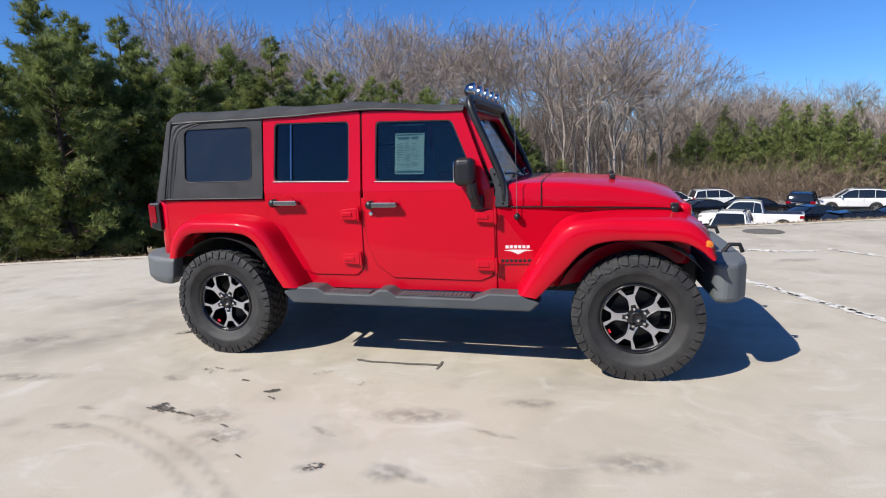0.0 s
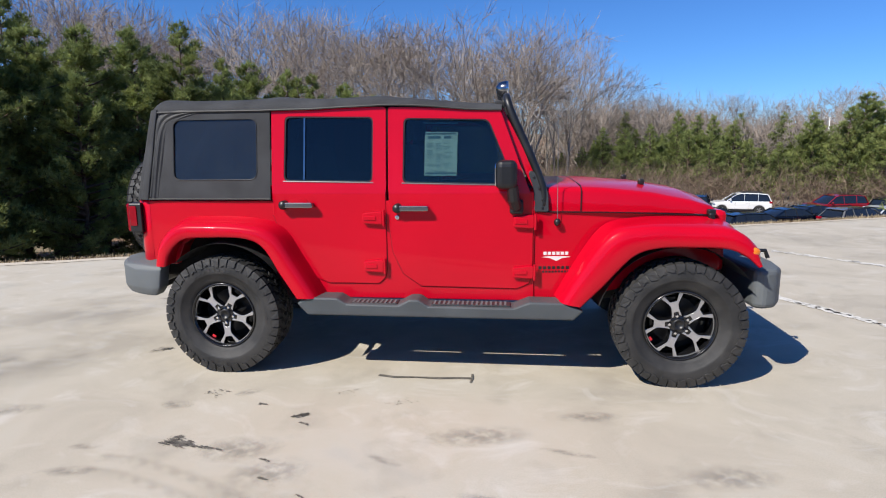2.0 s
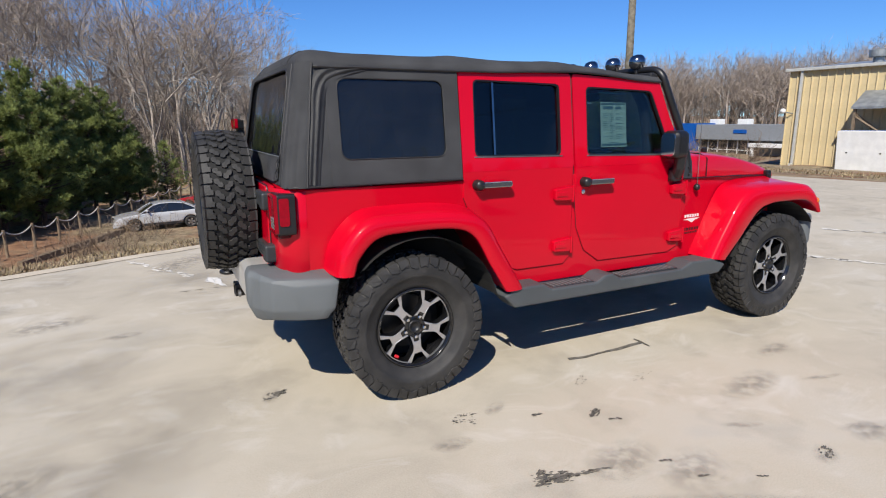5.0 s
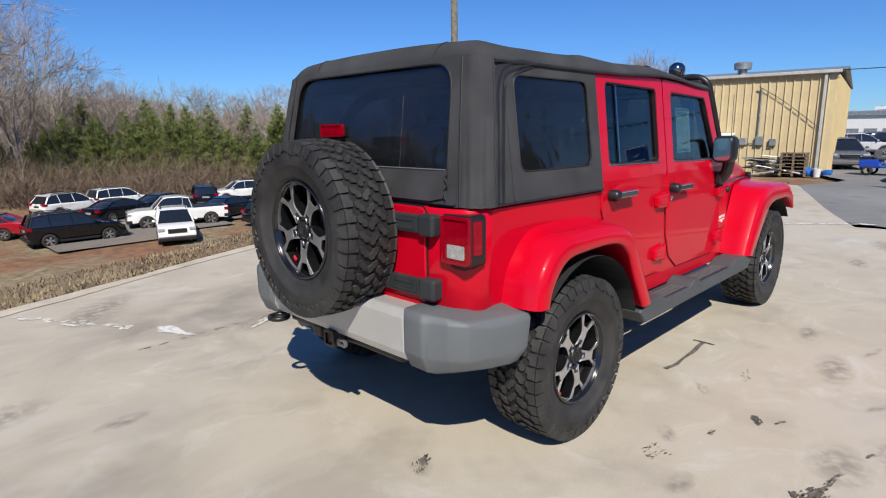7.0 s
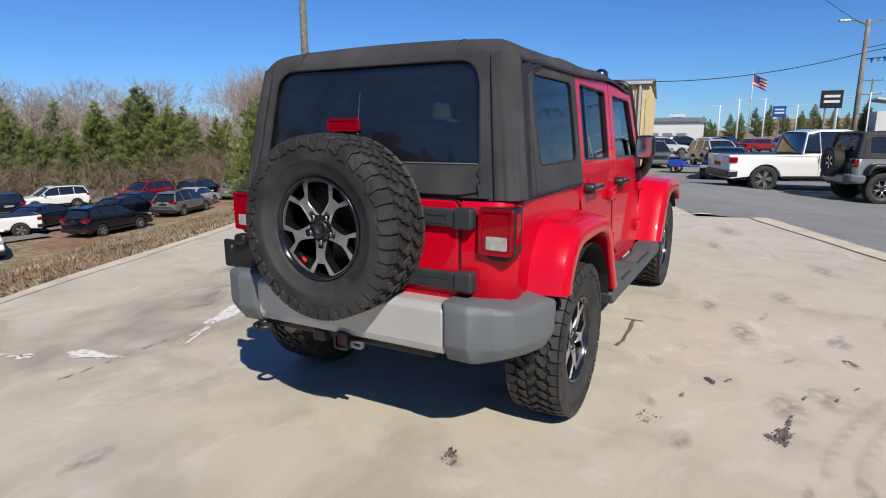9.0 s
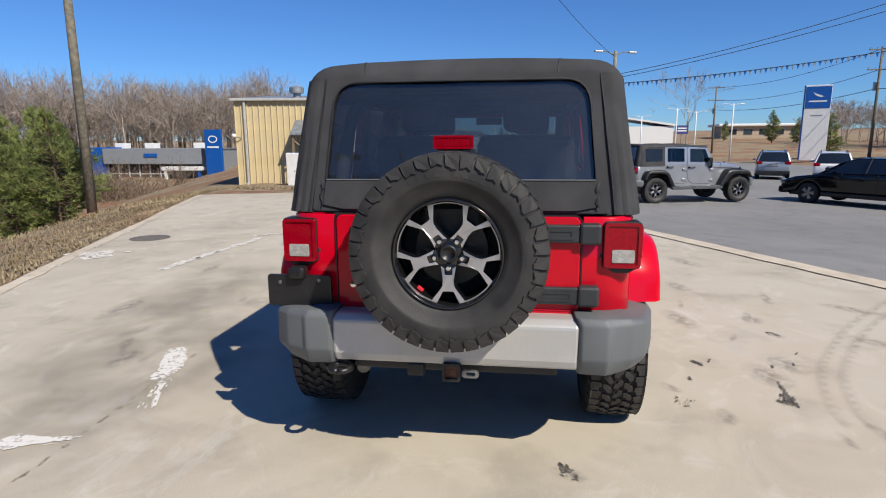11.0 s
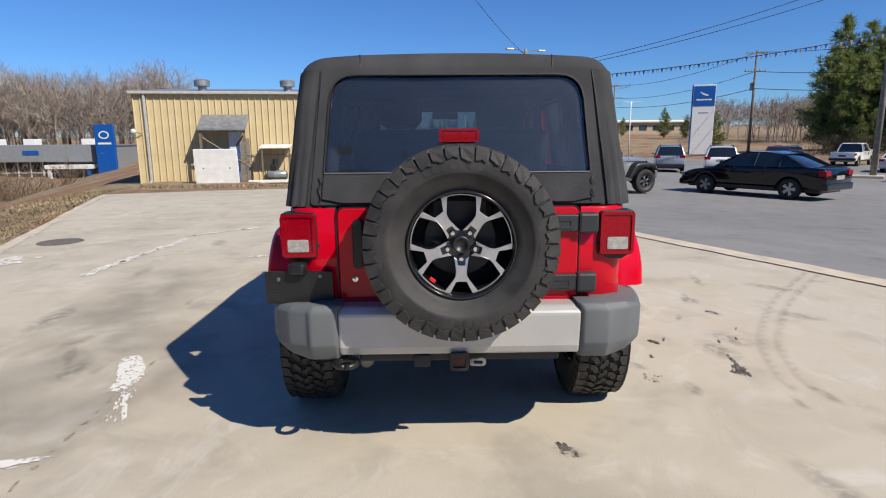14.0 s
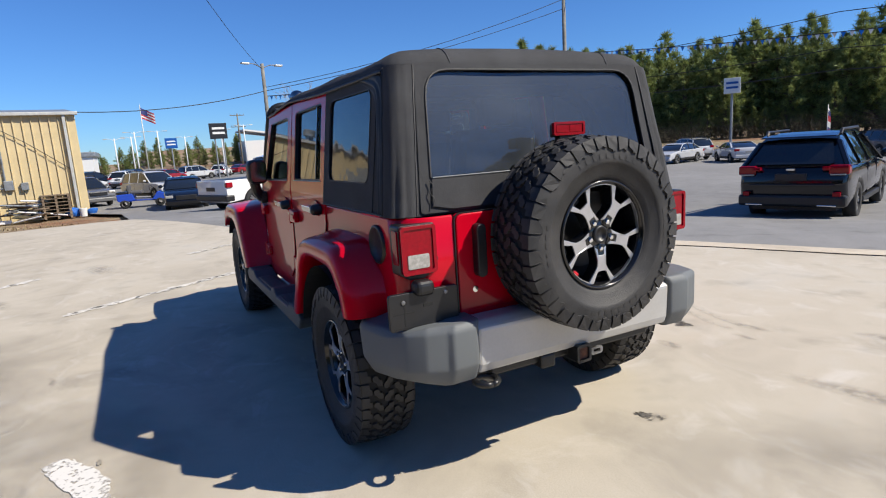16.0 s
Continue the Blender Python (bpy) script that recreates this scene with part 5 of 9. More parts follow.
LAND = land_material()
CONCRETE = paving("worn_concrete", [(0.34, (0.345, 0.310, 0.250)), (0.44, (0.410, 0.367, 0.292)), (0.52, (0.452, 0.405, 0.322)), (0.60, (0.465, 0.425, 0.350)), (0.70, (0.425, 0.398, 0.345))], 0.22, 1.3, 150.0, 0.8, 0.10, 0.22, 0.42, 0.42)
CURB = paving("pale_concrete_edge", [(0.3, (0.40, 0.345, 0.265)), (0.6, (0.54, 0.475, 0.375))], 0.6, 4.0, 110.0, 0.9, 0.4)
ASPHALT = paving("grey_asphalt", [(0.3, (0.155, 0.152, 0.148)), (0.5, (0.20, 0.197, 0.192)), (0.7, (0.245, 0.241, 0.235))], 0.12, 0.9, 140.0, 0.85, 0.5)
GRAVEL = paving("lower_lot_gravel", [(0.3, (0.13, 0.11, 0.095)), (0.5, (0.19, 0.17, 0.15)), (0.7, (0.23, 0.17, 0.12))], 0.15, 1.2, 60.0, 0.95, 0.6)
OLD_PAINT = paint("worn_white_line", (0.63, 0.60, 0.54), 0.85, var=0.18, scale=14, bump=0.2)
WORN_PAINT = smudge_material("rubbed_white_paint", (0.64, 0.62, 0.58), 2.4, 38.0, 0.72)
STAIN = paint("dark_tar_stain", (0.135, 0.122, 0.102), 0.85, var=0.35, scale=30)


DIRT = paint("brown_dirt", (0.29, 0.26, 0.205), 0.9, var=0.3, scale=30)
SMUDGE = smudge_material("grey_grime", (0.20, 0.185, 0.165), 0.33)
TRACK = smudge_material("faint_tyre_track", (0.24, 0.22, 0.19), 0.15)
BROAD = smudge_material("broad_grey_patch", (0.23, 0.21, 0.175), 0.27, 2.0)
FAINT = smudge_material("faint_grime", (0.26, 0.235, 0.20), 0.38)


def sheet(name, xs, ys, z_of, material, label, category, keep=None):
    verts = [(x, y, z_of(x, y)) for y in ys for x in xs]
    k = len(xs)
    faces = []
    for j in range(len(ys) - 1):
        for i in range(k - 1):
            if keep is None or keep(0.5 * (xs[i] + xs[i + 1]), 0.5 * (ys[j] + ys[j + 1])):
                faces.append((j * k + i, j * k + i + 1, (j + 1) * k + i + 1, (j + 1) * k + i))
    ob = mesh_part(name, verts, faces, material, smooth=True)
    return tagged(ob, label, category, kind="structure")


def spaced(reach, near, step):
    out, v, s = [0.0], 0.0, step
    while v < reach:
        s = step if v < near else s * 1.16
        v += s
        out.append(v)
    return [-v for v in out[:0:-1]] + out


axis = spaced(2600, 70, 1.0)


def under(x, y):
    """The open land, kept below the paving."""
    z = lie(x, y)
    l, r = left_of(x, y), right_of(x, y)
    if r > -0.6 or (l < 0.0 and x < 15.5):
        z -= 0.16
    elif l < 3.0:
        z += 0.03 * noise.noise(Vector((x * 0.9, y * 0.9, 0))) - 0.02
    elif l < 25:
        z += 0.10 * noise.noise(Vector((x * 0.35, y * 0.35, 3)))
    return z


sheet("ground", axis, axis, under, LAND, "dry winter grass and red clay, sloping down to a lower lot", "ground")

SLAB_LEFT = [(-40.0, -11.03), (-12.0, -0.25), (13.2, 9.45)]
SLAB_RIGHT = [(-40.0, -24.5), (0.4, -5.46), (8.15, -1.82), (7.95, -0.72), (10.3, 0.18), (16.6, 2.05)]
outline = SLAB_LEFT + [(14.9, 6.9), (17.0, 3.0)] + SLAB_RIGHT[::-1]


def sag(x):
    return -0.8 * smoothstep(11.0, 30.0, x)


def slab():
    bm = bmesh.new()
    pts = []
    for (a, b), (c, d) in zip(outline, outline[1:] + outline[:1]):
        n = max(1, int(math.hypot(c - a, d - b) / 1.2))
        for i in range(n):
            t = i / n
            pts.append((a + (c - a) * t + random.uniform(-0.02, 0.02), b + (d - b) * t + random.uniform(-0.03, 0.03)))
    top = [bm.verts.new((x, y, sag(x))) for x, y in pts]
    low = [bm.verts.new((x, y, sag(x) - 0.16)) for x, y in pts]
    bm.faces.new(top)
    for i in range(len(pts)):
        j = (i + 1) % len(pts)
        bm.faces.new((top[i], low[i], low[j], top[j]))
    bmesh.ops.triangulate(bm, faces=[f for f in bm.faces if len(f.verts) > 4])
    ob = part("concrete_slab", bm, CONCRETE)
    return tagged(ob, "pale worn concrete lot with stains and faded lines", "pavement", kind="structure")


the_slab = slab()


def edge_at(x):
    """The slab's right edge, as y."""
    for (a, b), (c, d) in zip(SLAB_RIGHT, SLAB_RIGHT[1:]):
        if min(a, c) <= x <= max(a, c) and abs(c - a) > 0.3:
            return b + (d - b) * (x - a) / (c - a)
    return 2.05 + 0.05 * (x - 16.6) + 0.42 * max(0.0, x - 27) if x > 16.6 else -24.5


xs = [-60 + 2.0 * i for i in range(20)] + [-20 + 0.5 * i for i in range(90)] + [25 + 2.0 * i for i in range(70)]
reach = [0.0, 0.3, 0.7, 1.2, 2.0, 3.0, 4.2, 5.5, 7.0, 9.0, 12.0, 16.0, 21.0, 28.0, 36.0, 44.0, 50.0]
verts, faces = [], []
for d in reach:
    for x in xs:
        y = edge_at(max(-40.0, x)) + (0.47 * (x + 40) if x < -40 else 0.0) - d
        verts.append((x, y, lie(x, y) - (0.012 if d == 0 else 0.004)))
k = len(xs)
for j in range(len(reach) - 1):
    for i in range(k - 1):
        faces.append((j * k + i, (j + 1) * k + i, (j + 1) * k + i + 1, j * k + i + 1))
tagged(mesh_part("asphalt_lot", verts, faces, ASPHALT, smooth=True), "grey asphalt car lot", "road", kind="structure")


def ribbon(name, points, width, z_of, material, up=0.004, parent=None, wobble=0.0, seed=1):
    rng = random.Random(seed)
    verts, faces = [], []
    for i, (x, y) in enumerate(points):
        a, b = points[max(0, i - 1)], points[min(len(points) - 1, i + 1)]
        t = Vector((b[0] - a[0], b[1] - a[1])).normalized()
        w0, w1 = width / 2 + rng.uniform(-wobble, wobble), width / 2 + rng.uniform(-wobble, wobble)
        verts += [(x - t.y * w0, y + t.x * w0, z_of(x, y) + up), (x + t.y * w1, y - t.x * w1, z_of(x, y) + up)]
        if i:
            k = 2 * i
            faces.append((k - 2, k - 1, k + 1, k))
    return mesh_part(name, verts, faces, material, parent)


def along(points, step):
    out = []
    for (a, b), (c, d) in zip(points, points[1:]):
        n = max(1, int(math.hypot(c - a, d - b) / step))
        out += [(a + (c - a) * i / n, b + (d - b) * i / n) for i in range(n)]
    return out + [points[-1]]


def on_slab(x, y):
    return sag(x)


kerb = ribbon("kerb_strip", along([(x, y + 0.15) for x, y in SLAB_RIGHT[1:3]], 0.4), 0.30, on_slab, CURB, 0.012, wobble=0.015)
tagged(kerb, "pale flush concrete edging beside the asphalt", "kerb", kind="structure")
edge2 = ribbon("kerb_strip", along([(x, y - 0.10) for x, y in SLAB_LEFT[1:]], 0.4), 0.16, on_slab, CURB, 0.006, wobble=0.03, seed=2)
tagged(edge2, "pale crumbling edge of the concrete", "kerb", kind="structure")


def blot(name, x, y, r, material, seed, stretch=1.0, turn=0.0, ragged=0.45, up=0.004, n=22):
    """An irregular flat patch lying on the slab."""
    rng = random.Random(seed)
    pts = []
    ph = [rng.uniform(0, 6.28) for _ in range(5)]
    for i in range(n):
        a = 2 * math.pi * i / n
        k = 1 + ragged * sum(math.sin((j + 2) * a + ph[j]) / (j + 1.5) for j in range(4)) + rng.uniform(-0.12, 0.12) * ragged * 2
        u, v = r * k * math.cos(a) * stretch, r * k * math.sin(a)
        pts.append((x + u * math.cos(turn) - v * math.sin(turn), y + u * math.sin(turn) + v * math.cos(turn), on_slab(x, y) + up))
    c = (x, y, on_slab(x, y) + up)
    return mesh_part(name, pts + [c], [(i, (i + 1) % n, n) for i in range(n)], material, the_slab)


def flecks(name, x0, y0, x1, y1, width, count, size, material, seed, thin=1.0):
    """Remains of a flaked line: many small flat chips."""
    rng = random.Random(seed)
    dx, dy = x1 - x0, y1 - y0
    ln = math.hypot(dx, dy)
    verts, faces = [], []
    for _ in range(count):
        t, s = rng.random(), rng.gauss(0, 0.4) * width
        cx, cy = x0 + dx * t - dy / ln * s, y0 + dy * t + dx / ln * s
        r, base = size * rng.uniform(0.3, 1.4), len(verts)
        k = rng.randint(5, 7)
        a0 = rng.uniform(0, 6)
        for i in range(k):
            a = a0 + 2 * math.pi * i / k
            q = r * rng.uniform(0.6, 1.3)
            u, v = q * math.cos(a) * 1.5, q * math.sin(a) * thin
            verts.append((cx + (u * dx - v * dy) / ln, cy + (u * dy + v * dx) / ln, on_slab(cx, cy) + 0.004 + 0.0002 * (_ % 9)))
        faces.append(tuple(range(base, base + k)))
    ob = mesh_part(name, verts, faces, material, the_slab)
    ob["kind"] = "stuff"
    return ob


def shard(name, points, material, seed, ragged=0.02, up=0.006):
    """A torn flake of line paint with a ragged rim."""
    rng = random.Random(seed)
    out = []
    for (a, b), (c, d) in zip(points, points[1:] + points[:1]):
        n = max(2, int(math.hypot(c - a, d - b) / 0.025))
        for i in range(n):
            t = i / n
            out.append((a + (c - a) * t + rng.uniform(-ragged, ragged) * 0.6, b + (d - b) * t + rng.uniform(-ragged, ragged) * 0.6))
    bm = bmesh.new()
    f = bm.faces.new([bm.verts.new((x, y, on_slab(x, y) + up)) for x, y in out])
    bmesh.ops.triangulate(bm, faces=[f])
    return part(name, bm, material, the_slab)


def soft_mark(x, y, rx, ry, turn, material):
    """A smudge with no hard rim, for grime, tyre tracks and broad grey patches."""
    n = 20
    pts = [(rx * math.cos(2 * math.pi * i / n), ry * math.sin(2 * math.pi * i / n), 0) for i in range(n)]
    ob = mesh_part("grime_mark", pts, [tuple(range(n))], material, the_slab)
    ob.matrix_basis = Matrix.Translation((x, y, on_slab(x, y) + 0.0035)) @ Matrix.Rotation(turn, 4, "Z")
    return ob


# flaked white bay lines
flecks("flaked_line", 3.94, 2.49, 4.95, 0.62, 0.05, 260, 0.030, OLD_PAINT, 1)
flecks("flaked_line", 4.95, 0.62, 5.5, -0.4, 0.05, 70, 0.026, OLD_PAINT, 2)
flecks("flaked_line", 3.0, 3.98, 5.45, 3.82, 0.07, 220, 0.032, OLD_PAINT, 3)
flecks("flaked_line", 5.6, 4.0, 6.5, 3.0, 0.06, 110, 0.030, OLD_PAINT, 4)
flecks("flaked_line", 0.56, 2.16, -0.40, 1.78, 0.07, 60, 0.014, OLD_PAINT, 5, 0.4)
flecks("flaked_line", -0.70, 1.92, -0.80, 2.30, 0.05, 40, 0.018, OLD_PAINT, 6, 0.5)
flecks("flaked_line", -0.95, 2.45, -1.55, 3.5, 0.05, 60, 0.018, OLD_PAINT, 7)
flecks("flaked_line", 3.6, 5.3, 4.1, 5.6, 0.30, 60, 0.05, OLD_PAINT, 8)
flecks("flaked_line", 7.0, 1.1, 8.4, -0.9, 0.06, 120, 0.035, OLD_PAINT, 9)
flecks("flaked_line", 1.2, 4.75, 6.0, 6.55, 0.08, 140, 0.035, OLD_PAINT, 10)
shard("line_patch", [(0.60, 2.15), (0.57, 2.25), (0.40, 2.19), (0.20, 2.09), (0.02, 2.04), (0.0, 1.98), (0.06, 1.93), (0.24, 1.94), (0.42, 2.02)], WORN_PAINT, 3, 0.009)
shard("line_patch", [(0.03, 1.945), (-0.10, 1.90), (-0.24, 1.825), (-0.42, 1.735), (-0.28, 1.775), (-0.12, 1.865), (0.03, 1.905)], WORN_PAINT, 4, 0.006)
shard("line_patch", [(-0.70, 1.90), (-0.715, 2.02), (-0.715, 2.15), (-0.70, 2.26), (-0.82, 2.33), (-0.86, 2.20), (-0.79, 2.10), (-0.745, 1.99)], WORN_PAINT, 5, 0.008)
shard("line_patch", [(-1.22, 2.82), (-1.30, 2.98), (-1.33, 2.95), (-1.26, 2.84)], OLD_PAINT, 6, 0.012)

# dark marks: a tar stroke, splashes and spots
ribbon("tar_stroke", [(1.05, -0.86), (1.16, -0.885), (1.3, -0.88), (1.45, -0.89), (1.58, -0.872), (1.66, -0.87)], 0.028, on_slab, STAIN, 0.005, the_slab, 0.007, 8)
ribbon("tar_stroke", [(1.665, -0.80), (1.672, -0.87), (1.664, -0.945)], 0.016, on_slab, STAIN, 0.0056, the_slab, 0.004, 9)
for i, (x0, y0, x1, y1, w, k, r) in enumerate(((0.12, -1.82, 0.28, -1.84, 0.045, 60, 0.015), (0.16, -1.79, 0.20, -1.77, 0.02, 10, 0.012), (0.28, -1.85, 0.47, -1.88, 0.012, 26, 0.011), (0.69, -1.50, 0.77, -1.455, 0.02, 22, 0.013),
                                                (0.76, -1.56, 0.81, -1.58, 0.012, 8, 0.010), (0.43, -1.35, 0.48, -1.36, 0.012, 10, 0.011), (0.04, -1.22, 0.16, -1.27, 0.05, 12, 0.008), (0.08, -1.18, 0.20, -1.21, 0.02, 9, 0.007),
                                                (0.76, -2.10, 0.80, -2.11, 0.01, 7, 0.009), (0.70, -1.94, 0.75, -1.96, 0.01, 9, 0.009), (0.98, -2.21, 1.02, -2.23, 0.008, 5, 0.008), (-0.70, -0.52, -0.64, -0.49, 0.03, 14, 0.014),
                                                (1.38, -2.26, 1.46, -2.21, 0.04, 16, 0.010), (-0.76, -0.56, -0.70, -0.50, 0.05, 12, 0.010), (1.18, -1.30, 1.36, -1.22, 0.05, 12, 0.006), (0.86, -1.16, 0.98, -1.12, 0.05, 12, 0.006))):
    flecks("tar_splash", x0, y0, x1, y1, w, int(k * 2.4), r * 0.62, STAIN, 80 + i, 0.5)
# a dotted tyre print
for i in range(12):
    u = i / 11
    flecks("tyre_print", -1.08 + 1.5 * u, 1.92 + 0.07 * u, -1.02 + 1.5 * u, 1.925 + 0.07 * u, 0.012, 4, 0.012, DIRT, 120 + i, 0.6)
for x, y, rx, ry, tn, mt in ((-0.17, -2.13, 0.16, 0.05, 0.2, SMUDGE), (-0.25, -1.91, 0.10, 0.035, 0.1, SMUDGE), (1.78, -2.22, 0.14, 0.10, 0.4, SMUDGE), (1.40, -2.24, 0.10, 0.06, 0.5, SMUDGE), (0.55, -1.86, 0.24, 0.14, 0.2, FAINT),
                             (-0.06, -1.41, 0.12, 0.06, 0.0, FAINT), (1.75, -1.62, 0.30, 0.12, 0.2, FAINT), (0.78, -2.05, 0.22, 0.14, 0.4, FAINT), (2.9, -1.9, 0.26, 0.12, 0.2, SMUDGE), (2.35, -1.35, 0.2, 0.07, 0.2, FAINT),
                             (1.3, -2.9, 0.24, 0.12, 0.9, SMUDGE), (2.2, -3.2, 0.3, 0.12, 0.9, FAINT), (-0.9, -2.6, 0.3, 0.10, 0.3, FAINT), (4.2, -2.3, 0.4, 0.15, 0.3, SMUDGE), (6.5, -1.3, 0.5, 0.2, 0.3, FAINT), (5.2, -1.2, 0.3, 0.12, 0.3, FAINT),
                             (-1.0, 3.15, 0.6, 0.25, 0.9, FAINT), (5.0, 3.2, 0.35, 0.14, 0.3, SMUDGE), (6.6, 2.3, 0.5, 0.2, 0.2, FAINT), (3.2, 3.4, 0.3, 0.1, 0.2, SMUDGE), (0.9, 2.75, 0.32, 0.09, -0.2, SMUDGE), (0.35, 2.45, 0.26, 0.10, 0.0, SMUDGE),
                             (1.5, 3.3, 0.5, 0.14, 0.1, FAINT), (-0.72, -0.52, 0.10, 0.06, 1.2, SMUDGE), (-1.9, -0.9, 0.3, 0.16, 0.4, FAINT), (-1.2, -1.6, 0.5, 0.10, 0.2, FAINT), (-2.0, 1.4, 0.35, 0.18, 0.3, FAINT), (-1.5, 0.9, 0.16, 0.08, 0.1, FAINT)):
    soft_mark(x, y, rx, ry, tn, mt)
# broad patches, darker and greyer than the concrete around them
for x, y, rx, ry, tn in ((0.9, 2.6, 1.5, 0.9, 0.3), (2.4, 2.9, 1.4, 0.7, 0.2), (-0.6, 2.5, 1.3, 0.7, 0.5), (0.2, 1.9, 1.2, 0.5, 0.1), (-1.9, 0.4, 1.1, 0.7, 0.8), (-1.6, -0.9, 1.0, 0.6, 1.0)):
    soft_mark(x, y, rx, ry, tn, BROAD)
arc = smooth_line([(2.8, -4.02), (1.75, -3.05), (1.07, -2.55), (0.61, -2.27), (0.11, -2.09), (-0.13, -2.07)], 5)
for i, (p, q) in enumerate(zip(arc, arc[1:])):
    d = Vector(q) - Vector(p)
    for off in (-0.07, 0.05):
        g = soft_mark(p[0] - d.y / d.length * off, p[1] + d.x / d.length * off, d.length * 0.95, 0.05, math.atan2(d.y, d.x), TRACK)
        g.location.z += 0.00012 * (i % 7)
for x, y, rx, ry, tn in ((1.86, -2.2, 0.22, 0.05, -0.3), (0.30, -1.20, 0.10, 0.05, 0.6), (2.5, -2.6, 0.3, 0.06, -0.2), (1.3, -1.9, 0.12, 0.03, -0.4), (2.2, -1.75, 0.16, 0.03, -0.2), (0.6, 2.62, 0.30, 0.05, 0.5), (0.35, 2.3, 0.10, 0.05, 0.3), (1.9, 2.35, 0.12, 0.03, 0.2)):
    soft_mark(x, y, rx, ry, tn, SMUDGE)
# round cover
bm = spun([(0.0, 0.30), (0.006, 0.29), (0.006, 0.0)], 28)
cover = part("iron_cover", moved(bm, Matrix.Translation((5.22, 5.60, 0.004)) @ Matrix.Rotation(-math.pi / 2, 4, "Y")), STAIN)
tagged(cover, "dark round iron cover set in the concrete", "manhole cover")

# gravel of the lower lot
gx = [-14 + 2.0 * i for i in range(46)]
gy = [14 + 2.0 * i for i in range(28)]
sheet("lower_lot", gx, gy, lambda x, y: lie(x, y) + 0.13, GRAVEL, "grey and red gravel of the lower car lot", "ground",
      lambda x, y: 21.5 < left_of(x, y) < 48 and x > 2 + 0.3 * (y - 25))


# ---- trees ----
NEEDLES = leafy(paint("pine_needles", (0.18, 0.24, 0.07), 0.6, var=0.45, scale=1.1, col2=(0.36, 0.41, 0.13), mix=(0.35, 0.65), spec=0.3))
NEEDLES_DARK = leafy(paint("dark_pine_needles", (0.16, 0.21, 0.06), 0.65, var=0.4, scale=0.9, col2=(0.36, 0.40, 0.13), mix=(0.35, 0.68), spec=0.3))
BARK = paint("pine_bark", (0.11, 0.075, 0.05), 0.9, var=0.4, scale=9, bump=0.6, bscale=30)
GREY_BARK = paint("grey_bark", (0.31, 0.27, 0.23), 0.9, var=0.3, scale=6, bump=0.5, bscale=30)
TWIGS = paint("bare_twigs", (0.32, 0.27, 0.23), 0.9, var=0.3, scale=1.0)
BRUSH = paint("dry_brush", (0.16, 0.11, 0.075), 0.95, var=0.4, scale=1.0, col2=(0.29, 0.215, 0.15))
# brush colour darkened to hold the shade under the pine wood
SHADED_BRUSH = paint("shaded_undergrowth", (0.045, 0.042, 0.024), 0.95, var=0.4, scale=1.0, col2=(0.10, 0.085, 0.05))
DEAD_LEAF = paint("leaf_litter", (0.16, 0.10, 0.06), 0.95, var=0.4, scale=3.0, col2=(0.28, 0.20, 0.13))


class Mesh:
    """Gathers vertices and faces for one large mesh."""

    def __init__(self):
        self.v, self.f = [], []

    def limb(self, a, b, ra, rb, sides=4):
        d = b - a
        if d.length < 1e-5:
            return
        d.normalize()
        u = d.cross(Vector((0.3, 0.2, 0.93))).normalized()
        w = d.cross(u)
        k = len(self.v)
        for p, r in ((a, ra), (b, rb)):
            for i in range(sides):
                t = 2 * math.pi * i / sides
                q = p + u * (r * math.cos(t)) + w * (r * math.sin(t))
                self.v.append((q.x, q.y, q.z))
        for i in range(sides):
            j = (i + 1) % sides
            self.f.append((k + i, k + j, k + sides + j, k + sides + i))

    def blade(self, p, d, length, width, side):
        k = len(self.v)
        a, b, c = p - side * width, p + side * width, p + d * length
        self.v += [a[:], b[:], c[:]]
        self.f.append((k, k + 1, k + 2))

    def make(self, name, material, parent=None, label=""):
        return mesh_part(name, self.v, self.f, material, parent, label)


def any_way(rng):
    while True:
        v = Vector((rng.uniform(-1, 1), rng.uniform(-1, 1), rng.uniform(-1, 1)))
        if 0.05 < v.length < 1:
            return v.normalized()


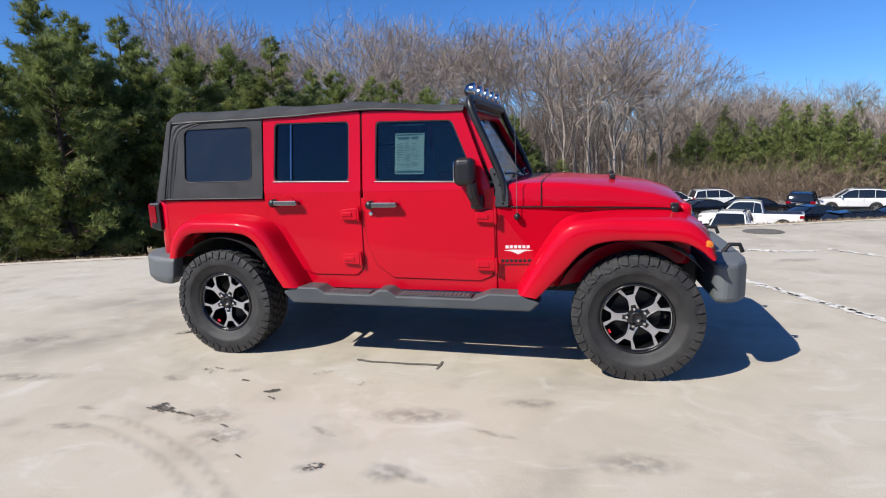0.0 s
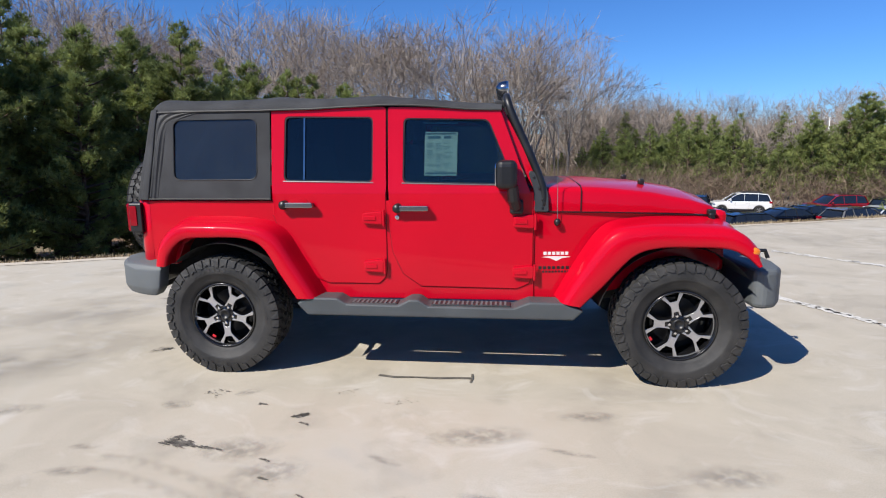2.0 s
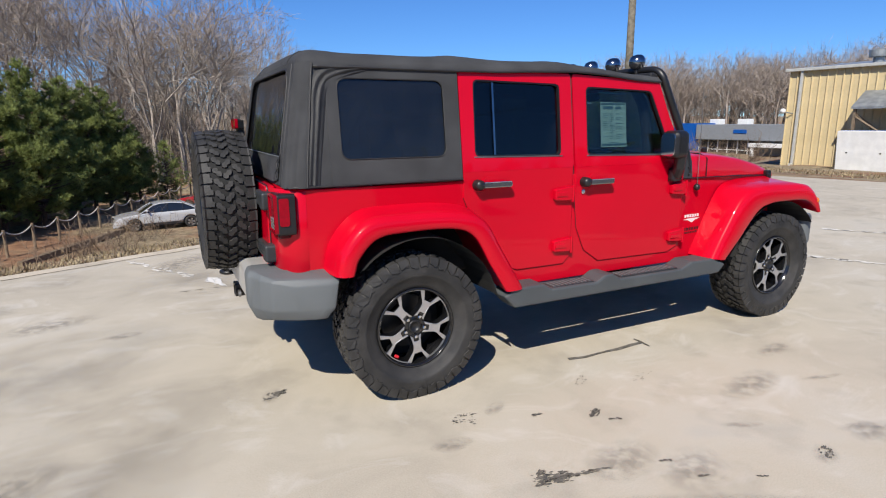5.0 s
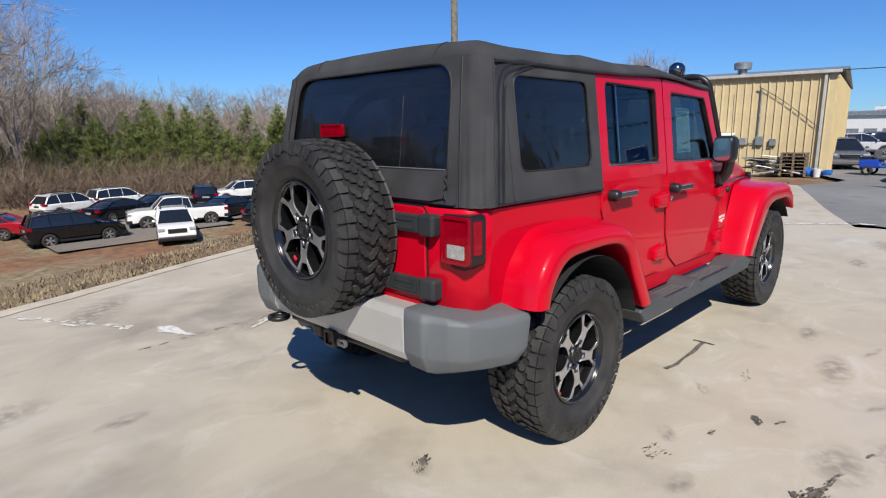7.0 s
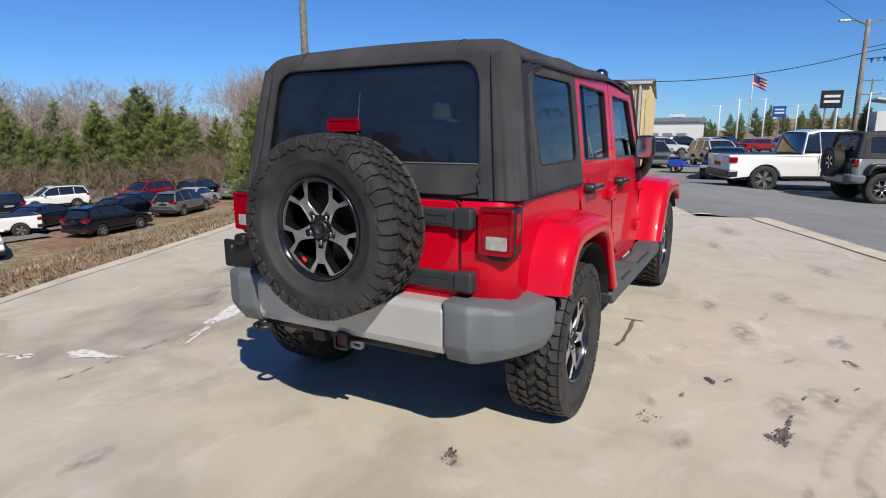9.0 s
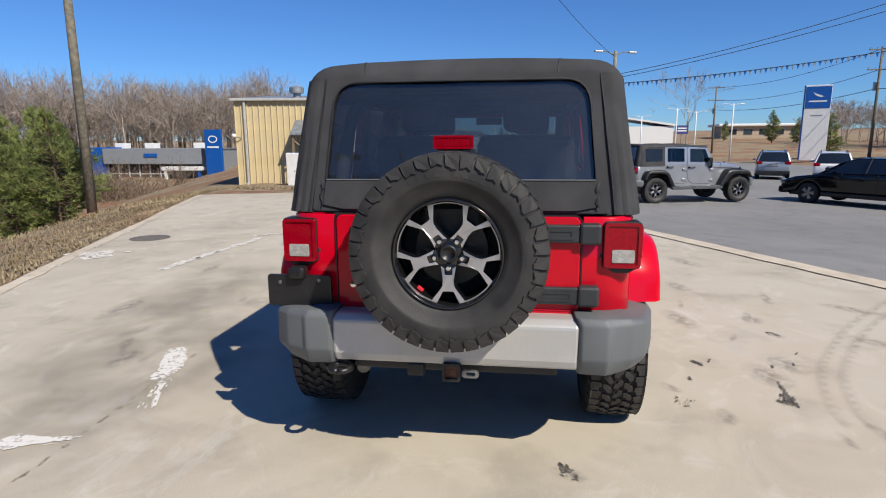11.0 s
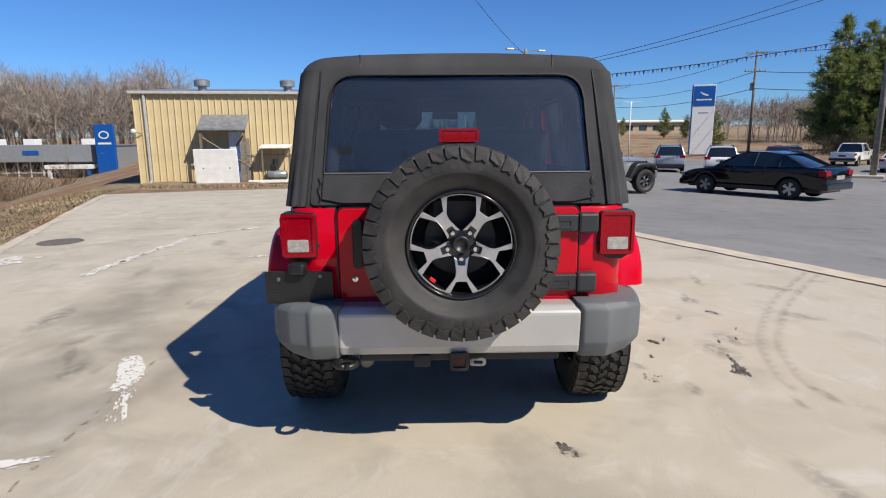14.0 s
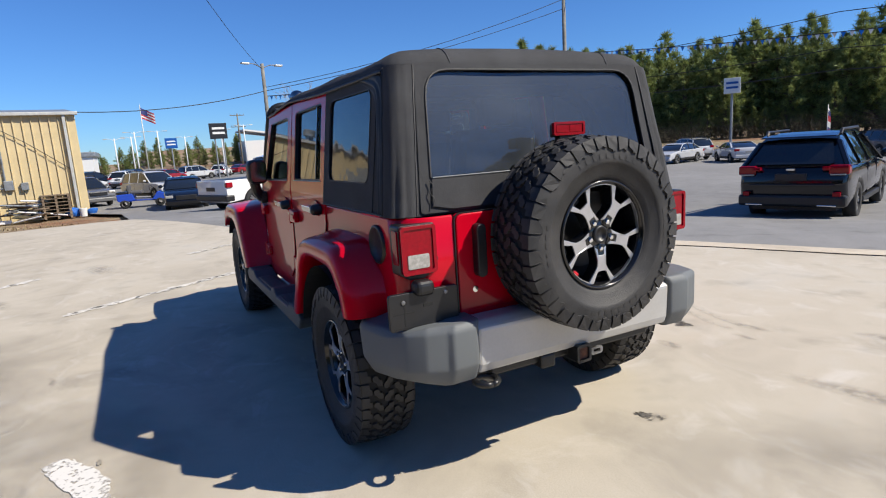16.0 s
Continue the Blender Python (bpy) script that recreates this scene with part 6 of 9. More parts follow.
def pine(seed, h, width, low, tufts, blades, size, needles):
    """A pine: trunk, whorls of limbs, and needle tufts along them."""
    rng = random.Random(seed)
    root = thing("pine_tree", pose(0, 0, 0), "green pine with drooping needle tufts", "tree")
    wood, leaf = Mesh(), Mesh()
    bend = Vector((rng.uniform(-0.03, 0.03), rng.uniform(-0.03, 0.03), 0))
    def stem(t):
        return Vector((bend.x * t * h + 0.06 * math.sin(3 * t), bend.y * t * h, t * h))
    for i in range(8):
        wood.limb(stem(i / 8), stem((i + 1) / 8), 0.018 * h * (1 - i / 8.3), 0.018 * h * (1 - (i + 1) / 8.3), 7)
    limbs = []
    z = low
    while z < 0.985:
        reach = width * (1 - ((z - low) / (1 - low)) ** 1.5) * (0.50 + 0.50 * smoothstep(low - 0.02, low + 0.25, z)) + 0.10
        for _ in range(rng.randint(3, 5)):
            a = rng.uniform(0, 2 * math.pi)
            r = reach * rng.uniform(0.45, 1.2)
            p0 = stem(min(0.99, z + rng.uniform(-0.012, 0.012)))
            up = 0.10 + 0.6 * z + rng.uniform(-0.12, 0.12)
            p1 = p0 + Vector((math.cos(a) * r * 0.55, math.sin(a) * r * 0.55, r * up * 0.4))
            p2 = p0 + Vector((math.cos(a) * r, math.sin(a) * r, r * up * 0.75 + 0.06 * r))
            wood.limb(p0, p1, 0.008 * h * (1 - z) + 0.008, 0.006 * h * (1 - z) + 0.005, 4)
            wood.limb(p1, p2, 0.006 * h * (1 - z) + 0.005, 0.003, 3)
            limbs.append((p0, p1, p2, r))
        z += rng.uniform(0.014, 0.034)
    total = sum(l[3] for l in limbs)
    for p0, p1, p2, r in limbs:
        n = max(3, int(tufts * r / total))
        for _ in range(n):
            t = rng.uniform(0.38, 1.05)
            c = (p0.lerp(p1, t / 0.55) if t < 0.55 else p1.lerp(p2, (t - 0.55) / 0.45))
            c = c + any_way(rng) * (0.08 + 0.13 * r) * rng.uniform(0.2, 1.0)
            out = (p2 - p0).normalized() * 0.6 + Vector((0, 0, 0.45))
            for _ in range(blades):
                d = (any_way(rng) * 0.85 + out).normalized()
                leaf.blade(c, d, size * rng.uniform(0.6, 1.35), size * 0.07, d.cross(any_way(rng)).normalized())
    wood.make("trunk", BARK, root)
    leaf.make("crown", needles, root)
    return root


def bare_crown(rng, wood, twig, base, h, wide, levels, twigs, thick):
    """A leafless tree: a slim trunk that forks low into leaders, each forking again up into a domed fan of twigs."""
    def grow(p, d, length, r, level):
        mid = p + d * (length * 0.5) + any_way(rng) * (length * 0.05)
        end = mid + (d + Vector((0, 0, 0.05)) + any_way(rng) * 0.16).normalized() * (length * 0.5)
        m = wood if level > 1 else twig
        m.limb(p, mid, r, r * 0.85, 3)
        m.limb(mid, end, r * 0.85, r * 0.68, 3)
        if level == 0:
            for _ in range(twigs):
                g = (d * 0.9 + Vector((0, 0, 0.1)) + any_way(rng) * 0.75).normalized()
                twig.blade(mid.lerp(end, rng.uniform(-0.9, 1.0)), g, length * rng.uniform(0.6, 1.25), thick, g.cross(any_way(rng)).normalized())
            return
        for k in range(3 if rng.random() < 0.42 else 2):
            nd = (d + any_way(rng) * rng.uniform(0.40, 0.80) + Vector((0, 0, 0.03))).normalized()
            start = end if k == 0 else mid.lerp(end, rng.uniform(0.2, 1.0))
            grow(start, nd, length * rng.uniform(0.70, 0.92), max(thick, r * rng.uniform(0.56, 0.72)), level - 1)

    fork = h * rng.uniform(0.24, 0.38)
    lean = Vector((rng.uniform(-0.06, 0.06), rng.uniform(-0.06, 0.06), 1)).normalized()
    top = base + lean * fork
    total = sum(0.81 ** k for k in range(levels + 1)) + 0.45 * 0.81 ** levels
    step = 1.12 * (h - fork) / total
    r = 0.0105 * h
    wood.limb(base, base + lean * (fork * 0.5), r * 1.25, r * 1.05, 6)
    wood.limb(base + lean * (fork * 0.5), top, r * 1.05, r * 0.85, 6)
    leaders = rng.randint(4, 6)
    turn = rng.uniform(0, 6.28)
    for k in range(leaders):
        a = turn + 2 * math.pi * k / leaders + rng.uniform(-0.4, 0.4)
        tilt = wide / (h - fork) * (0.12 if k == 0 else rng.uniform(0.6, 1.35))
        d = Vector((math.cos(a) * tilt, math.sin(a) * tilt, 1)).normalized()
        start = base + lean * (fork * (1.0 if k < 3 else rng.uniform(0.72, 1.0)))
        grow(start, d, step * rng.uniform(0.9, 1.08), r * (0.62 if k == 0 else rng.uniform(0.36, 0.52)), levels)


def bare_tree(seed, h, wide, levels=5, twigs=4, thick=0.012):
    rng = random.Random(seed)
    root = thing("bare_tree", pose(0, 0, 0), "tall leafless grey tree in winter", "tree")
    wood, twig = Mesh(), Mesh()
    bare_crown(rng, wood, twig, Vector((0, 0, -0.3)), h, wide, levels, twigs, thick)
    wood.make("trunk", GREY_BARK, root)
    twig.make("twig_crown", TWIGS, root)
    return root


def bare_woods(name, label, spots, seed, material):
    """Many slim leafless trees as one mass."""
    rng = random.Random(seed)
    m = Mesh()
    for x, y, h in spots:
        bare_crown(rng, m, m, Vector((x, y, lie(x, y) - 0.3)), h, h * rng.uniform(0.42, 0.60), 3, 4, 0.024)
    return tagged(m.make(name, material), label, "woods", kind="stuff")


def put(ob, x, y, rng, scale, sink=0.1, used=set()):
    m = Matrix.Translation((x, y, lie(x, y) - sink)) @ Matrix.Rotation(rng.uniform(0, 6.28), 4, "Z")
    if ob.name not in used:
        used.add(ob.name)
        ob.matrix_world = m
        ob.scale = (scale, scale, scale * rng.uniform(0.95, 1.08))
        return ob
    c = copy_thing(ob, m)
    c.scale = (scale, scale, scale * rng.uniform(0.95, 1.08))
    return c


rng = random.Random(77)
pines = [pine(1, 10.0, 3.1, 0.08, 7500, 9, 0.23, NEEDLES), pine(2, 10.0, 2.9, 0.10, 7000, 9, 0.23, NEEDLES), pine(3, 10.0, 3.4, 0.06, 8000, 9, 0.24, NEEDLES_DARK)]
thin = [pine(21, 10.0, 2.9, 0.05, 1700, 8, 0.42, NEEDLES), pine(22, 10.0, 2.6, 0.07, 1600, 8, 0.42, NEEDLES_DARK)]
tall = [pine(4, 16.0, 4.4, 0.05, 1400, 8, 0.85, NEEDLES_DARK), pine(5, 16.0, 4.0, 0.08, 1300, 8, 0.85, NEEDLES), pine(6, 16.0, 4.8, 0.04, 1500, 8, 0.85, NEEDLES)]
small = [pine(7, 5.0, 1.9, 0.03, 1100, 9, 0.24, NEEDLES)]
# the stand of pines beside the slope
for x, y, h in ((-26, 9, 13), (-24, 13, 12.5), (-21, 12, 11.5), (-22, 17, 13), (-19.5, 16, 12), (-17.6, 13.5, 10), (-18.4, 19.2, 11.5), (-22.5, 22, 13), (-18.4, 22.4, 12.3), (-16.4, 18.6, 8.5), (-16.3, 22.6, 9.5),
                (-15.5, 25.5, 11.7), (-19.0, 27, 12.5), (-14.6, 28.2, 9.5), (-13.9, 30.8, 10.8), (-16.5, 32.5, 11.5), (-12.2, 34.5, 9.8), (-14.2, 37, 10.5), (-11.0, 41.9, 10.8), (-14, 43, 11), (-10.4, 37.6, 8.6),
                (-9.8, 30.6, 7.4), (-8.6, 33.2, 8.8), (-7.6, 36.2, 9.2), (-5.8, 39.2, 8.6), (-4.2, 41.6, 7.8), (-2.4, 43.6, 6.0), (-0.6, 44.4, 4.4), (-7.0, 34.4, 7.8), (-6.4, 37.4, 8.2), (-5.0, 40.4, 8.0), (-3.2, 42.2, 6.4), (-28, 16, 13), (-27, 4, 12), (-31, 8, 13), (-11.8, 28.4, 6.5)):
    put(rng.choice(pines[:2] if x > -12 and h > 5.6 else pines if h > 5.6 else small), x, y, rng, h / (10.0 if h > 5.6 else 5.0))
# pines in the middle distance behind the lower lot
for i in range(30):
    x = 8 + i * 1.55 + rng.uniform(-1.5, 1.5)
    y = 75 - 0.48 * (x - 12) + rng.uniform(-3, 6)
    put(rng.choice(thin), x, y, rng, rng.uniform(0.62, 0.98) * (0.65 if x < 15 else 1.0))
for x, y, h in ((36.5, 56.5, 10.5), (38.2, 57.5, 9), (44, 54, 7), (47, 51, 6.5), (50, 49, 7), (55, 50, 8)):
    put(rng.choice(pines), x, y, rng, h / 10.0)
# the green row in front of the brown wood
for i in range(24):
    t = i / 23
    put(rng.choice(thin), 13 + 25 * t + rng.uniform(-1.2, 1.2), 64 - 11 * t + rng.uniform(-2, 3), rng, rng.uniform(0.55, 0.95) * (0.75 if i % 5 == 0 else 1.0))
# distant tree line beyond the sales lot
for i in range(52):
    put(rng.choice(thin), rng.uniform(118, 132), 44 - 1.25 * i + rng.uniform(-1, 1), rng, rng.uniform(0.36, 0.60))
# bushy pines by the wooden pole
for x, y, h in ((21.4, 21.6, 5.4), (22.8, 23.4, 6.0), (24.6, 25.2, 5.0), (21.6, 24.6, 5.6), (26.4, 27.4, 5.2), (20.6, 23.2, 4.4)):
    put(small[0], x, y, rng, h / 5.0)
# the tall pine wood across the car lot and round behind
line = ((61.5, -44), (52, -54), (38, -63), (22, -69), (0, -68), (-24, -60), (-46, -40))
for i in range(78):
    s = 3.0 * i / 60 if i < 60 else 3.0 + 3.0 * (i - 60) / 18
    k = min(int(s), len(line) - 2)
    x = line[k][0] + (line[k + 1][0] - line[k][0]) * (s - k)
    y = line[k][1] + (line[k + 1][1] - line[k][1]) * (s - k)
    back = rng.uniform(0, 10)
    away = Vector((x - 2, y)).normalized() * back
    put(rng.choice(tall), x + away.x, y + away.y, rng, (0.62 + 0.02 * back) * rng.uniform(0.9, 1.12))
# low growth along the edge of the pine wood
for i in range(40):
    s = 3.0 * i / 39
    k = min(int(s), len(line) - 2)
    x = line[k][0] + (line[k + 1][0] - line[k][0]) * (s - k) + rng.uniform(-2.5, 1)
    y = line[k][1] + (line[k + 1][1] - line[k][1]) * (s - k) + rng.uniform(-1, 2.5)
    put(thin[1], x, y, rng, rng.uniform(0.3, 0.55))
# bare woods
bare = [bare_tree(11 + k, 18.0, w, 5, 2, 0.016) for k, w in enumerate((5.6, 6.6, 5.0, 7.2, 6.0, 4.6))]
for i in range(86):
    a = radians(rng.uniform(-40, 40))
    r = 62 + 42 * (i / 86.0)
    x, y = r * math.sin(a), r * math.cos(a)
    if a > 0.2:
        x, y = x * 1.3, y * 1.3
    put(rng.choice(bare), x, y, rng, rng.uniform(0.85, 1.15) * (1.16 if a < -0.02 else 1.0 if a < 0.2 else 0.68))
for x, y, h in ((-3.5, 66, 19), (5, 64, 18.5), (-9.5, 64, 18), (14, 72, 16.5), (1.5, 60, 20), (-16, 58, 19), (-22, 50, 17), (20, 76, 13), (9, 66, 18), (-13, 66, 21), (-6, 60, 20), (-1, 57, 19), (-11, 60, 20), (4, 58, 18)):
    put(rng.choice(bare), x, y, rng, h / 18.0)
put(bare[3], 131, -36, rng, 0.95)
for x, y, h in ((137, -56, 7.5), (87, -44, 6.5), (134, -60, 5.5), (150, -50, 5.0)):
    put(rng.choice(thin), x, y, rng, h / 10.0)
spots = []
for i in range(480):
    a = radians(rng.uniform(-42, 66) if i % 2 else rng.uniform(8, 66))
    r = rng.uniform(74, 128)
    low = 12.5 if a < 0.1 else 12.5 - 4.0 * smoothstep(0.1, 0.6, a)
    if a > radians(42):
        r, low = rng.uniform(150, 178), 19.0
    spots.append((r * math.sin(a), r * math.cos(a), low * rng.uniform(0.75, 1.1)))
for i in range(70):
    a, r = radians(rng.uniform(-37, -25)), rng.uniform(125, 165)
    spots.append((r * math.cos(a), r * math.sin(a), rng.uniform(6.0, 9.5)))
for i in range(190):
    a, r = radians(rng.uniform(42, 67)), rng.uniform(150, 185)
    spots.append((r * math.sin(a), r * math.cos(a), rng.uniform(7.0, 15.0)))
bare_woods("far_woods", "grey-brown leafless woods behind the lower lot", spots, 31, TWIGS)


def thicket(name, label, spots, seed, height, stems, material, category="undergrowth"):
    """Leafless brush, as one mass of arching stems."""
    rng = random.Random(seed)
    m = Mesh()
    for x, y, r in spots:
        for _ in range(stems):
            px, py = x + rng.gauss(0, r * 0.5), y + rng.gauss(0, r * 0.5)
            p = Vector((px, py, lie(px, py) - 0.05))
            d = (any_way(rng) * 0.7 + Vector((0, 0, 0.9))).normalized()
            ln, w = height * rng.uniform(0.35, 1.1), rng.uniform(0.006, 0.016) * max(1.0, height / 1.6)
            for k in range(3):
                q = p + d * (ln / 3)
                m.limb(p, q, w, w * 0.7, 3)
                if k:
                    for _ in range(2):
                        e = (d + any_way(rng) * 0.9).normalized()
                        m.blade(q, e, ln * rng.uniform(0.2, 0.5), w * 0.8, e.cross(any_way(rng)).normalized())
                p, w = q, w * 0.7
                d = (d + any_way(rng) * 0.35 - Vector((0, 0, 0.12 * k))).normalized()
    ob = m.make(name, material)
    return tagged(ob, label, category, kind="stuff")


spots = [(rng.uniform(2, 60), 0, 2.2) for _ in range(80)]
spots = [(x, 58 - 0.28 * x + rng.uniform(-2.5, 6), r) for x, _, r in spots]
thicket("brush", "brown leafless brush behind the lower lot", spots, 5, 3.8, 60, BRUSH)
spots = [(-22 + 24 * t + rng.uniform(-1, 1), 11.5 + 26 * t * t + rng.uniform(-2, 2), 1.3) for t in [i / 40 for i in range(41)]]
spots = [(x, max(y, 4.37 + 0.385 * x + 9), r) for x, y, r in spots]
thicket("brush", "bare bushes and vines under the pines", spots, 6, 1.7, 34, BRUSH)
spots = []
for i in range(80):
    s = 3.0 * i / 80
    k = int(s)
    spots.append((line[k][0] + (line[k + 1][0] - line[k][0]) * (s - k) - rng.uniform(0.5, 4.5), line[k][1] + (line[k + 1][1] - line[k][1]) * (s - k) + rng.uniform(0.5, 4.5), 1.6))
thicket("brush", "dark undergrowth at the foot of the pine wood", spots, 12, 2.2, 44, SHADED_BRUSH)
spots = [(rng.uniform(-60, 58), 0, 5) for _ in range(110)]
spots = [(x, math.sqrt(max(0.0, 100.0 ** 2 - min(x * x, 9900))) + 8 + rng.uniform(-14, 14), r) for x, _, r in spots]
thicket("far_thicket", "grey leafless far woods", spots, 7, 10.0, 40, TWIGS, "woods")
spots = [(-16 + i * 0.9, 4.37 + 0.385 * (-16 + i * 0.9) + rng.uniform(2.2, 4.6), 0.7) for i in range(9)]
thicket("brush", "dry bare bushes along the bank", spots, 8, 0.8, 22, BRUSH)


def litter(name, label, count, seed, area, size, material, category):
    """Loose blades or leaves on the ground, as one mass."""
    rng = random.Random(seed)
    m = Mesh()
    n = 0
    while n < count:
        x, y = area(rng)
        if x is None:
            continue
        n += 1
        p = Vector((x, y, under(x, y) + 0.004))
        d = (any_way(rng) + Vector((0, 0, 0.55))).normalized()
        m.blade(p, d, size * rng.uniform(0.5, 1.4), size * 0.16, d.cross(Vector((0, 0, 1))).normalized())
    return tagged(m.make(name, material), label, category, kind="stuff")


GRASS = paint("dry_grass_blades", (0.25, 0.19, 0.10), 0.9, var=0.35, scale=0.8, col2=(0.40, 0.32, 0.19))


def verge(rng):
    x = rng.uniform(-16, 20)
    y = 4.37 + 0.385 * x + abs(rng.gauss(0, 1.6)) + 0.12
    return x, y


def verge_far(rng):
    x, y = rng.uniform(10, 24.5), rng.uniform(4, 20)
    return (x, y) if left_of(x, y) > 0.1 or x > 17.5 else (None, None)


litter("grass", "short dry grass on the verge", 26000, 9, verge, 0.065, GRASS, "grass")
litter("grass", "thin dry grass before the yellow building", 7000, 10, verge_far, 0.12, GRASS, "grass")
litter("leaves", "fallen brown leaves on the verge", 12000, 11, verge, 0.055, DEAD_LEAF, "leaves")


# ---- parked vehicles ----
BODY = own_colour("vehicle_paint")
CAR_GLASS = paint("vehicle_glass", (0.012, 0.015, 0.018), 0.06, 0.0, 1.0, var=0.1)
TYRE = paint("plain_tyre", (0.025, 0.025, 0.025), 0.85, var=0.2)
ALLOY = paint("alloy_wheel", (0.45, 0.45, 0.46), 0.3, 0.8, var=0.1)
GRILLE = paint("black_grille", (0.015, 0.015, 0.016), 0.4, var=0.2)

# half-width, wheel radius, rear and front axle, side line of the lower body, side line of the cabin, roof inset
KINDS = {
    "sedan": dict(w=0.91, r=0.33, axles=(-1.40, 1.42), low=[(-2.42, 0.42), (-2.46, 0.70), (-2.38, 0.98), (-1.80, 1.03), (-1.2, 0.98), (1.00, 0.96), (1.9, 0.84), (2.36, 0.70), (2.42, 0.42)],
                  cabin=[(-1.85, 1.00), (-1.10, 1.38), (-0.55, 1.45), (0.05, 1.44), (0.42, 1.36), (1.12, 0.95)], tail_z=0.84, head_z=0.66),
    "suv": dict(w=0.93, r=0.36, axles=(-1.38, 1.38), low=[(-2.25, 0.45), (-2.32, 0.75), (-2.25, 1.08), (-1.2, 1.08), (0.95, 1.06), (1.85, 0.98), (2.20, 0.84), (2.28, 0.50), (2.2, 0.42)],
                cabin=[(-2.22, 1.07), (-1.98, 1.62), (-1.3, 1.70), (-0.1, 1.71), (0.30, 1.62), (1.08, 1.05)], tail_z=1.02, head_z=0.84),
    "wagon": dict(w=0.92, r=0.35, axles=(-1.38, 1.40), low=[(-2.35, 0.45), (-2.42, 0.72), (-2.34, 1.05), (-1.2, 1.04), (1.0, 1.00), (1.95, 0.90), (2.38, 0.75), (2.42, 0.45)],
                  cabin=[(-2.30, 1.04), (-1.94, 1.50), (-1.70, 1.59), (-1.2, 1.645), (0.0, 1.645), (0.35, 1.56), (1.15, 0.99)], tail_z=1.00, head_z=0.78, tumble=0.29, soft=0.09),
    "pickup": dict(w=0.98, r=0.41, axles=(-1.85, 1.80), low=[(-2.90, 0.55), (-2.92, 1.15), (-0.72, 1.15), (-0.70, 1.18), (1.0, 1.18), (2.2, 1.16), (2.78, 1.06), (2.86, 0.60), (2.8, 0.50)],
                   cabin=[(-0.78, 1.16), (-0.62, 1.80), (-0.2, 1.88), (0.55, 1.88), (0.80, 1.82), (1.42, 1.16)], tail_z=1.0, head_z=0.95),
    "coupe": dict(w=0.94, r=0.34, axles=(-1.35, 1.37), low=[(-2.30, 0.42), (-2.38, 0.72), (-2.28, 1.00), (-1.5, 1.02), (-0.8, 0.96), (0.8, 0.95), (1.9, 0.86), (2.36, 0.72), (2.40, 0.42)],
                  cabin=[(-1.65, 1.00), (-0.85, 1.34), (-0.3, 1.38), (0.2, 1.35), (0.45, 1.28), (1.0, 0.95)], tail_z=0.86, head_z=0.70),
}


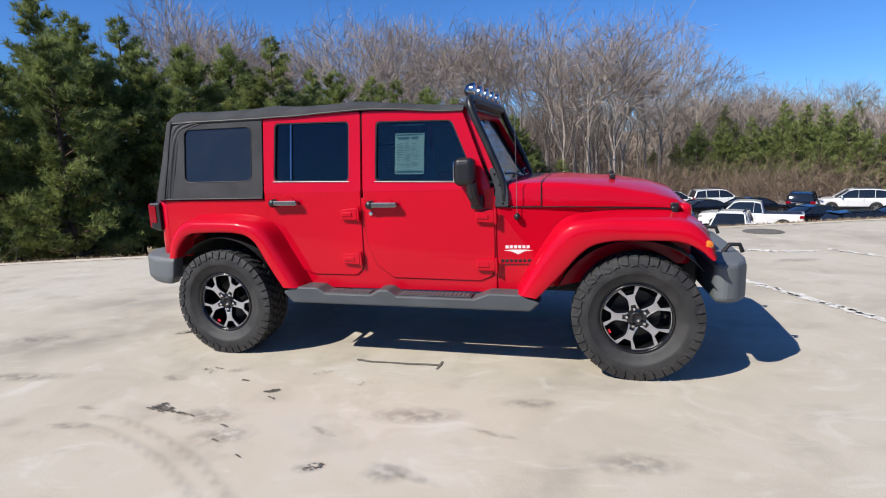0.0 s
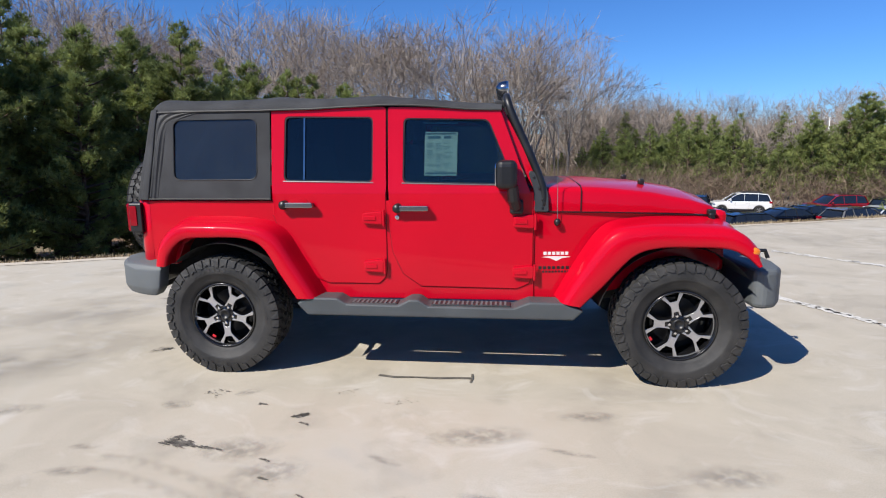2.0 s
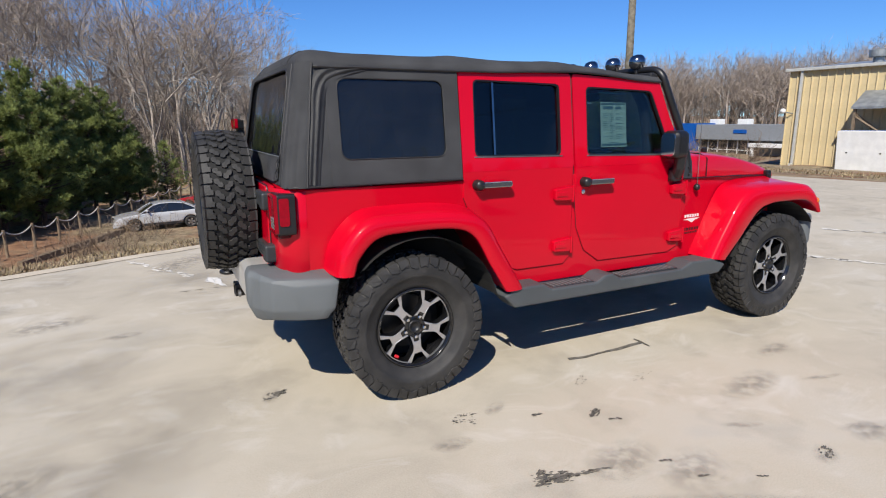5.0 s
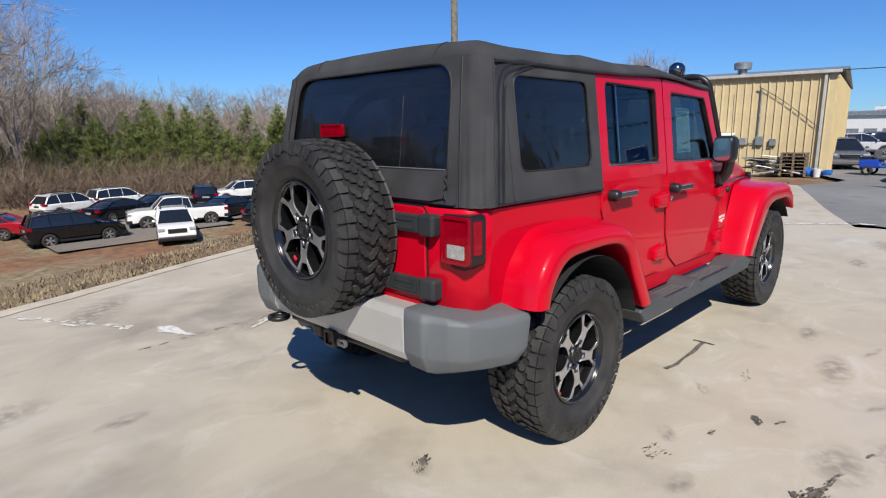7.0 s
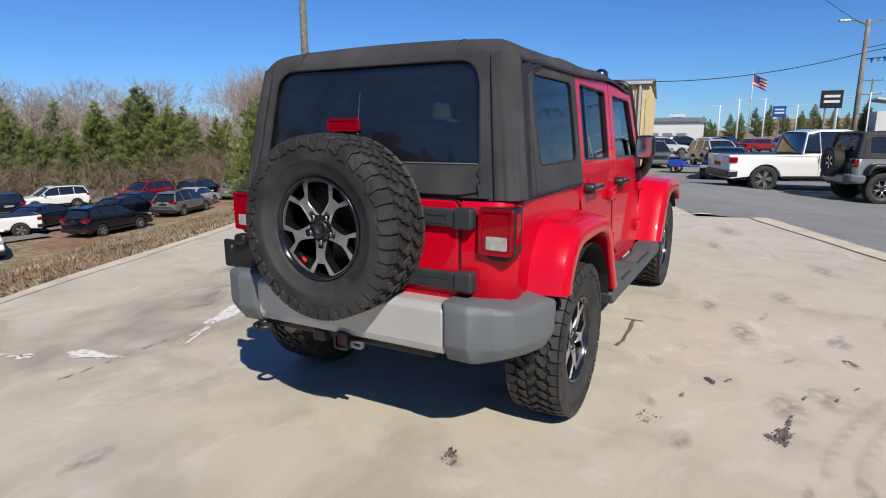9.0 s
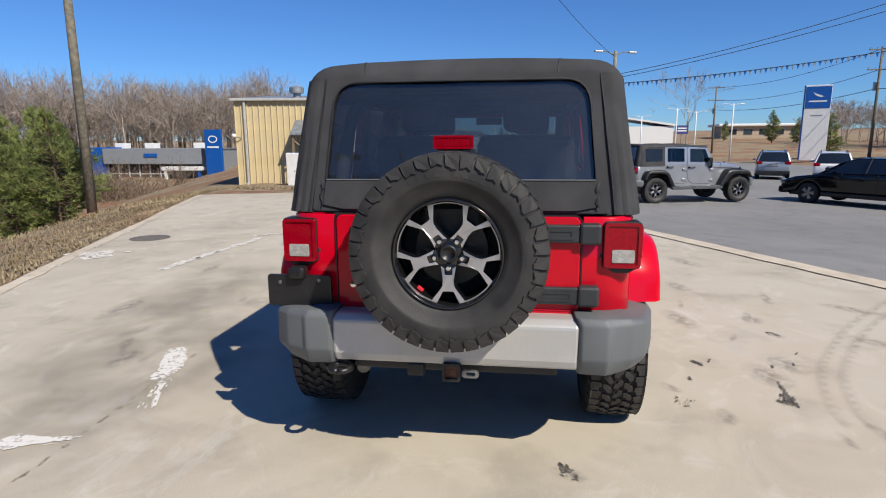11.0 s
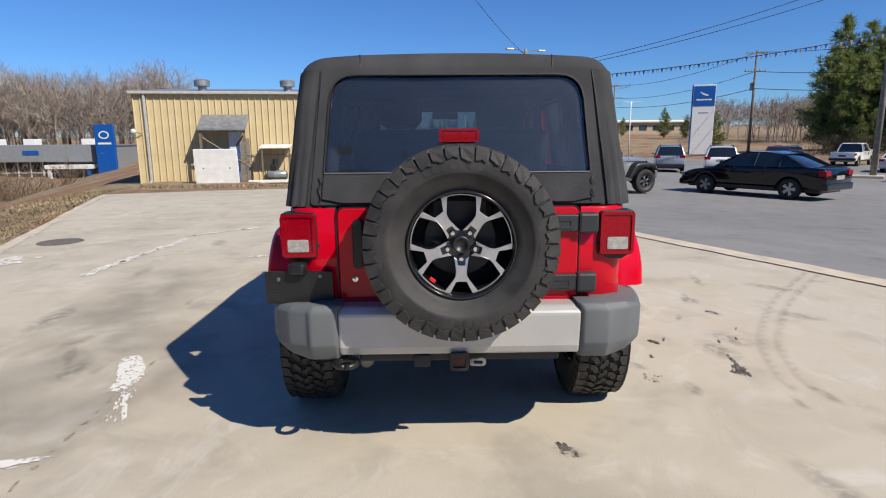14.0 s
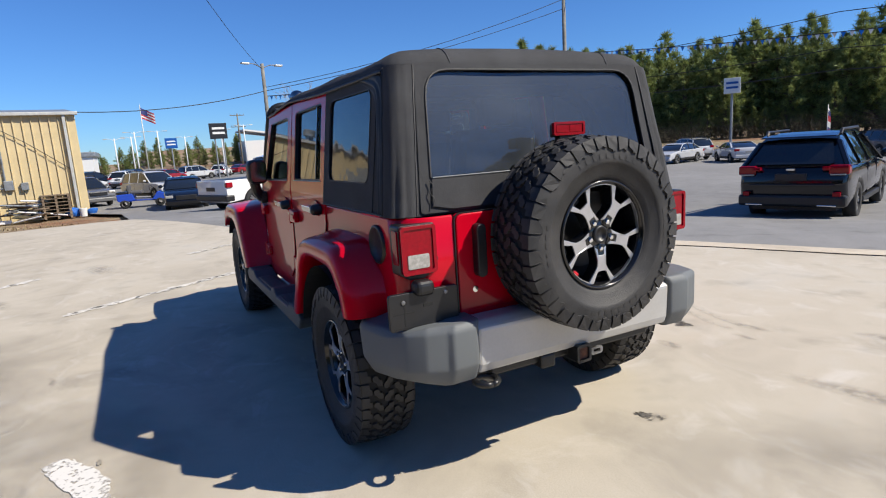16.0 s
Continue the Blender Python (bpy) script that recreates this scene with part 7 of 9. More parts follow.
def vehicle(kind, colour, label, category="car", detail=True):
    k = KINDS[kind]
    w, r = k["w"], k["r"]
    car = thing("parked_" + kind, pose(0, 0, 0), label, category)
    # lower body with wheel arches cut out of its side line
    line = list(k["low"])
    base = 0.28 if kind != "pickup" else 0.42
    under_side = [(line[-1][0] - 0.05, base)]
    for ax in sorted(k["axles"], reverse=True):
        ra = r + 0.07
        for i in range(9):
            a = radians(12 + 156 * i / 8)
            under_side.append((ax + ra * math.cos(a), max(base, r - 0.03 + ra * math.sin(a))))
    under_side.append((line[0][0] + 0.05, base))
    poly = line + under_side

    def side(y, shrink, x, z):
        f = 1 - 0.05 * max(0.0, (abs(x) - 1.7)) * (1 if y else 0)
        return (x * (1 - shrink), y * f - math.copysign(0.05 * max(0.0, z - 0.8) + 0.03 * max(0.0, 0.45 - z), y), z)
    bm = bmesh.new()
    rings = []
    for y, shrink in ((-w, 0.012), (-w * 0.9, 0.0), (w * 0.9, 0.0), (w, 0.012)):
        rings.append([bm.verts.new(side(y, shrink, x, z if abs(y) == w or z > base else z)) for x, z in poly])
    n = len(poly)
    for u, v in zip(rings, rings[1:]):
        for i in range(n):
            j = (i + 1) % n
            bm.faces.new((u[i], u[j], v[j], v[i]))
    bm.faces.new(rings[0][::-1])
    bm.faces.new(rings[-1])
    bmesh.ops.recalc_face_normals(bm, faces=bm.faces)
    bevelled(bm, k.get("soft", 0.07), 3, 35)
    part("body", crisp(bm), BODY, car, smooth=True)
    # cabin: dark glazing under a painted roof with pillars
    cab = k["cabin"]
    zlow, ztop = cab[0][1], max(z for _, z in cab)

    def lean(z):
        return (w - 0.055) - k.get("tumble", 0.20) * (z - zlow) / (ztop - zlow)
    bm = bmesh.new()
    lo = [bm.verts.new((x, -lean(z), z)) for x, z in cab]
    hi = [bm.verts.new((x, lean(z), z)) for x, z in cab]
    m = len(cab)
    for i in range(m):
        j = (i + 1) % m
        bm.faces.new((lo[i], lo[j], hi[j], hi[i]))
    bm.faces.new(lo[::-1])
    bm.faces.new(hi)
    bmesh.ops.recalc_face_normals(bm, faces=bm.faces)
    part("glazing", crisp(bevelled(bm, 0.05, 3, 20)), CAR_GLASS, car, smooth=True)
    roof = [p for p in cab if p[1] > zlow + 0.62 * (ztop - zlow)]
    bm = bmesh.new()
    rows = []
    for x, z in roof:
        y = lean(z) + 0.012
        rows.append([(x, -y, z - 0.045), (x, -y + 0.02, z + 0.012), (x, -y * 0.5, z + 0.028), (x, y * 0.5, z + 0.028), (x, y - 0.02, z + 0.012), (x, y, z - 0.045)])
    part("roof", loft(rows), BODY, car, smooth=False)
    for s in (-1, 1):
        posts = [(cab[0], roof[0], 0.055), (cab[-1], roof[-1], 0.04)]
        mid = [(-0.25, 0.045)] + ([(-1.25, 0.06)] if kind in ("suv", "wagon") else []) + ([] if kind != "sedan" else [(-1.05, 0.05)])
        for (x0, z0), (x1, z1), t in posts:
            part("pillar", tube([(x0, s * (lean(z0) + 0.004), z0), (x1, s * (lean(z1) + 0.004), z1)], t, 5, flat=0.5), BODY, car)
        for x, t in mid:
            zt = ztop - 0.03
            part("pillar", tube([(x, s * (lean(zlow) + 0.002), zlow), (x - 0.03, s * (lean(zt) + 0.004), zt)], t * 0.6, 5, flat=0.5), BODY if kind != "sedan" else GRILLE, car)
        part("side_mirror", ball((0.78 if kind != "pickup" else 1.05, s * (w + 0.10), zlow + 0.10), 0.10, scale=(0.7, 1.0, 0.75)), BODY, car)
        tz = k["tail_z"]
        xb = min(x for x, _ in line)
        part("tail_lamp", box(xb + 0.02, xb + 0.26, min(s * (w - 0.33), s * (w - 0.015)), max(s * (w - 0.33), s * (w - 0.015)), tz - 0.09, tz + 0.08, 0.03), RED_LENS, car)
        xf = max(x for x, _ in line)
        hz = k["head_z"]
        part("headlamp", box(xf - 0.28, xf - 0.02, min(s * (w - 0.36), s * (w - 0.04)), max(s * (w - 0.36), s * (w - 0.04)), hz - 0.06, hz + 0.07, 0.03), CLEAR_LENS, car)
        for hx in (-0.45, 0.55) if kind != "pickup" else (-0.15, 0.9):
            part("door_handle", box(hx - 0.09, hx + 0.09, min(s * (w - 0.02), s * (w + 0.012)), max(s * (w - 0.02), s * (w + 0.012)), zlow - 0.13, zlow - 0.10, 0.01), BODY, car)
            part("door_line", box(hx - 0.16, hx - 0.152, min(s * (w - 0.03), s * (w + 0.001)), max(s * (w - 0.03), s * (w + 0.001)), 0.42, zlow - 0.02), GRILLE, car)
        part("sill", box(k["axles"][0] + r + 0.1, k["axles"][1] - r - 0.1, min(s * (w - 0.1), s * (w + 0.004)), max(s * (w - 0.1), s * (w + 0.004)), base - 0.01, base + 0.10, 0.02), GRILLE, car)
    xb, xf = min(x for x, _ in line), max(x for x, _ in line)
    part("rear_bumper", box(xb - 0.03, xb + 0.30, -w + 0.03, w - 0.03, base + 0.04, base + 0.26, 0.05), GRILLE if kind in ("suv", "wagon", "pickup") else BODY, car)
    part("front_bumper", box(xf - 0.3, xf + 0.03, -w + 0.03, w - 0.03, base, base + 0.22, 0.05), GRILLE if kind in ("suv", "pickup") else BODY, car)
    part("front_grille", box(xf - 0.1, xf + 0.012, -0.45, 0.45, k["head_z"] - 0.16, k["head_z"] + 0.05, 0.02), GRILLE, car)
    part("plate", box(xb - 0.005, xb + 0.05, -0.26, 0.26, k["tail_z"] - 0.20, k["tail_z"] - 0.07, 0.01), CLEAR_LENS if kind not in ("pickup", "wagon") else GRILLE, car)
    if kind == "wagon":
        part("tail_pane", prism(softened([(-0.66, 1.10), (0.66, 1.10), (0.56, 1.50), (-0.56, 1.50)], 0.06, 4), lambda y, z, d: (-2.335 + (z - 1.06) * 0.80 - 0.006 + d, y, z), 0.012), CAR_GLASS, car)
        part("roof_spoiler", prism([(-2.06, 1.575), (-1.85, 1.57), (-1.75, 1.64), (-2.02, 1.60)], lambda x, z, d: (x, -0.62 + d, z), 1.24, 0.01), BODY, car)
        part("gate_step", box(xb - 0.055, xb + 0.1, -0.70, 0.70, 0.70, 0.745, 0.012), BODY, car)
        part("gate_badge", box(xb - 0.02, xb + 0.05, -0.07, 0.07, 0.99, 1.03, 0.01), CHROME, car)
        for s in (-1, 1):
            part("inner_lamp", box(xb - 0.012, xb + 0.08, min(s * 0.50, s * 0.62), max(s * 0.50, s * 0.62), 0.985, 1.055, 0.015), RED_LENS, car)
            part("lamp_strip", box(xb - 0.004, xb + 0.1, min(s * 0.62, s * 0.86), max(s * 0.62, s * 0.86), 0.90, 0.925, 0.008), CLEAR_LENS, car)
            part("reflector", box(xb - 0.045, xb + 0.05, min(s * 0.68, s * 0.80), max(s * 0.68, s * 0.80), 0.52, 0.60, 0.01), RED_LENS, car)
            part("exhaust_trim", box(xb - 0.04, xb + 0.1, min(s * 0.45, s * 0.75), max(s * 0.45, s * 0.75), 0.335, 0.365, 0.01), CHROME, car)
    if kind in ("suv", "wagon"):
        for s in (-1, 1):
            part("roof_rail", tube([(-1.7, s * 0.62, ztop - 0.04), (-1.6, s * 0.62, ztop + 0.05), (-0.1, s * 0.62, ztop + 0.06), (0.05, s * 0.62, ztop)], 0.028, 6), GRILLE, car)
    if kind == "pickup":
        part("load_bed", box(-2.80, -0.85, -0.80, 0.80, 0.75, 1.152, 0.0), GRILLE, car)
    # closed underside and wheels
    part("floor_pan", box(xb + 0.25, xf - 0.25, -w + 0.22, w - 0.22, base - 0.05, 0.62), GRILLE, car)
    tw = None
    for ax in k["axles"]:
        for s in (-1, 1):
            m = pose(ax, s * (w - 0.115), r, 0, 0, 90 * s)
            if tw is None:
                tw = part("wheel", spun([(0.10, r * 0.64), (0.11, r * 0.70), (0.118, r * 0.84), (0.095, r * 0.98), (0.0, r), (-0.095, r * 0.98), (-0.11, r * 0.7)], 28), TYRE, car, smooth=True)
                tw.matrix_basis = m
                part("rim", spun([(0.098, r * 0.67), (0.085, r * 0.62), (0.05, r * 0.58), (0.05, 0.0)], 24), GRILLE, tw)
                bm = bmesh.new()
                for i in range(10):
                    a = 2 * math.pi * (i // 2) / 5 + (0.16 if i % 2 else -0.16)
                    b = box(0.055, 0.082, 0.0, r * 0.63, -0.022, 0.022)
                    joined(bm, moved(b, Matrix.Rotation(a, 4, "X")))
                part("spoke_star", bm, ALLOY, tw)
            else:
                wheel_copy(tw, car, m)
    return dress(car, colour)


def dress(car, colour):
    for o in car.children_recursive:
        o.color = (*colour, 1)
    return car


WHITE, BLACKC, NAVY, SILVERC, GREYC, DRED, BLUE = (0.75, 0.75, 0.74), (0.004, 0.004, 0.005), (0.003, 0.004, 0.009), (0.45, 0.46, 0.48), (0.12, 0.12, 0.125), (0.22, 0.01, 0.015), (0.03, 0.08, 0.30)
first_of = {}


def parked(kind, colour, x, y, heading, label, group, scale=1.0, lift=0.0):
    """heading: degrees from +x, anticlockwise, in which the car points."""
    m = Matrix.Translation((x, y, lie(x, y) + lift)) @ Matrix.Rotation(radians(heading), 4, "Z")
    if kind not in first_of:
        car = vehicle(kind, colour, label)
        car.matrix_world = m
        first_of[kind] = car
    else:
        car = dress(copy_thing(first_of[kind], m), colour)
    car.scale = (scale, scale, scale)
    return tagged(car, label, "car", group)


def between(kind, colour, rear, front, label, group, away=1):
    """Places a car by where its two wheels on one side touch; away: 1 if the body lies to the left of rear-to-front."""
    k = KINDS[kind]
    d = Vector((front[0] - rear[0], front[1] - rear[1])).normalized()
    n = Vector((-d.y, d.x)) * away
    c = Vector(((front[0] + rear[0]) / 2, (front[1] + rear[1]) / 2)) - d * (sum(k["axles"]) / 2) + n * (k["w"] - 0.1)
    return parked(kind, colour, c.x, c.y, math.degrees(math.atan2(d.y, d.x)), label, group)


LOT, LOWER = "cars on the asphalt lot", "cars on the lower lot"
# asphalt lot
between("sedan", BLACKC, (14.65, -11.0), (16.85, -9.6), "glossy black sedan on the asphalt", LOT, -1)
parked("wagon", NAVY, 4.55, -11.35, -72, "dark navy estate car with roof rails on the asphalt", LOT)
between("pickup", WHITE, (17.5, -1.70), (19.0, -5.1), "white pickup truck with black wheels on the asphalt", LOT, 1)
parked("suv", (0.22, 0.26, 0.32), 36.5, -16.2, -20, "blue-grey crossover on the asphalt", LOT)
parked("suv", WHITE, 33.5, -18.3, -25, "white crossover on the asphalt", LOT)
parked("suv", DRED, 25.0, -25.8, -57, "dark red crossover on the asphalt", LOT)
parked("sedan", SILVERC, 36.5, -32.6, -48, "silver sedan on the asphalt", LOT)
parked("pickup", WHITE, 46.0, -36.0, -50, "white pickup truck by the pine wood", LOT)
parked("sedan", BLACKC, 42.0, -38.8, -20, "black sedan by the pine wood", LOT)
parked("suv", BLACKC, 44.5, -29.0, -15, "black crossover at the lot's end", LOT)
parked("sedan", NAVY, 38.5, -26.0, 150, "dark blue sedan on the asphalt", LOT)
parked("suv", (0.10, 0.012, 0.02), 41.5, -26.8, 150, "maroon crossover on the asphalt", LOT)
parked("coupe", SILVERC, 24.2, -36.2, -35, "silver coupe with a dark roof on the asphalt", LOT)
parked("suv", SILVERC, 30.5, -38.8, -20, "silver crossover by the pine wood", LOT)
parked("sedan", SILVERC, 28.0, -34.6, 100, "pale silver sedan on the asphalt", LOT)
parked("suv", WHITE, 22.5, -41.0, -30, "white crossover by the pine wood", LOT)
parked("wagon", GREYC, 18.0, -42.0, -30, "grey estate car by the pine wood", LOT)
parked("wagon", NAVY, 13.0, -40.0, -60, "dark blue estate car by the pine wood", LOT)
parked("sedan", BLACKC, 27.9, -0.2, 178, "black sedan beside the blue cart", LOT)
parked("suv", SILVERC, 38.5, 0.9, -150, "silver crossover behind the blue cart", LOT)
parked("wagon", GREYC, 37.0, 4.6, -160, "dark grey estate car by the yellow building", LOT)
parked("pickup", GREYC, 28.5, -4.4, -70, "grey pickup truck beside the white one", LOT)
for i in range(11):
    col = (WHITE, GREYC, SILVERC, BLACKC, DRED, NAVY)[(i * 5 + 2) % 6]
    parked(("suv", "sedan", "wagon")[i % 3], col, 55 + 3.6 * i, 6.5 - 1.9 * i + (i % 2) * 5, -60 + 20 * (i % 3), {WHITE: "white", GREYC: "grey", SILVERC: "silver", BLACKC: "black", DRED: "dark red", NAVY: "dark blue"}[col] + " car in the far sales lot", LOT)
# lower lot
parked("suv", WHITE, 9.6, 30.0, -108, "white crossover parked nose out on the lower lot", LOWER)
parked("pickup", WHITE, 11.6, 34.8, 165, "white pickup truck with a white bed cover on the lower lot", LOWER)
parked("suv", BLACKC, 5.6, 33.2, 0, "black crossover on the lower lot", LOWER)
parked("wagon", NAVY, 16.6, 31.0, 15, "dark navy estate car at the foot of the bank", LOWER)
parked("sedan", NAVY, 15.8, 36.0, 20, "dark blue sedan on the lower lot", LOWER)
parked("suv", BLACKC, 17.2, 43.8, 70, "black crossover on the lower lot", LOWER)
parked("suv", WHITE, 20.8, 45.0, 170, "white crossover on the lower lot", LOWER)
parked("suv", WHITE, 12.0, 46.8, 10, "white crossover at the lot's back row", LOWER)
parked("wagon", WHITE, 8.4, 46.0, 20, "white estate car at the lot's back row", LOWER)
parked("suv", DRED, 27.0, 43.0, 190, "dark red crossover on the lower lot", LOWER)
parked("sedan", BLACKC, 10.2, 40.6, 20, "black sedan on the lower lot", LOWER)
parked("sedan", NAVY, 20.6, 35.6, 15, "dark blue sedan on the lower lot", LOWER)
parked("sedan", BLACKC, 23.0, 37.6, 20, "black sedan by the bank", LOWER)
parked("wagon", GREYC, 24.0, 34.2, 20, "grey estate car by the bank", LOWER)
parked("sedan", SILVERC, 27.2, 37.0, 25, "silver sedan by the bank", LOWER)
parked("suv", NAVY, 30.2, 40.0, 20, "dark blue crossover by the bank", LOWER)
parked("sedan", GREYC, 33.0, 38.6, 25, "grey sedan by the bank", LOWER)
parked("suv", WHITE, 37.0, 41.0, 25, "white crossover at the lot's end", LOWER)
parked("sedan", BLACKC, 13.6, 42.0, 20, "black sedan in the middle row", LOWER)
parked("sedan", SILVERC, -1.2, 32.0, 186, "silver sedan parked by the rope fence", LOWER)
parked("sedan", (0.30, 0.01, 0.02), 2.2, 38.2, 150, "red sedan behind the silver one", LOWER)
for x, y, h, c in ((42.5, 80, 170, BLACKC), (47.5, 78, 190, GREYC), (51, 76, 180, SILVERC)):
    parked("suv", c, x, y, h, "dark vehicle on the back lot beyond the brush", LOWER, lift=2.3)


# the silver off-road car: the same make as the red one
def silver_twin():
    m = Matrix.Translation((16.21, -4.11, lie(16.21, -4.11))) @ Matrix.Rotation(radians(-70.0), 4, "Z")
    twin = copy_thing(car_main, m)
    for o in list(twin.children_recursive):
        base = o.name.split(".")[0]
        if base in ("lamp_bar", "round_lamp", "lamp_rim", "lamp_lens", "lamp_foot", "bolt", "bar_bracket", "bar_visor", "aerial", "aerial_base", "letter_bar", "emblem", "window_sheet", "print_bar", "window_strip"):
            bpy.data.objects.remove(o)
            continue
        if o.type == "MESH" and o.data.materials[0] == RED:
            o.material_slots[0].link = "OBJECT"
            o.material_slots[0].material = BLACK if base in ("front_flare", "rear_flare") else SILVER_PAINT
        if "label" in o and "red" in o["label"]:
            o["label"] = o["label"].replace("red ", "silver ")
    return tagged(twin, "silver four-door off-road car with a black top and flares", "car", LOT)


silver_twin()


def golf_cart():
    cart = thing("golf_cart", Matrix.Translation((31.6, 1.6, lie(31.6, 1.6))) @ Matrix.Rotation(radians(-95), 4, "Z"), "blue golf cart with tan seats parked by the asphalt", "golf cart")
    b = part("body", prism(softened([(-1.15, 0.35), (-1.2, 0.72), (-0.45, 0.75), (-0.35, 0.42), (0.45, 0.38), (0.75, 0.80), (1.15, 0.62), (1.2, 0.35)], 0.06, 3), lambda x, z, d: (x, -0.58 + d, z), 1.16, 0.03), BODY, cart)
    dress(cart, (0.02, 0.07, 0.45))
    part("seat", box(-0.55, 0.0, -0.5, 0.5, 0.72, 0.86, 0.04), CABIN_GREY, cart)
    part("backrest", box(-0.66, -0.55, -0.5, 0.5, 0.80, 1.18, 0.03), CABIN_GREY, cart)
    part("cargo_bed", box(-1.2, -0.7, -0.5, 0.5, 0.72, 0.85, 0.02), GRILLE, cart)
    part("steering_wheel", tube([(0.42 + 0.05 * math.cos(a), -0.25 + 0.16 * math.cos(a), 0.98 + 0.14 * math.sin(a)) for a in [0.5 * i for i in range(13)]], 0.018, 6), GRILLE, cart)
    for x in (-0.85, 0.80):
        for s in (-1, 1):
            t = part("wheel", spun([(0.08, 0.12), (0.09, 0.2), (0.06, 0.225), (-0.06, 0.225), (-0.09, 0.15)], 20), TYRE, cart, smooth=True)
            t.matrix_basis = pose(x, s * 0.5, 0.225, 0, 0, 90 * s)


golf_cart()


# ---- buildings ----
YELLOW = paint("yellow_steel_sheet", (0.57, 0.465, 0.265), 0.5, var=0.07, scale=1.2, bscale=12, spec=0.3)
PALE_TRIM = paint("pale_metal_trim", (0.50, 0.50, 0.46), 0.45, 0.2, var=0.1)
GALV = paint("galvanised_sheet", (0.30, 0.32, 0.33), 0.45, 0.5, var=0.2, scale=4)
TIMBER = paint("weathered_timber", (0.20, 0.15, 0.10), 0.9, var=0.3, scale=8, bump=0.4)
POLE_WOOD = paint("treated_pole_wood", (0.165, 0.148, 0.112), 0.9, var=0.3, scale=5, bump=0.5, bscale=40)
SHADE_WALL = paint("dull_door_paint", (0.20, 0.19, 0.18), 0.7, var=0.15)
DEALER_BLUE = paint("blue_cladding", (0.008, 0.082, 0.34), 0.35, var=0.08)
DEALER_GREY = paint("grey_cladding", (0.22, 0.235, 0.25), 0.45, var=0.08)
WALL_WHITE = paint("white_wall", (0.68, 0.68, 0.66), 0.6, var=0.06)
TARP = paint("blue_tarpaulin", (0.02, 0.12, 0.45), 0.5, var=0.2)
GREY_POLE = paint("weathered_grey_pole", (0.20, 0.19, 0.165), 0.85, var=0.25, scale=5, bump=0.4, bscale=40)
WIRE = paint("black_cable", (0.02, 0.02, 0.02), 0.6, var=0.1)
PENNANT_BLUE = paint("blue_pennant", (0.03, 0.20, 0.55), 0.5, var=0.1)
PENNANT_SILVER = paint("silver_pennant", (0.55, 0.56, 0.58), 0.35, 0.5, var=0.1)
FLAG_RED = paint("flag_red", (0.45, 0.03, 0.05), 0.7, var=0.1)
FLAG_BLUE = paint("flag_blue", (0.03, 0.04, 0.16), 0.7, var=0.1)
SHOP_GLASS = paint("shop_glass", (0.02, 0.025, 0.03), 0.08, 0.0, 1.0, var=0.1)
ROPE = paint("pale_rope", (0.55, 0.52, 0.46), 0.9, var=0.15)


YARD_SIZE = Matrix.Translation((-3.2, 0.2, 1.48)) @ Matrix.Scale(1.17, 4) @ Matrix.Translation((3.2, -0.2, -1.48))


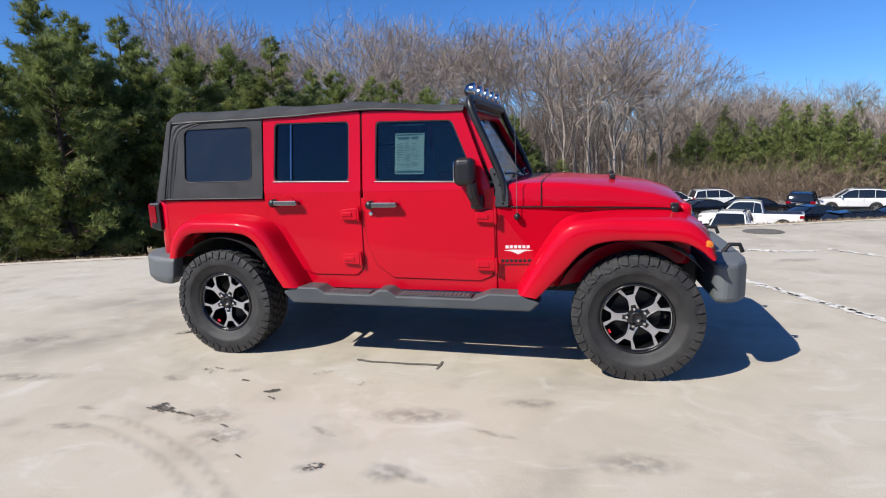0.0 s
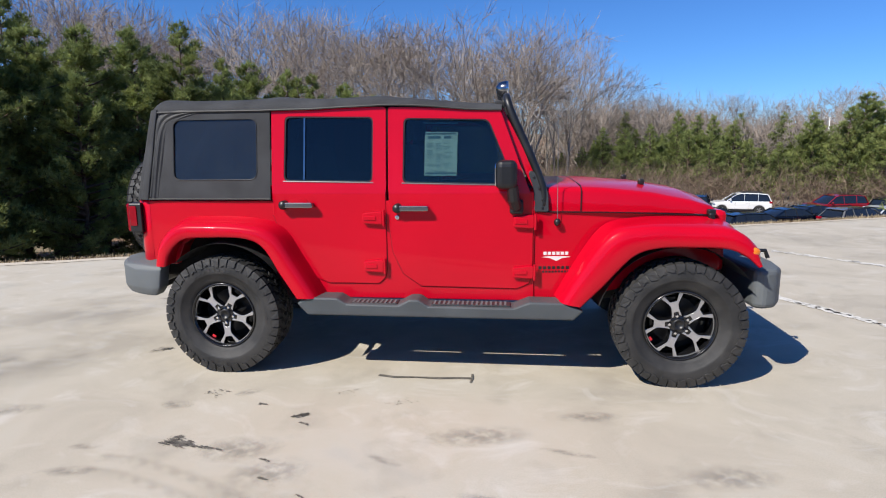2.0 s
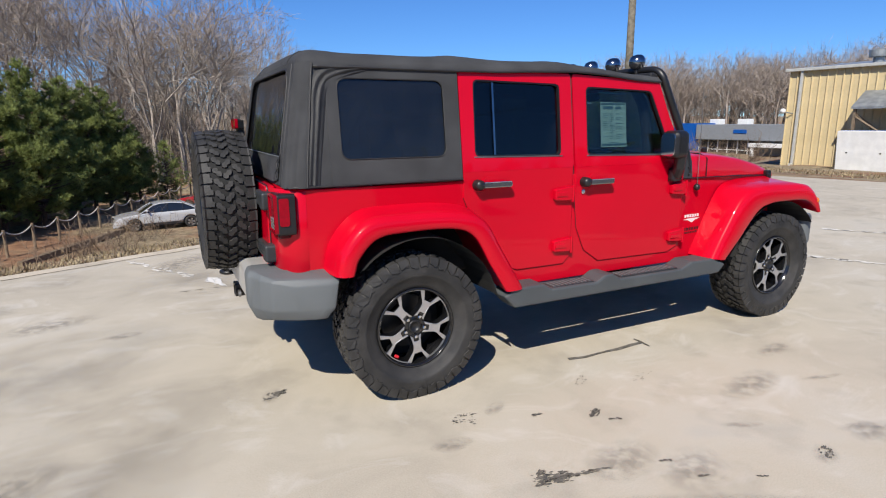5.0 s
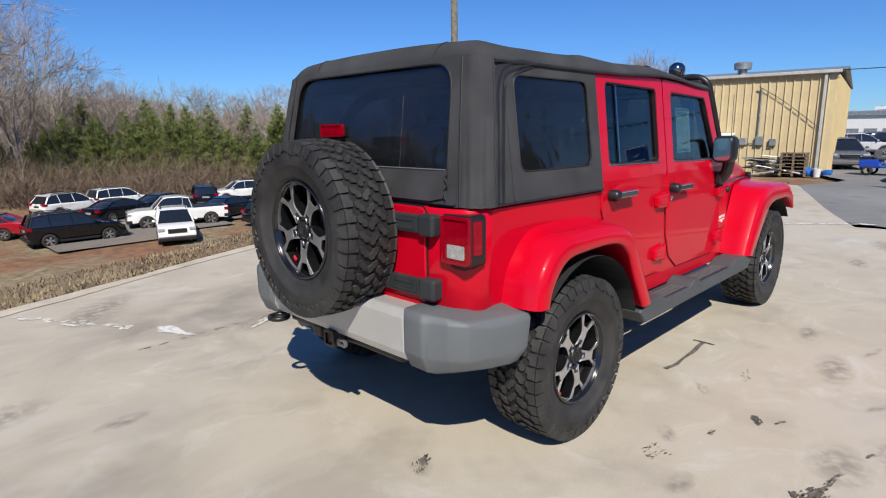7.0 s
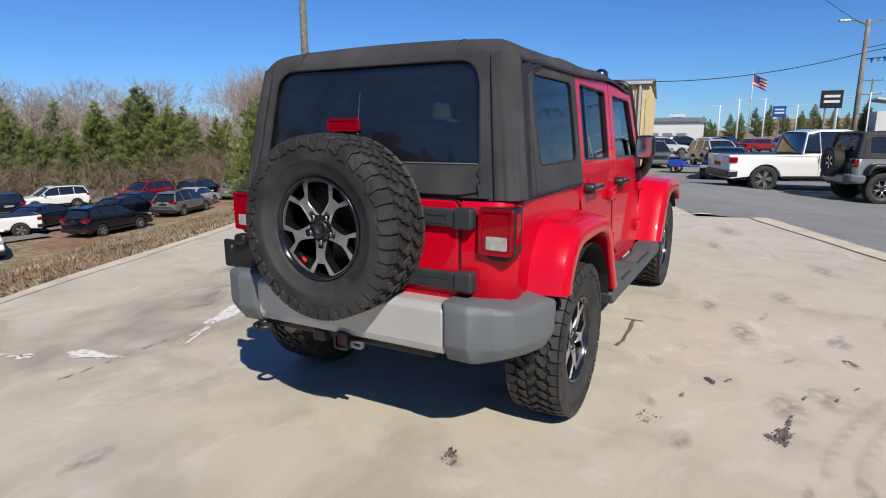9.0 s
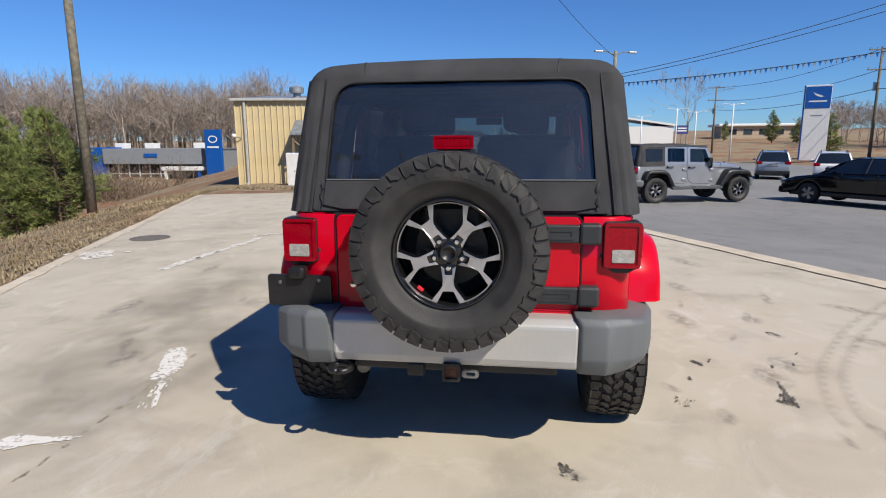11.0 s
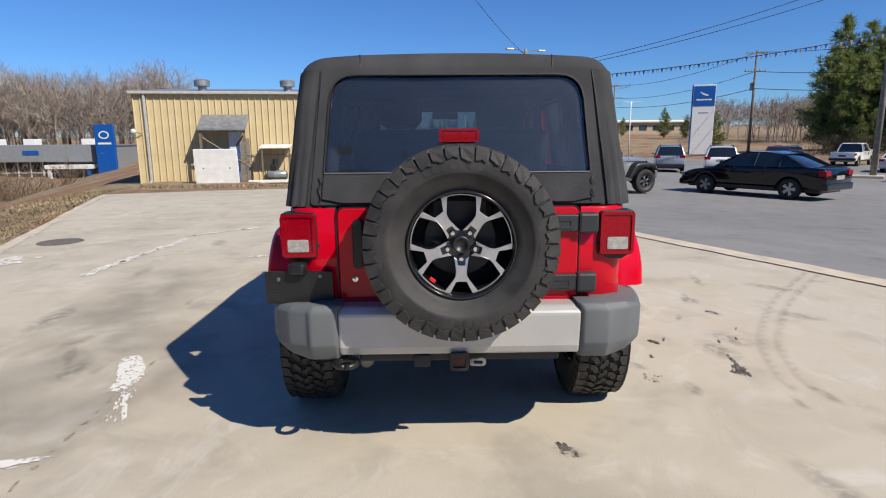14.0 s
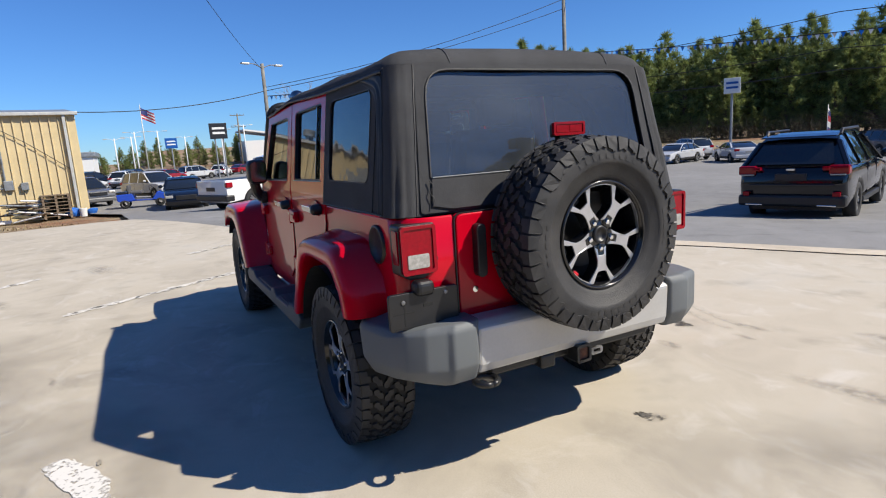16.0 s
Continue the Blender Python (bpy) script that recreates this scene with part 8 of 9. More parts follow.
def yellow_building():
    a, b = Vector((24.55, 14.10)), Vector((26.0, 3.50))
    ln = (b - a).length
    ang = math.atan2((b - a).y, (b - a).x)
    m = Matrix.Translation((a.x, a.y, -0.55)) @ Matrix.Rotation(ang, 4, "Z")
    m = YARD_SIZE @ m
    # local: x along the front from its far left end, y to the back, z up from the ground
    house = thing("steel_building", m, "yellow corrugated steel workshop with a low roof", "building")
    top = 4.22
    for name, x0, x1, y0, y1 in (("front_wall", 0.0, ln, 0.06, 0.16), ("side_wall", 0.0, 0.10, 0.16, 13.9), ("side_wall", ln - 0.10, ln, 0.16, 13.9), ("back_wall", 0.0, ln, 13.9, 14.0)):
        wall = part(name, box(x0, x1, y0, y1, -0.5, top - 0.03), YELLOW, house)
        if name == "front_wall":
            n = 35
            pw = ln / n
            prof = [(0.0, 0.05), (pw * 0.06, 0.0), (pw * 0.14, 0.0), (pw * 0.20, 0.05), (pw * 0.99, 0.05), (pw * 0.99, 0.064), (0.0, 0.064)]
            one = part("wall_panel", prism(prof, lambda x, y, d: (x, y, d - 0.2), top + 0.17), YELLOW, wall)
            for i in range(1, n):
                again(one, wall, Matrix.Translation((i * pw, 0, 0)))
        elif name == "side_wall":
            for i in range(46):
                part("wall_rib", box(x0 - 0.04 if x0 < 1 else x1, x0 if x0 < 1 else x1 + 0.04, 0.2 + i * 0.3, 0.24 + i * 0.3, -0.4, top - 0.05), YELLOW, wall)
    part("roof", prism([(-0.15, top - 0.02), (-0.15, top + 0.05), (7.0, top + 0.75), (14.15, top + 0.05), (14.15, top - 0.02), (7.0, top + 0.66)], lambda y, z, d: (-0.12 + d, y, z), ln + 0.24), GALV, house)
    part("eave_gutter", box(-0.14, ln + 0.14, -0.17, 0.02, top - 0.06, top + 0.07, 0.02), PALE_TRIM, house)
    for x in (0.55, ln - 0.38):
        part("downpipe", box(x - 0.055, x + 0.055, -0.10, 0.0, 0.02, top - 0.05, 0.01), PALE_TRIM, house)
        part("downpipe_shoe", box(x - 0.055, x + 0.055, -0.30, -0.02, 0.0, 0.12, 0.02), PALE_TRIM, house)
    for x in (2.85, 6.95):
        v = part("roof_vent", moved(spun([(-0.25, 0.20), (0.28, 0.20), (0.28, 0.36), (0.55, 0.38), (0.60, 0.30), (0.60, 0.0)], 24), Matrix.Translation((x, 1.4, top + 0.14)) @ Matrix.Rotation(-math.pi / 2, 4, "Y")), GALV, house, "round galvanised roof ventilator", smooth=False)
    # canopy on struts
    part("canopy", prism([(0.0, 3.22), (-1.15, 2.55), (-1.15, 2.47), (0.0, 3.12)], lambda y, z, d: (3.05 + d, y, z), 2.15), GALV, house, "grey sheet canopy over the door")
    for x in (3.15, 5.10):
        part("canopy_post", box(x - 0.05, x + 0.05, -1.05, -0.95, -0.1, 2.52), TIMBER, house)
        part("canopy_brace", tube([(x, -1.0, 2.3), (x + (1.0 if x < 4 else -0.9), -0.06, 1.25)], 0.045, 6), TIMBER, house)
    part("canopy_brace", tube([(3.2, -1.02, 2.15), (5.3, -1.0, 0.75)], 0.05, 6), TIMBER, house)
    d = part("door", box(4.25, 5.15, -0.02, 0.03, 0.0, 2.1, 0.01), SHADE_WALL, house, "shut grey side door")
    part("door_handle", tube([(5.05, -0.06, 1.0), (5.05, -0.02, 1.0)], 0.03, 8), STEEL, d)
    part("hanging_sheet", prism([(4.35, 0.6), (4.75, 0.5), (4.85, 2.4), (4.30, 2.4)], lambda x, z, dd: (x, -0.55 + dd, z), 0.02), WALL_WHITE, house)
    # lean-to over a compressor
    part("lean_to", prism([(0.0, 1.80), (-0.85, 1.66), (-0.85, 1.62), (0.0, 1.75)], lambda y, z, dd: (5.72 + dd, y, z), 1.42), WALL_WHITE, house)
    for x in (5.82, 7.06):
        part("lean_to_post", box(x - 0.035, x + 0.035, -0.80, -0.73, 0.0, 1.68), TIMBER, house)
    part("base_board", box(5.1, 8.0, -0.95, -0.85, 0.0, 0.14, 0.02), WALL_WHITE, house)
    # meters and conduits
    for x, z, s in ((7.45, 1.42, 0.13), (8.10, 1.45, 0.16), (8.62, 1.38, 0.13)):
        part("meter_box", box(x - s, x + s, -0.10, 0.02, z - s * 1.2, z + s * 1.2, 0.02), GALV, house)
    part("conduit", tube([(8.02, -0.03, 1.6), (8.02, -0.03, 3.60), (7.95, -0.12, 3.78)], 0.035, 6), GALV, house)
    part("conduit", tube([(5.0, -0.03, 1.30), (7.4, -0.03, 1.32), (8.1, -0.03, 1.36)], 0.025, 6), GALV, house)
    part("slack_cable", tube(smooth_line([(8.02, -0.05, 3.70), (9.0, -0.05, 3.02), (10.35, -0.05, 1.9)], 6), 0.014, 5), WIRE, house)
    part("flood_lamp", ball((0.05, -0.35, 2.45), 0.12), WALL_WHITE, house)
    part("lamp_arm", tube([(0.3, 0.0, 2.35), (0.05, -0.33, 2.42)], 0.025, 6), GALV, house)
    return m


yard = yellow_building()


def on_yard(x, y, z=0.0):
    return yard @ Matrix.Translation((x, y, z))


def yard_things():
    board = thing("panel_stack", on_yard(3.0, -1.75, 0.0) @ Matrix.Rotation(radians(7), 4, "X"), "stack of white panels leaning before the workshop", "panel")
    for i in range(3):
        part("panel", box(0.0 + 0.02 * i, 1.86 + 0.02 * i, 0.09 * i, 0.09 * i + 0.07, 0.0, 1.62, 0.01), WHITE_PAINT if i < 2 else DEALER_BLUE, board)
    for x in (0.35, 1.5):
        part("fixing", box(x, x + 0.05, -0.01, 0.0, 0.75, 0.80), GRILLE, board)
    comp = thing("air_compressor", on_yard(5.95, -0.60, 0.0), "grey air compressor with a horizontal tank", "compressor")
    part("tank", moved(spun([(0.0, 0.0), (0.04, 0.16), (0.12, 0.22), (0.88, 0.22), (0.96, 0.16), (1.0, 0.0)], 18), Matrix.Translation((0, 0, 0.36))), GALV, comp, smooth=True)
    part("motor", box(0.2, 0.5, -0.15, 0.15, 0.58, 0.85, 0.04), GRILLE, comp)
    part("pump", moved(spun([(0.0, 0.12), (0.35, 0.10), (0.38, 0.0)], 12), Matrix.Translation((0.42, 0, 0.75)) @ Matrix.Rotation(-math.pi / 2, 4, "Y")), GRILLE, comp)
    for x in (0.15, 0.85):
        part("foot", box(x - 0.05, x + 0.05, -0.2, 0.2, 0.0, 0.18), GRILLE, comp)
    heap = thing("scrap_pile", on_yard(8.0, -0.9, 0.0), "pile of white scrap panels and pipes", "scrap")
    rng = random.Random(4)
    for i in range(16):
        m = Matrix.Translation((rng.uniform(0.1, 1.3), rng.uniform(-0.35, 0.35), 0.10 + 0.045 * i)) @ Euler((rng.uniform(-0.2, 0.2), rng.uniform(-0.25, 0.25), rng.uniform(-0.7, 0.7))).to_matrix().to_4x4()
        if i % 3:
            part("scrap_panel", moved(box(-0.55, 0.55, -0.2, 0.2, -0.02, 0.02), m), (WALL_WHITE, GALV, TIMBER)[i % 3], heap)
        else:
            part("pipe", moved(tube([(-0.7, 0, 0), (0.7, 0, 0)], 0.035, 6), m), WALL_WHITE, heap)
    pal = thing("pallet_stack", on_yard(9.05, -0.45, 0.0), "stack of weathered wooden pallets", "pallet")
    for i in range(7):
        for j in range(5):
            part("slat", box(0.0, 1.0, -0.40 + 0.2 * j, -0.28 + 0.2 * j, 0.14 * i + 0.10, 0.14 * i + 0.125), TIMBER, pal)
        for j in range(3):
            part("bearer", box(0.02 + 0.44 * j, 0.10 + 0.44 * j, -0.4, 0.52, 0.14 * i, 0.14 * i + 0.10), TIMBER, pal)
    for k, (x, w) in enumerate(((10.10, 0.32), (10.75, 0.22))):
        t = ball((0, 0, 0.17), w, scale=(1.0, 0.7, 0.65))
        for v in t.verts:
            v.co += Vector((noise.noise(v.co * 6), noise.noise(v.co * 6 + Vector((5, 0, 0))), noise.noise(v.co * 6 + Vector((0, 5, 0))))) * 0.07
            v.co.z = max(0.0, v.co.z)
        ob = part("tarpaulin", t, TARP)
        ob.matrix_world = on_yard(x, -0.6, 0.0)
        tagged(ob, "crumpled blue tarpaulin by the workshop wall", "tarpaulin")
    bucket = part("bucket", moved(spun([(0.0, 0.0), (0.0, 0.12), (0.34, 0.15), (0.34, 0.13), (0.03, 0.11)], 18), Matrix.Rotation(-math.pi / 2, 4, "Y")), WALL_WHITE)
    bucket.matrix_world = on_yard(10.42, -0.85, 0.0)
    tagged(bucket, "white plastic bucket by the workshop", "bucket")


yard_things()


FAR_SIZE = Matrix.Translation((-3.13, -0.25, 1.47)) @ Matrix.Scale(1.35, 4) @ Matrix.Translation((3.13, 0.25, -1.47))


def dealership():
    m = FAR_SIZE @ Matrix.Translation((61.5, 53.0, lie(61.5, 45) - 0.1)) @ Matrix.Rotation(radians(-88), 4, "Z")
    h = thing("car_dealership", m, "low blue and grey car showroom with large panes", "building")
    # local: x along the front to its right, y to the back
    part("main_wall", box(0.0, 17.5, 0.3, 12.0, 0.0, 5.2), DEALER_GREY, h)
    part("blue_block", box(-0.8, 2.9, -0.4, 4.0, 0.0, 5.5, 0.05), DEALER_BLUE, h, "blue clad corner block")
    part("fascia", box(2.9, 15.5, -0.7, 0.3, 3.5, 5.35, 0.04), DEALER_GREY, h)
    part("fascia_sign", box(8.2, 9.9, -0.78, -0.7, 4.3, 4.75, 0.02), DEALER_BLUE, h)
    for i in range(6):
        x = 2.95 + i * 1.35
        for j in range(3):
            part("pane", box(x + 0.06, x + 1.29, 0.10, 0.14, 0.1 + 1.12 * j, 1.15 + 1.12 * j), SHOP_GLASS, h)
        part("mullion", box(x - 0.05, x + 0.05, 0.0, 0.2, 0.0, 3.5), WALL_WHITE, h)
    for z in (0.05, 1.18, 2.30):
        part("transom", box(2.9, 11.1, 0.02, 0.18, z - 0.04, z + 0.04), WALL_WHITE, h)
    part("entrance_canopy", box(10.8, 15.8, -1.6, 0.2, 2.75, 3.2, 0.04), WALL_WHITE, h)
    for x in (11.2, 15.4):
        part("canopy_post", box(x - 0.15, x + 0.15, -1.5, -1.2, 0.0, 2.75), DEALER_BLUE if x > 12 else WALL_WHITE, h)
    part("roof", box(-0.1, 17.6, 0.2, 12.1, 5.2, 5.32), GALV, h)
    for x in (2.0, 6.0, 12.5):
        part("roof_unit", box(x, x + 1.4, 3.0, 4.2, 5.32, 6.0, 0.05), WALL_WHITE, h)
    sign = thing("blue_sign", FAR_SIZE @ Matrix.Translation((60.5, 36.6, lie(60.5, 36.6))) @ Matrix.Rotation(radians(-88), 4, "Z"), "tall blue sign slab beside the showroom", "sign")
    part("slab", box(0.2, 2.2, -0.2, 0.2, 0.0, 5.6, 0.04), DEALER_BLUE, sign)
    bm = ring_plate([(1.2 + 0.55 * math.cos(a), 4.5 + 0.42 * math.sin(a)) for a in [0.3 * i for i in range(21)]], [(1.2 + 0.42 * math.cos(a), 4.5 + 0.30 * math.sin(a)) for a in [0.3 * i for i in range(21)]], lambda x, z, d: (x, -0.22 + d, z), 0.02)
    part("emblem", bm, WALL_WHITE, sign)
    part("letter_bar", box(0.5, 1.9, -0.22, -0.2, 3.5, 3.7), WALL_WHITE, sign)
    w = thing("white_building", Matrix.Translation((86, 34, lie(86, 34))), "long white workshop behind the showroom", "building")
    part("wall", box(0, 14, -12, 6, 0, 4.6), WALL_WHITE, w)
    part("roof", box(-0.2, 14.2, -12.2, 6.2, 4.6, 4.9), GALV, w)
    w2 = thing("white_building", Matrix.Translation((92, 10.0, lie(92, 10))), "low white building beyond the lot", "building")
    part("wall", box(0, 10, -3, 8, 0, 3.6), WALL_WHITE, w2)
    part("roof", box(-0.3, 10.3, -3.3, 8.3, 3.6, 4.3, 0.1), GALV, w2)
    for y in (-1.5, 0.5, 2.5, 4.5):
        part("bay_door", box(-0.05, 0.0, y, y + 1.4, 0, 2.0), GALV, w2)
    w3 = thing("white_building", Matrix.Translation((118, -24.0, lie(118, -24) + 0.5)), "white showroom with a sloping roof far off", "building")
    part("wall", box(0, 10, -6, 6, 0, 4.0), WALL_WHITE, w3)
    part("roof", prism([(-6.3, 4.0), (6.3, 6.0), (6.3, 6.3), (-6.3, 4.4)], lambda y, z, d: (-0.3 + d, y, z), 10.6), WALL_WHITE, w3)
    hill = thing("hill_house", Matrix.Translation((165, -68, lie(165, -68) - 0.3)), "long flat roofed house on the far hill", "house")
    part("wall", box(0, 8, -8, 14, 0, 3.2), paint("tan_brick", (0.38, 0.30, 0.22), 0.8), hill)
    part("roof", box(-1.0, 9, -9, 15, 3.2, 3.9, 0.2), WALL_WHITE, hill)
    for y in (-6, -2, 2, 6, 10):
        part("window", box(-0.06, 0.0, y, y + 2.2, 1.0, 2.4), SHOP_GLASS, hill)


dealership()


# ---- poles, signs and wires ----
def post(name, label, category, x, y, height, r0, r1, material, group=""):
    z = lie(x, y) - 0.2
    root = thing(name, Matrix.Translation((x, y, z)), label, category, group)
    part("pole", tube([(0, 0, 0), (0, 0, height * 0.5), (0, 0, height + 0.2)], 1.0, 12, taper=(r0, (r0 + r1) / 2, r1)), material, root, smooth=True)
    return root


wood_pole = post("utility_pole", "tall weathered wooden pole at the edge of the verge", "pole", 20.6, 19.2, 13.6, 0.22, 0.155, POLE_WOOD)
ob = part("clay_mound", ball((0, 0, 0), 0.75, scale=(1.0, 1.0, 0.28)), paint("red_clay", (0.30, 0.13, 0.06), 0.95, var=0.25, scale=8), None)
ob.matrix_world = Matrix.Translation((20.4, 18.9, lie(20.4, 18.9) - 0.05))
tagged(ob, "heap of red clay at the foot of the pole", "soil")


def lamp_post(x, y, top, arms, material, label, r=0.13, ang=0.0):
    p = post("lamp_post", label, "street lamp", x, y, top - lie(x, y), r, r * 0.7, material, "lamp posts")
    h = top - lie(x, y) + 0.15
    for s in arms:
        a = ang if s > 0 else ang + math.pi
        d = Vector((math.cos(a), math.sin(a), 0))
        part("lamp_arm", tube([Vector((0, 0, h - 0.2)), d * 0.5 + Vector((0, 0, h)), d * 0.9 + Vector((0, 0, h + 0.02))], 0.03, 6), material, p)
        part("lamp_head", moved(box(-0.25, 0.25, -0.11, 0.11, -0.05, 0.05, 0.03), Matrix.Translation(d * 1.1 + Vector((0, 0, h))) @ Matrix.Rotation(a, 4, "Z")), PALE_TRIM, p)
    return p


lamp_post(29.2, -25.0, 11.2, (1, -1), GREY_POLE, "tall lamp post with two lamp arms on the asphalt", 0.17, 0.9)
lamp_post(33.0, -5.6, 6.75, (1, -1), GREY_POLE, "lamp post with two lamp arms on the asphalt", 0.14, -1.2)
bm = box(-0.9, 0.9, -0.6, 0.6, 0.0, 0.18, 0.04)
isl = part("kerb_island", bm, CURB)
isl.matrix_world = Matrix.Translation((29.4, -24.7, lie(29.4, -24.7) - 0.02)) @ Matrix.Rotation(0.9, 4, "Z")
tagged(isl, "small concrete island round the lamp post", "kerb", kind="structure")
for x, y, t in ((86, -9.5, 5.6), (83, -17.0, 5.2), (88, -13.0, 6.2), (80, -23.5, 5.6), (78, -27.5, 6.4), (84, 1.5, 5.6), (88, 4.0, 5.0), (92, -1.5, 6.0), (96, 2.0, 5.5), (76, -20.0, 5.8), (105, -6, 5.5), (41.0, 72.0, 4.6)):
    lamp_post(x, y, t, (1, -1), WALL_WHITE, "slim white lamp post", 0.10, -1.5)


def utility(x, y, top, label):
    p = post("utility_pole", label, "pole", x, y, top - lie(x, y), 0.18, 0.12, POLE_WOOD, "utility poles")
    h = top - lie(x, y)
    for z in (h - 0.1, h - 2.2):
        part("cross_arm", box(-0.06, 0.06, -1.3, 1.3, z - 0.06, z + 0.06), POLE_WOOD, p)
        for k in (-1.2, -0.5, 0.5, 1.2):
            part("insulator", tube([(0, k, z + 0.06), (0, k, z + 0.25)], 0.05, 6), GALV, p)
    part("transformer", moved(spun([(0, 0), (0, 0.28), (0.9, 0.28), (0.9, 0)], 14), Matrix.Translation((0.4, 0, h - 4.4)) @ Matrix.Rotation(-math.pi / 2, 4, "Y")), GALV, p)
    return p


utility(68.0, -39.0, 11.6, "wooden utility pole with cross arms")
utility(105.0, -33.5, 11.0, "far wooden utility pole with cross arms")
utility(112.0, -16.0, 9.5, "distant wooden utility pole")


def cable(points, r, label, sag_by=0.8, n=14):
    rows = []
    for p, q in zip(points, points[1:]):
        p, q = Vector(p), Vector(q)
        for i in range(n):
            t = i / n
            rows.append(p.lerp(q, t) - Vector((0, 0, 4 * sag_by * t * (1 - t))))
    rows.append(Vector(points[-1]))
    ob = part("overhead_cable", tube(rows, r, 5), WIRE)
    tagged(ob, label, "cable", "overhead cables")
    return ob, rows


cable([(30.9, 4.1, 4.1), (33.0, -5.6, 5.2)], 0.022, "black service cable from the workshop to a post", 0.35)
cable([(33.0, -5.6, 5.4), (29.2, -25.0, 10.5), (2.0, -48.0, 12.0)], 0.018, "thin black overhead cable", 0.5)
cable([(33.0, -5.6, 5.2), (29.2, -25.0, 9.9)], 0.018, "thin black overhead cable", 0.4)
cable([(105.0, -33.5, 10.8), (68.0, -39.0, 11.4), (22.0, -44.0, 9.0), (-20.0, -46.0, 9.0)], 0.03, "black power line between utility poles", 1.0)
cable([(105.0, -33.5, 8.6), (68.0, -39.0, 9.2), (22.0, -44.0, 6.5), (-20.0, -46.0, 6.5)], 0.03, "black power line between utility poles", 1.0)
cable([(105.0, -33.5, 7.0), (68.0, -39.0, 7.2), (22.0, -44.0, 5.0), (-20.0, -46.0, 5.0)], 0.035, "black telephone line between utility poles", 0.8)
cable([(-40.0, 6.0, 14.0), (0.0, 5.5, 10.6), (33.0, -5.6, 6.4)], 0.012, "thin overhead cable above the concrete lot", 1.0)
# pennant string
ob, rows = cable([(33.0, -5.6, 4.9), (29.2, -25.0, 7.0), (2.0, -31.0, 5.0), (-30.0, -34.0, 6.0)], 0.02, "cable hung with small blue and silver pennants", 0.35, 26)
for i in range(len(rows) - 1):
    for k in range(3):
        p = rows[i].lerp(rows[i + 1], k / 3)
        q = rows[i].lerp(rows[i + 1], k / 3 + 0.22)
        low = (p + q) / 2 - Vector((0, 0, 0.26))
        bm = bmesh.new()
        bm.faces.new([bm.verts.new(v) for v in (p, q, low)])
        bmesh.ops.solidify(bm, geom=bm.faces[:], thickness=0.004)
        part("pennant", bm, PENNANT_BLUE if (i + k) % 2 else PENNANT_SILVER, ob)


def pylon_sign():
    p = thing("pylon_sign", Matrix.Translation((69.3, -33.6, lie(69.3, -33.6))) @ Matrix.Rotation(radians(-20), 4, "Z") @ Matrix.Scale(0.80, 4), "tall white pylon sign with a blue head panel", "sign")
    part("slab", box(-0.25, 0.25, -1.6, 1.6, 0.0, 10.6, 0.05), WALL_WHITE, p)
    part("edge_panel", box(-0.2, 0.30, 1.6, 1.75, 0.0, 10.6, 0.03), DEALER_BLUE, p)
    part("head_panel", box(-0.30, -0.25, -1.55, 1.5, 7.4, 10.4, 0.02), DEALER_BLUE, p)
    part("emblem", prism([(-0.7, 9.0), (-0.1, 9.25), (0.7, 9.6), (0.2, 9.1), (-0.3, 8.9)], lambda y, z, d: (-0.315 + d, y, z), 0.02), WALL_WHITE, p)
    part("letter_bar", box(-0.315, -0.30, -1.1, 1.1, 8.25, 8.45), WALL_WHITE, p)
    part("letter_bar", box(-0.27, -0.25, -0.7, 0.7, 6.3, 6.45), DEALER_GREY, p)


pylon_sign()


def board_sign(x, y, z0, z1, w, posts, panel, label, turn):
    p = thing("board_sign", Matrix.Translation((x, y, lie(x, y))) @ Matrix.Rotation(radians(turn), 4, "Z"), label, "sign", "roadside signs")
    g = lie(x, y)
    for k in posts:
        part("post", tube([(0, k, -0.3), (0, k, z1 - g)], 0.10, 8), DEALER_GREY, p)
    part("panel", box(-0.2, 0.2, -w / 2, w / 2, z0 - g, z1 - g, 0.03), panel, p)
    for t in (0.3, 0.6):
        zz = z0 - g + (z1 - z0) * t
        part("letter_bar", box(-0.22, -0.2, -w * 0.36, w * 0.36, zz, zz + 0.14 * (z1 - z0)), WALL_WHITE if panel is not WALL_WHITE else DEALER_BLUE, p)
    return p


board_sign(76.5, -8.0, 3.95, 5.9, 2.1, (-0.5, 0.5), GRILLE, "dark roadside sign on two posts", 6)
board_sign(97.0, -3.4, 3.5, 5.05, 1.7, (0.0,), DEALER_BLUE, "blue roadside sign on a post", 4)
board_sign(108.0, 12.0, 2.6, 4.4, 2.6, (0.0,), WALL_WHITE, "small white roadside sign", 4)
board_sign(29.5, -42.9, 4.15, 5.4, 1.25, (0.0,), WALL_WHITE, "white square sign on a pole before the pine wood", -54)
board_sign(112.0, -30.0, 3.0, 4.6, 2.4, (0.0,), FLAG_BLUE, "small dark roadside sign far off", 10)


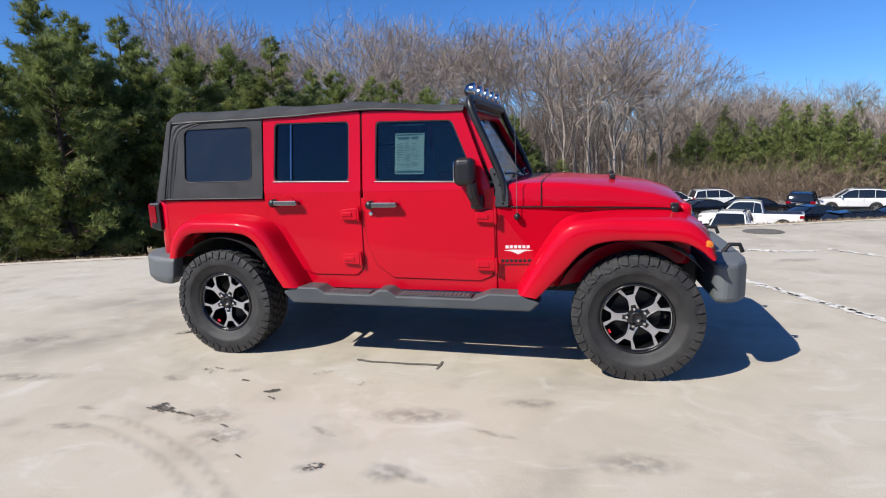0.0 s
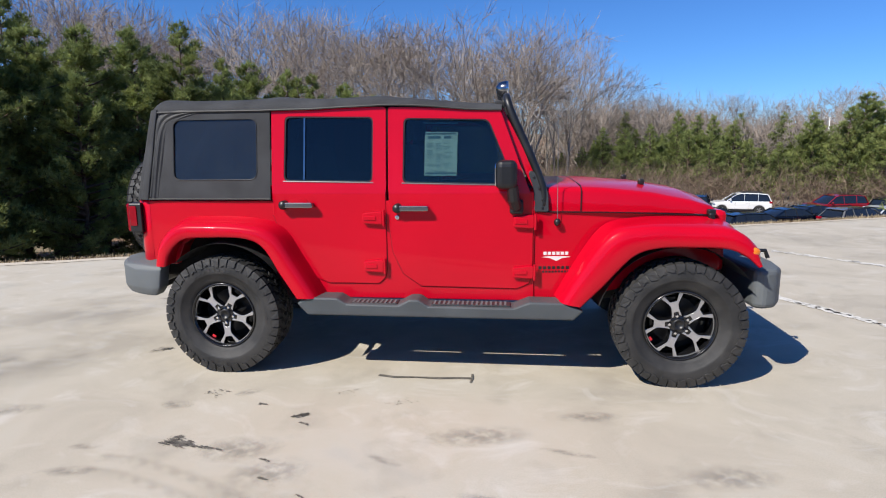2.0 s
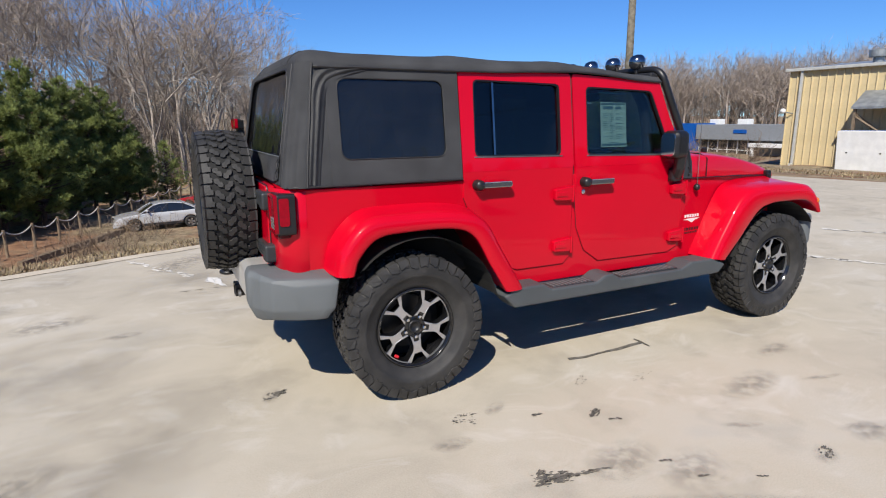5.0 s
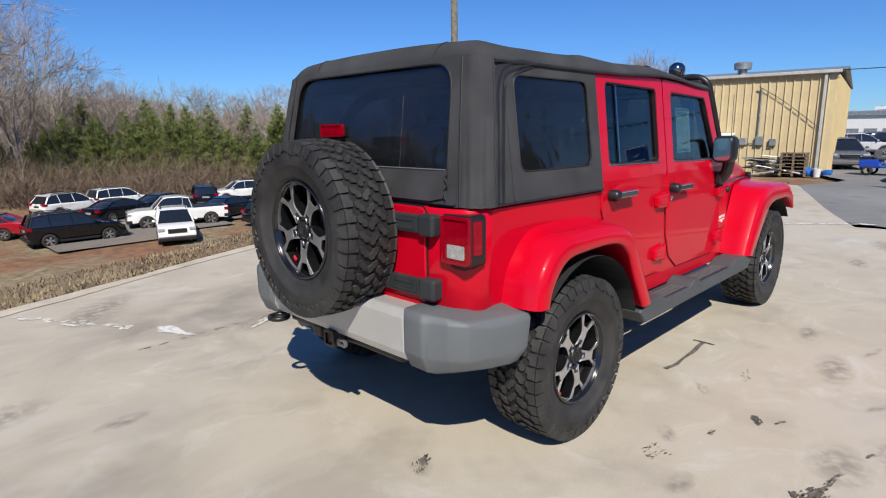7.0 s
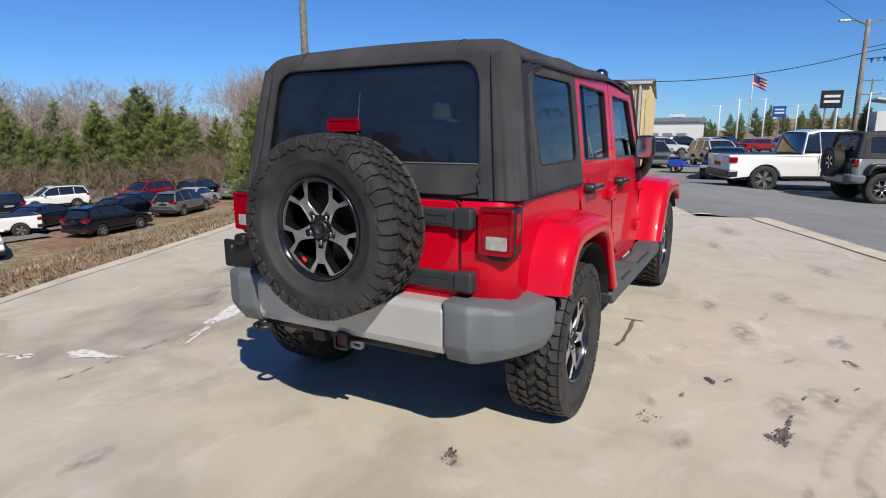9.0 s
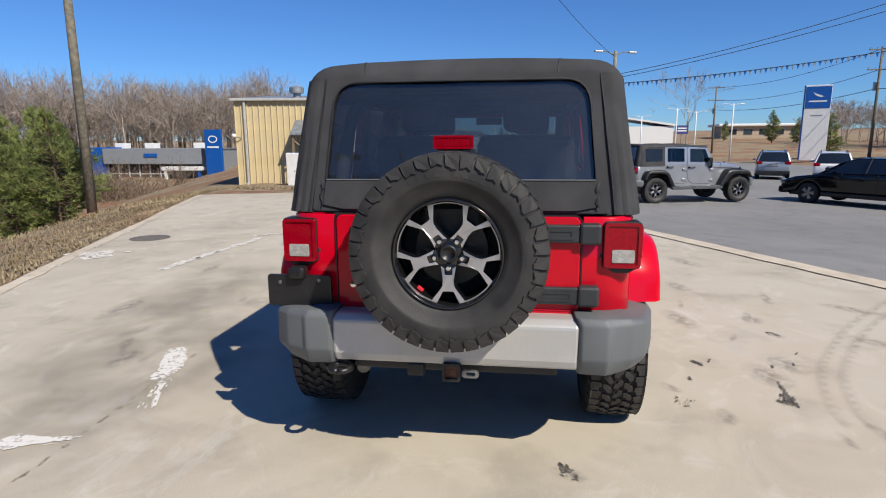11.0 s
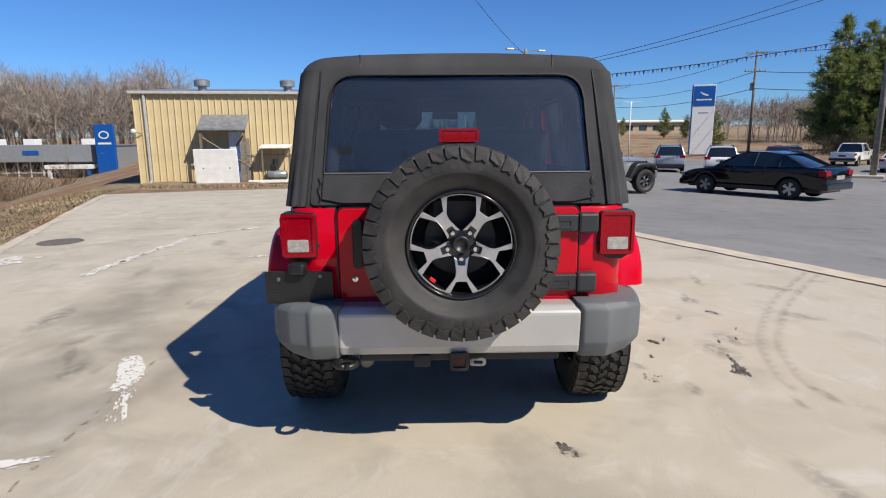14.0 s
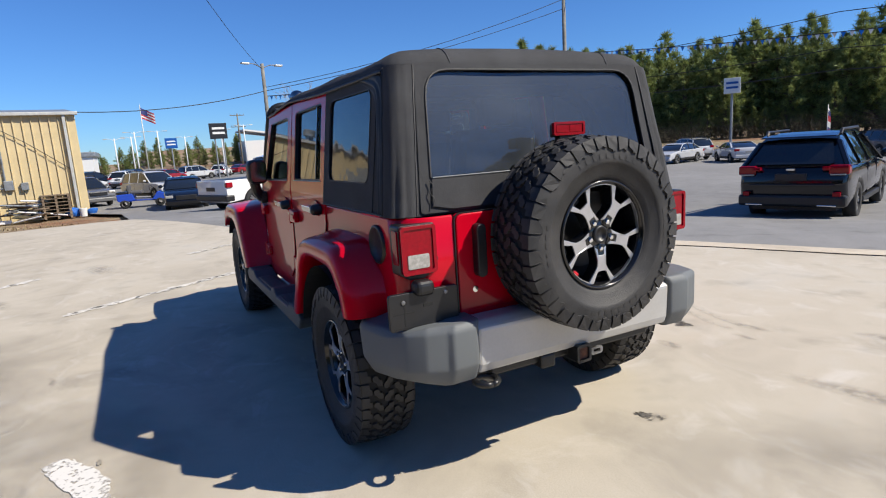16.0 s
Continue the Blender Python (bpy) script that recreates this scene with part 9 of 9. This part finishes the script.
def flag():
    p = post("flag_pole", "flag hanging from a tall thin pole", "flag pole", 89.3, 0.3, 10.5, 0.09, 0.05, PALE_TRIM)
    h = 10.3
    for i in range(7):
        rows = []
        for j in range(9):
            t = j / 8
            dx = 1.7 * t
            wob = 0.18 * math.sin(5 * t)
            z = h - 0.9 * t - i * 0.21
            rows.append([(wob, -dx, z), (wob + 0.02, -dx, z - 0.21)])
        part("stripe", loft(rows), FLAG_RED if i % 2 == 0 else WALL_WHITE, p)
    rows = []
    for j in range(5):
        t = j / 8
        rows.append([(0.18 * math.sin(5 * t) - 0.03, -1.7 * t, h - 0.9 * t + 0.01), (0.18 * math.sin(5 * t) - 0.03, -1.7 * t, h - 0.9 * t - 0.8)])
    part("canton", loft(rows), FLAG_BLUE, p)


flag()


def feather(x, y, h, cols, label):
    p = post("feather_flag", label, "banner", x, y, h, 0.03, 0.015, PALE_TRIM, "feather flags")
    n = 8
    for i in range(n):
        z0, z1 = 0.9 + (h - 0.7) * i / n, 0.9 + (h - 0.7) * (i + 1) / n
        w0, w1 = (0.48 if i < n - 1 else 0.42), (0.48 if i < n - 2 else 0.40 if i < n - 1 else 0.1)
        bm = bmesh.new()
        bm.faces.new([bm.verts.new(v) for v in ((0, 0.02, z0), (0.06, -w0, z0 - 0.15), (0.06, -w1, z1 - 0.15), (0, 0.02, z1))])
        bmesh.ops.solidify(bm, geom=bm.faces[:], thickness=0.006)
        part("banner_panel", bm, cols[i % len(cols)], p)


feather(19.0, -37.8, 3.5, (FLAG_BLUE, WALL_WHITE, FLAG_RED), "feather banner in red, white and blue by the lot")
feather(31.5, -28.1, 3.5, (DEALER_BLUE, WALL_WHITE), "blue and white feather banner by the lot")
feather(28.9, -31.0, 3.5, (FLAG_RED, WALL_WHITE, WALL_WHITE), "red and white feather banner by the lot")


def rope_fence():
    f = thing("rope_fence", Matrix.Translation((-7.4, 26.8, 0)), "rope fence on thin wooden posts beside the lower lot", "fence")
    base = Vector((-7.4, 26.8, 0))
    step = Vector((8.0, 17.6, 0)).normalized() * 1.85
    tops = []
    for i in range(-5, 13):
        q = base + step * i
        z = lie(q.x, q.y)
        lp = q - base
        part("post", tube([(lp.x, lp.y, z - 0.2), (lp.x + 0.02 * (i % 3), lp.y, z + 1.22)], 0.065, 8), TIMBER, f)
        tops.append(Vector((lp.x, lp.y, z + 1.15)))
    for p, q in zip(tops, tops[1:]):
        part("rope", tube([p.lerp(q, t / 6) - Vector((0, 0, 1.1 * (t / 6) * (1 - t / 6))) for t in range(7)], 0.028, 6), ROPE, f, smooth=True)


rope_fence()
for i in range(5):
    ob = part("timber_sleeper", box(-1.2, 1.2, -0.12, 0.12, 0.0, 0.22, 0.02), TIMBER)
    x, y = -6.0 + i * 1.15, 25.4 + i * 2.3
    ob.matrix_world = Matrix.Translation((x, y, lie(x, y) + 0.02)) @ Matrix.Rotation(math.atan2(2.3, 1.15), 4, "Z")
    tagged(ob, "dark timber sleeper edging the lower lot", "timber", "timber edging")
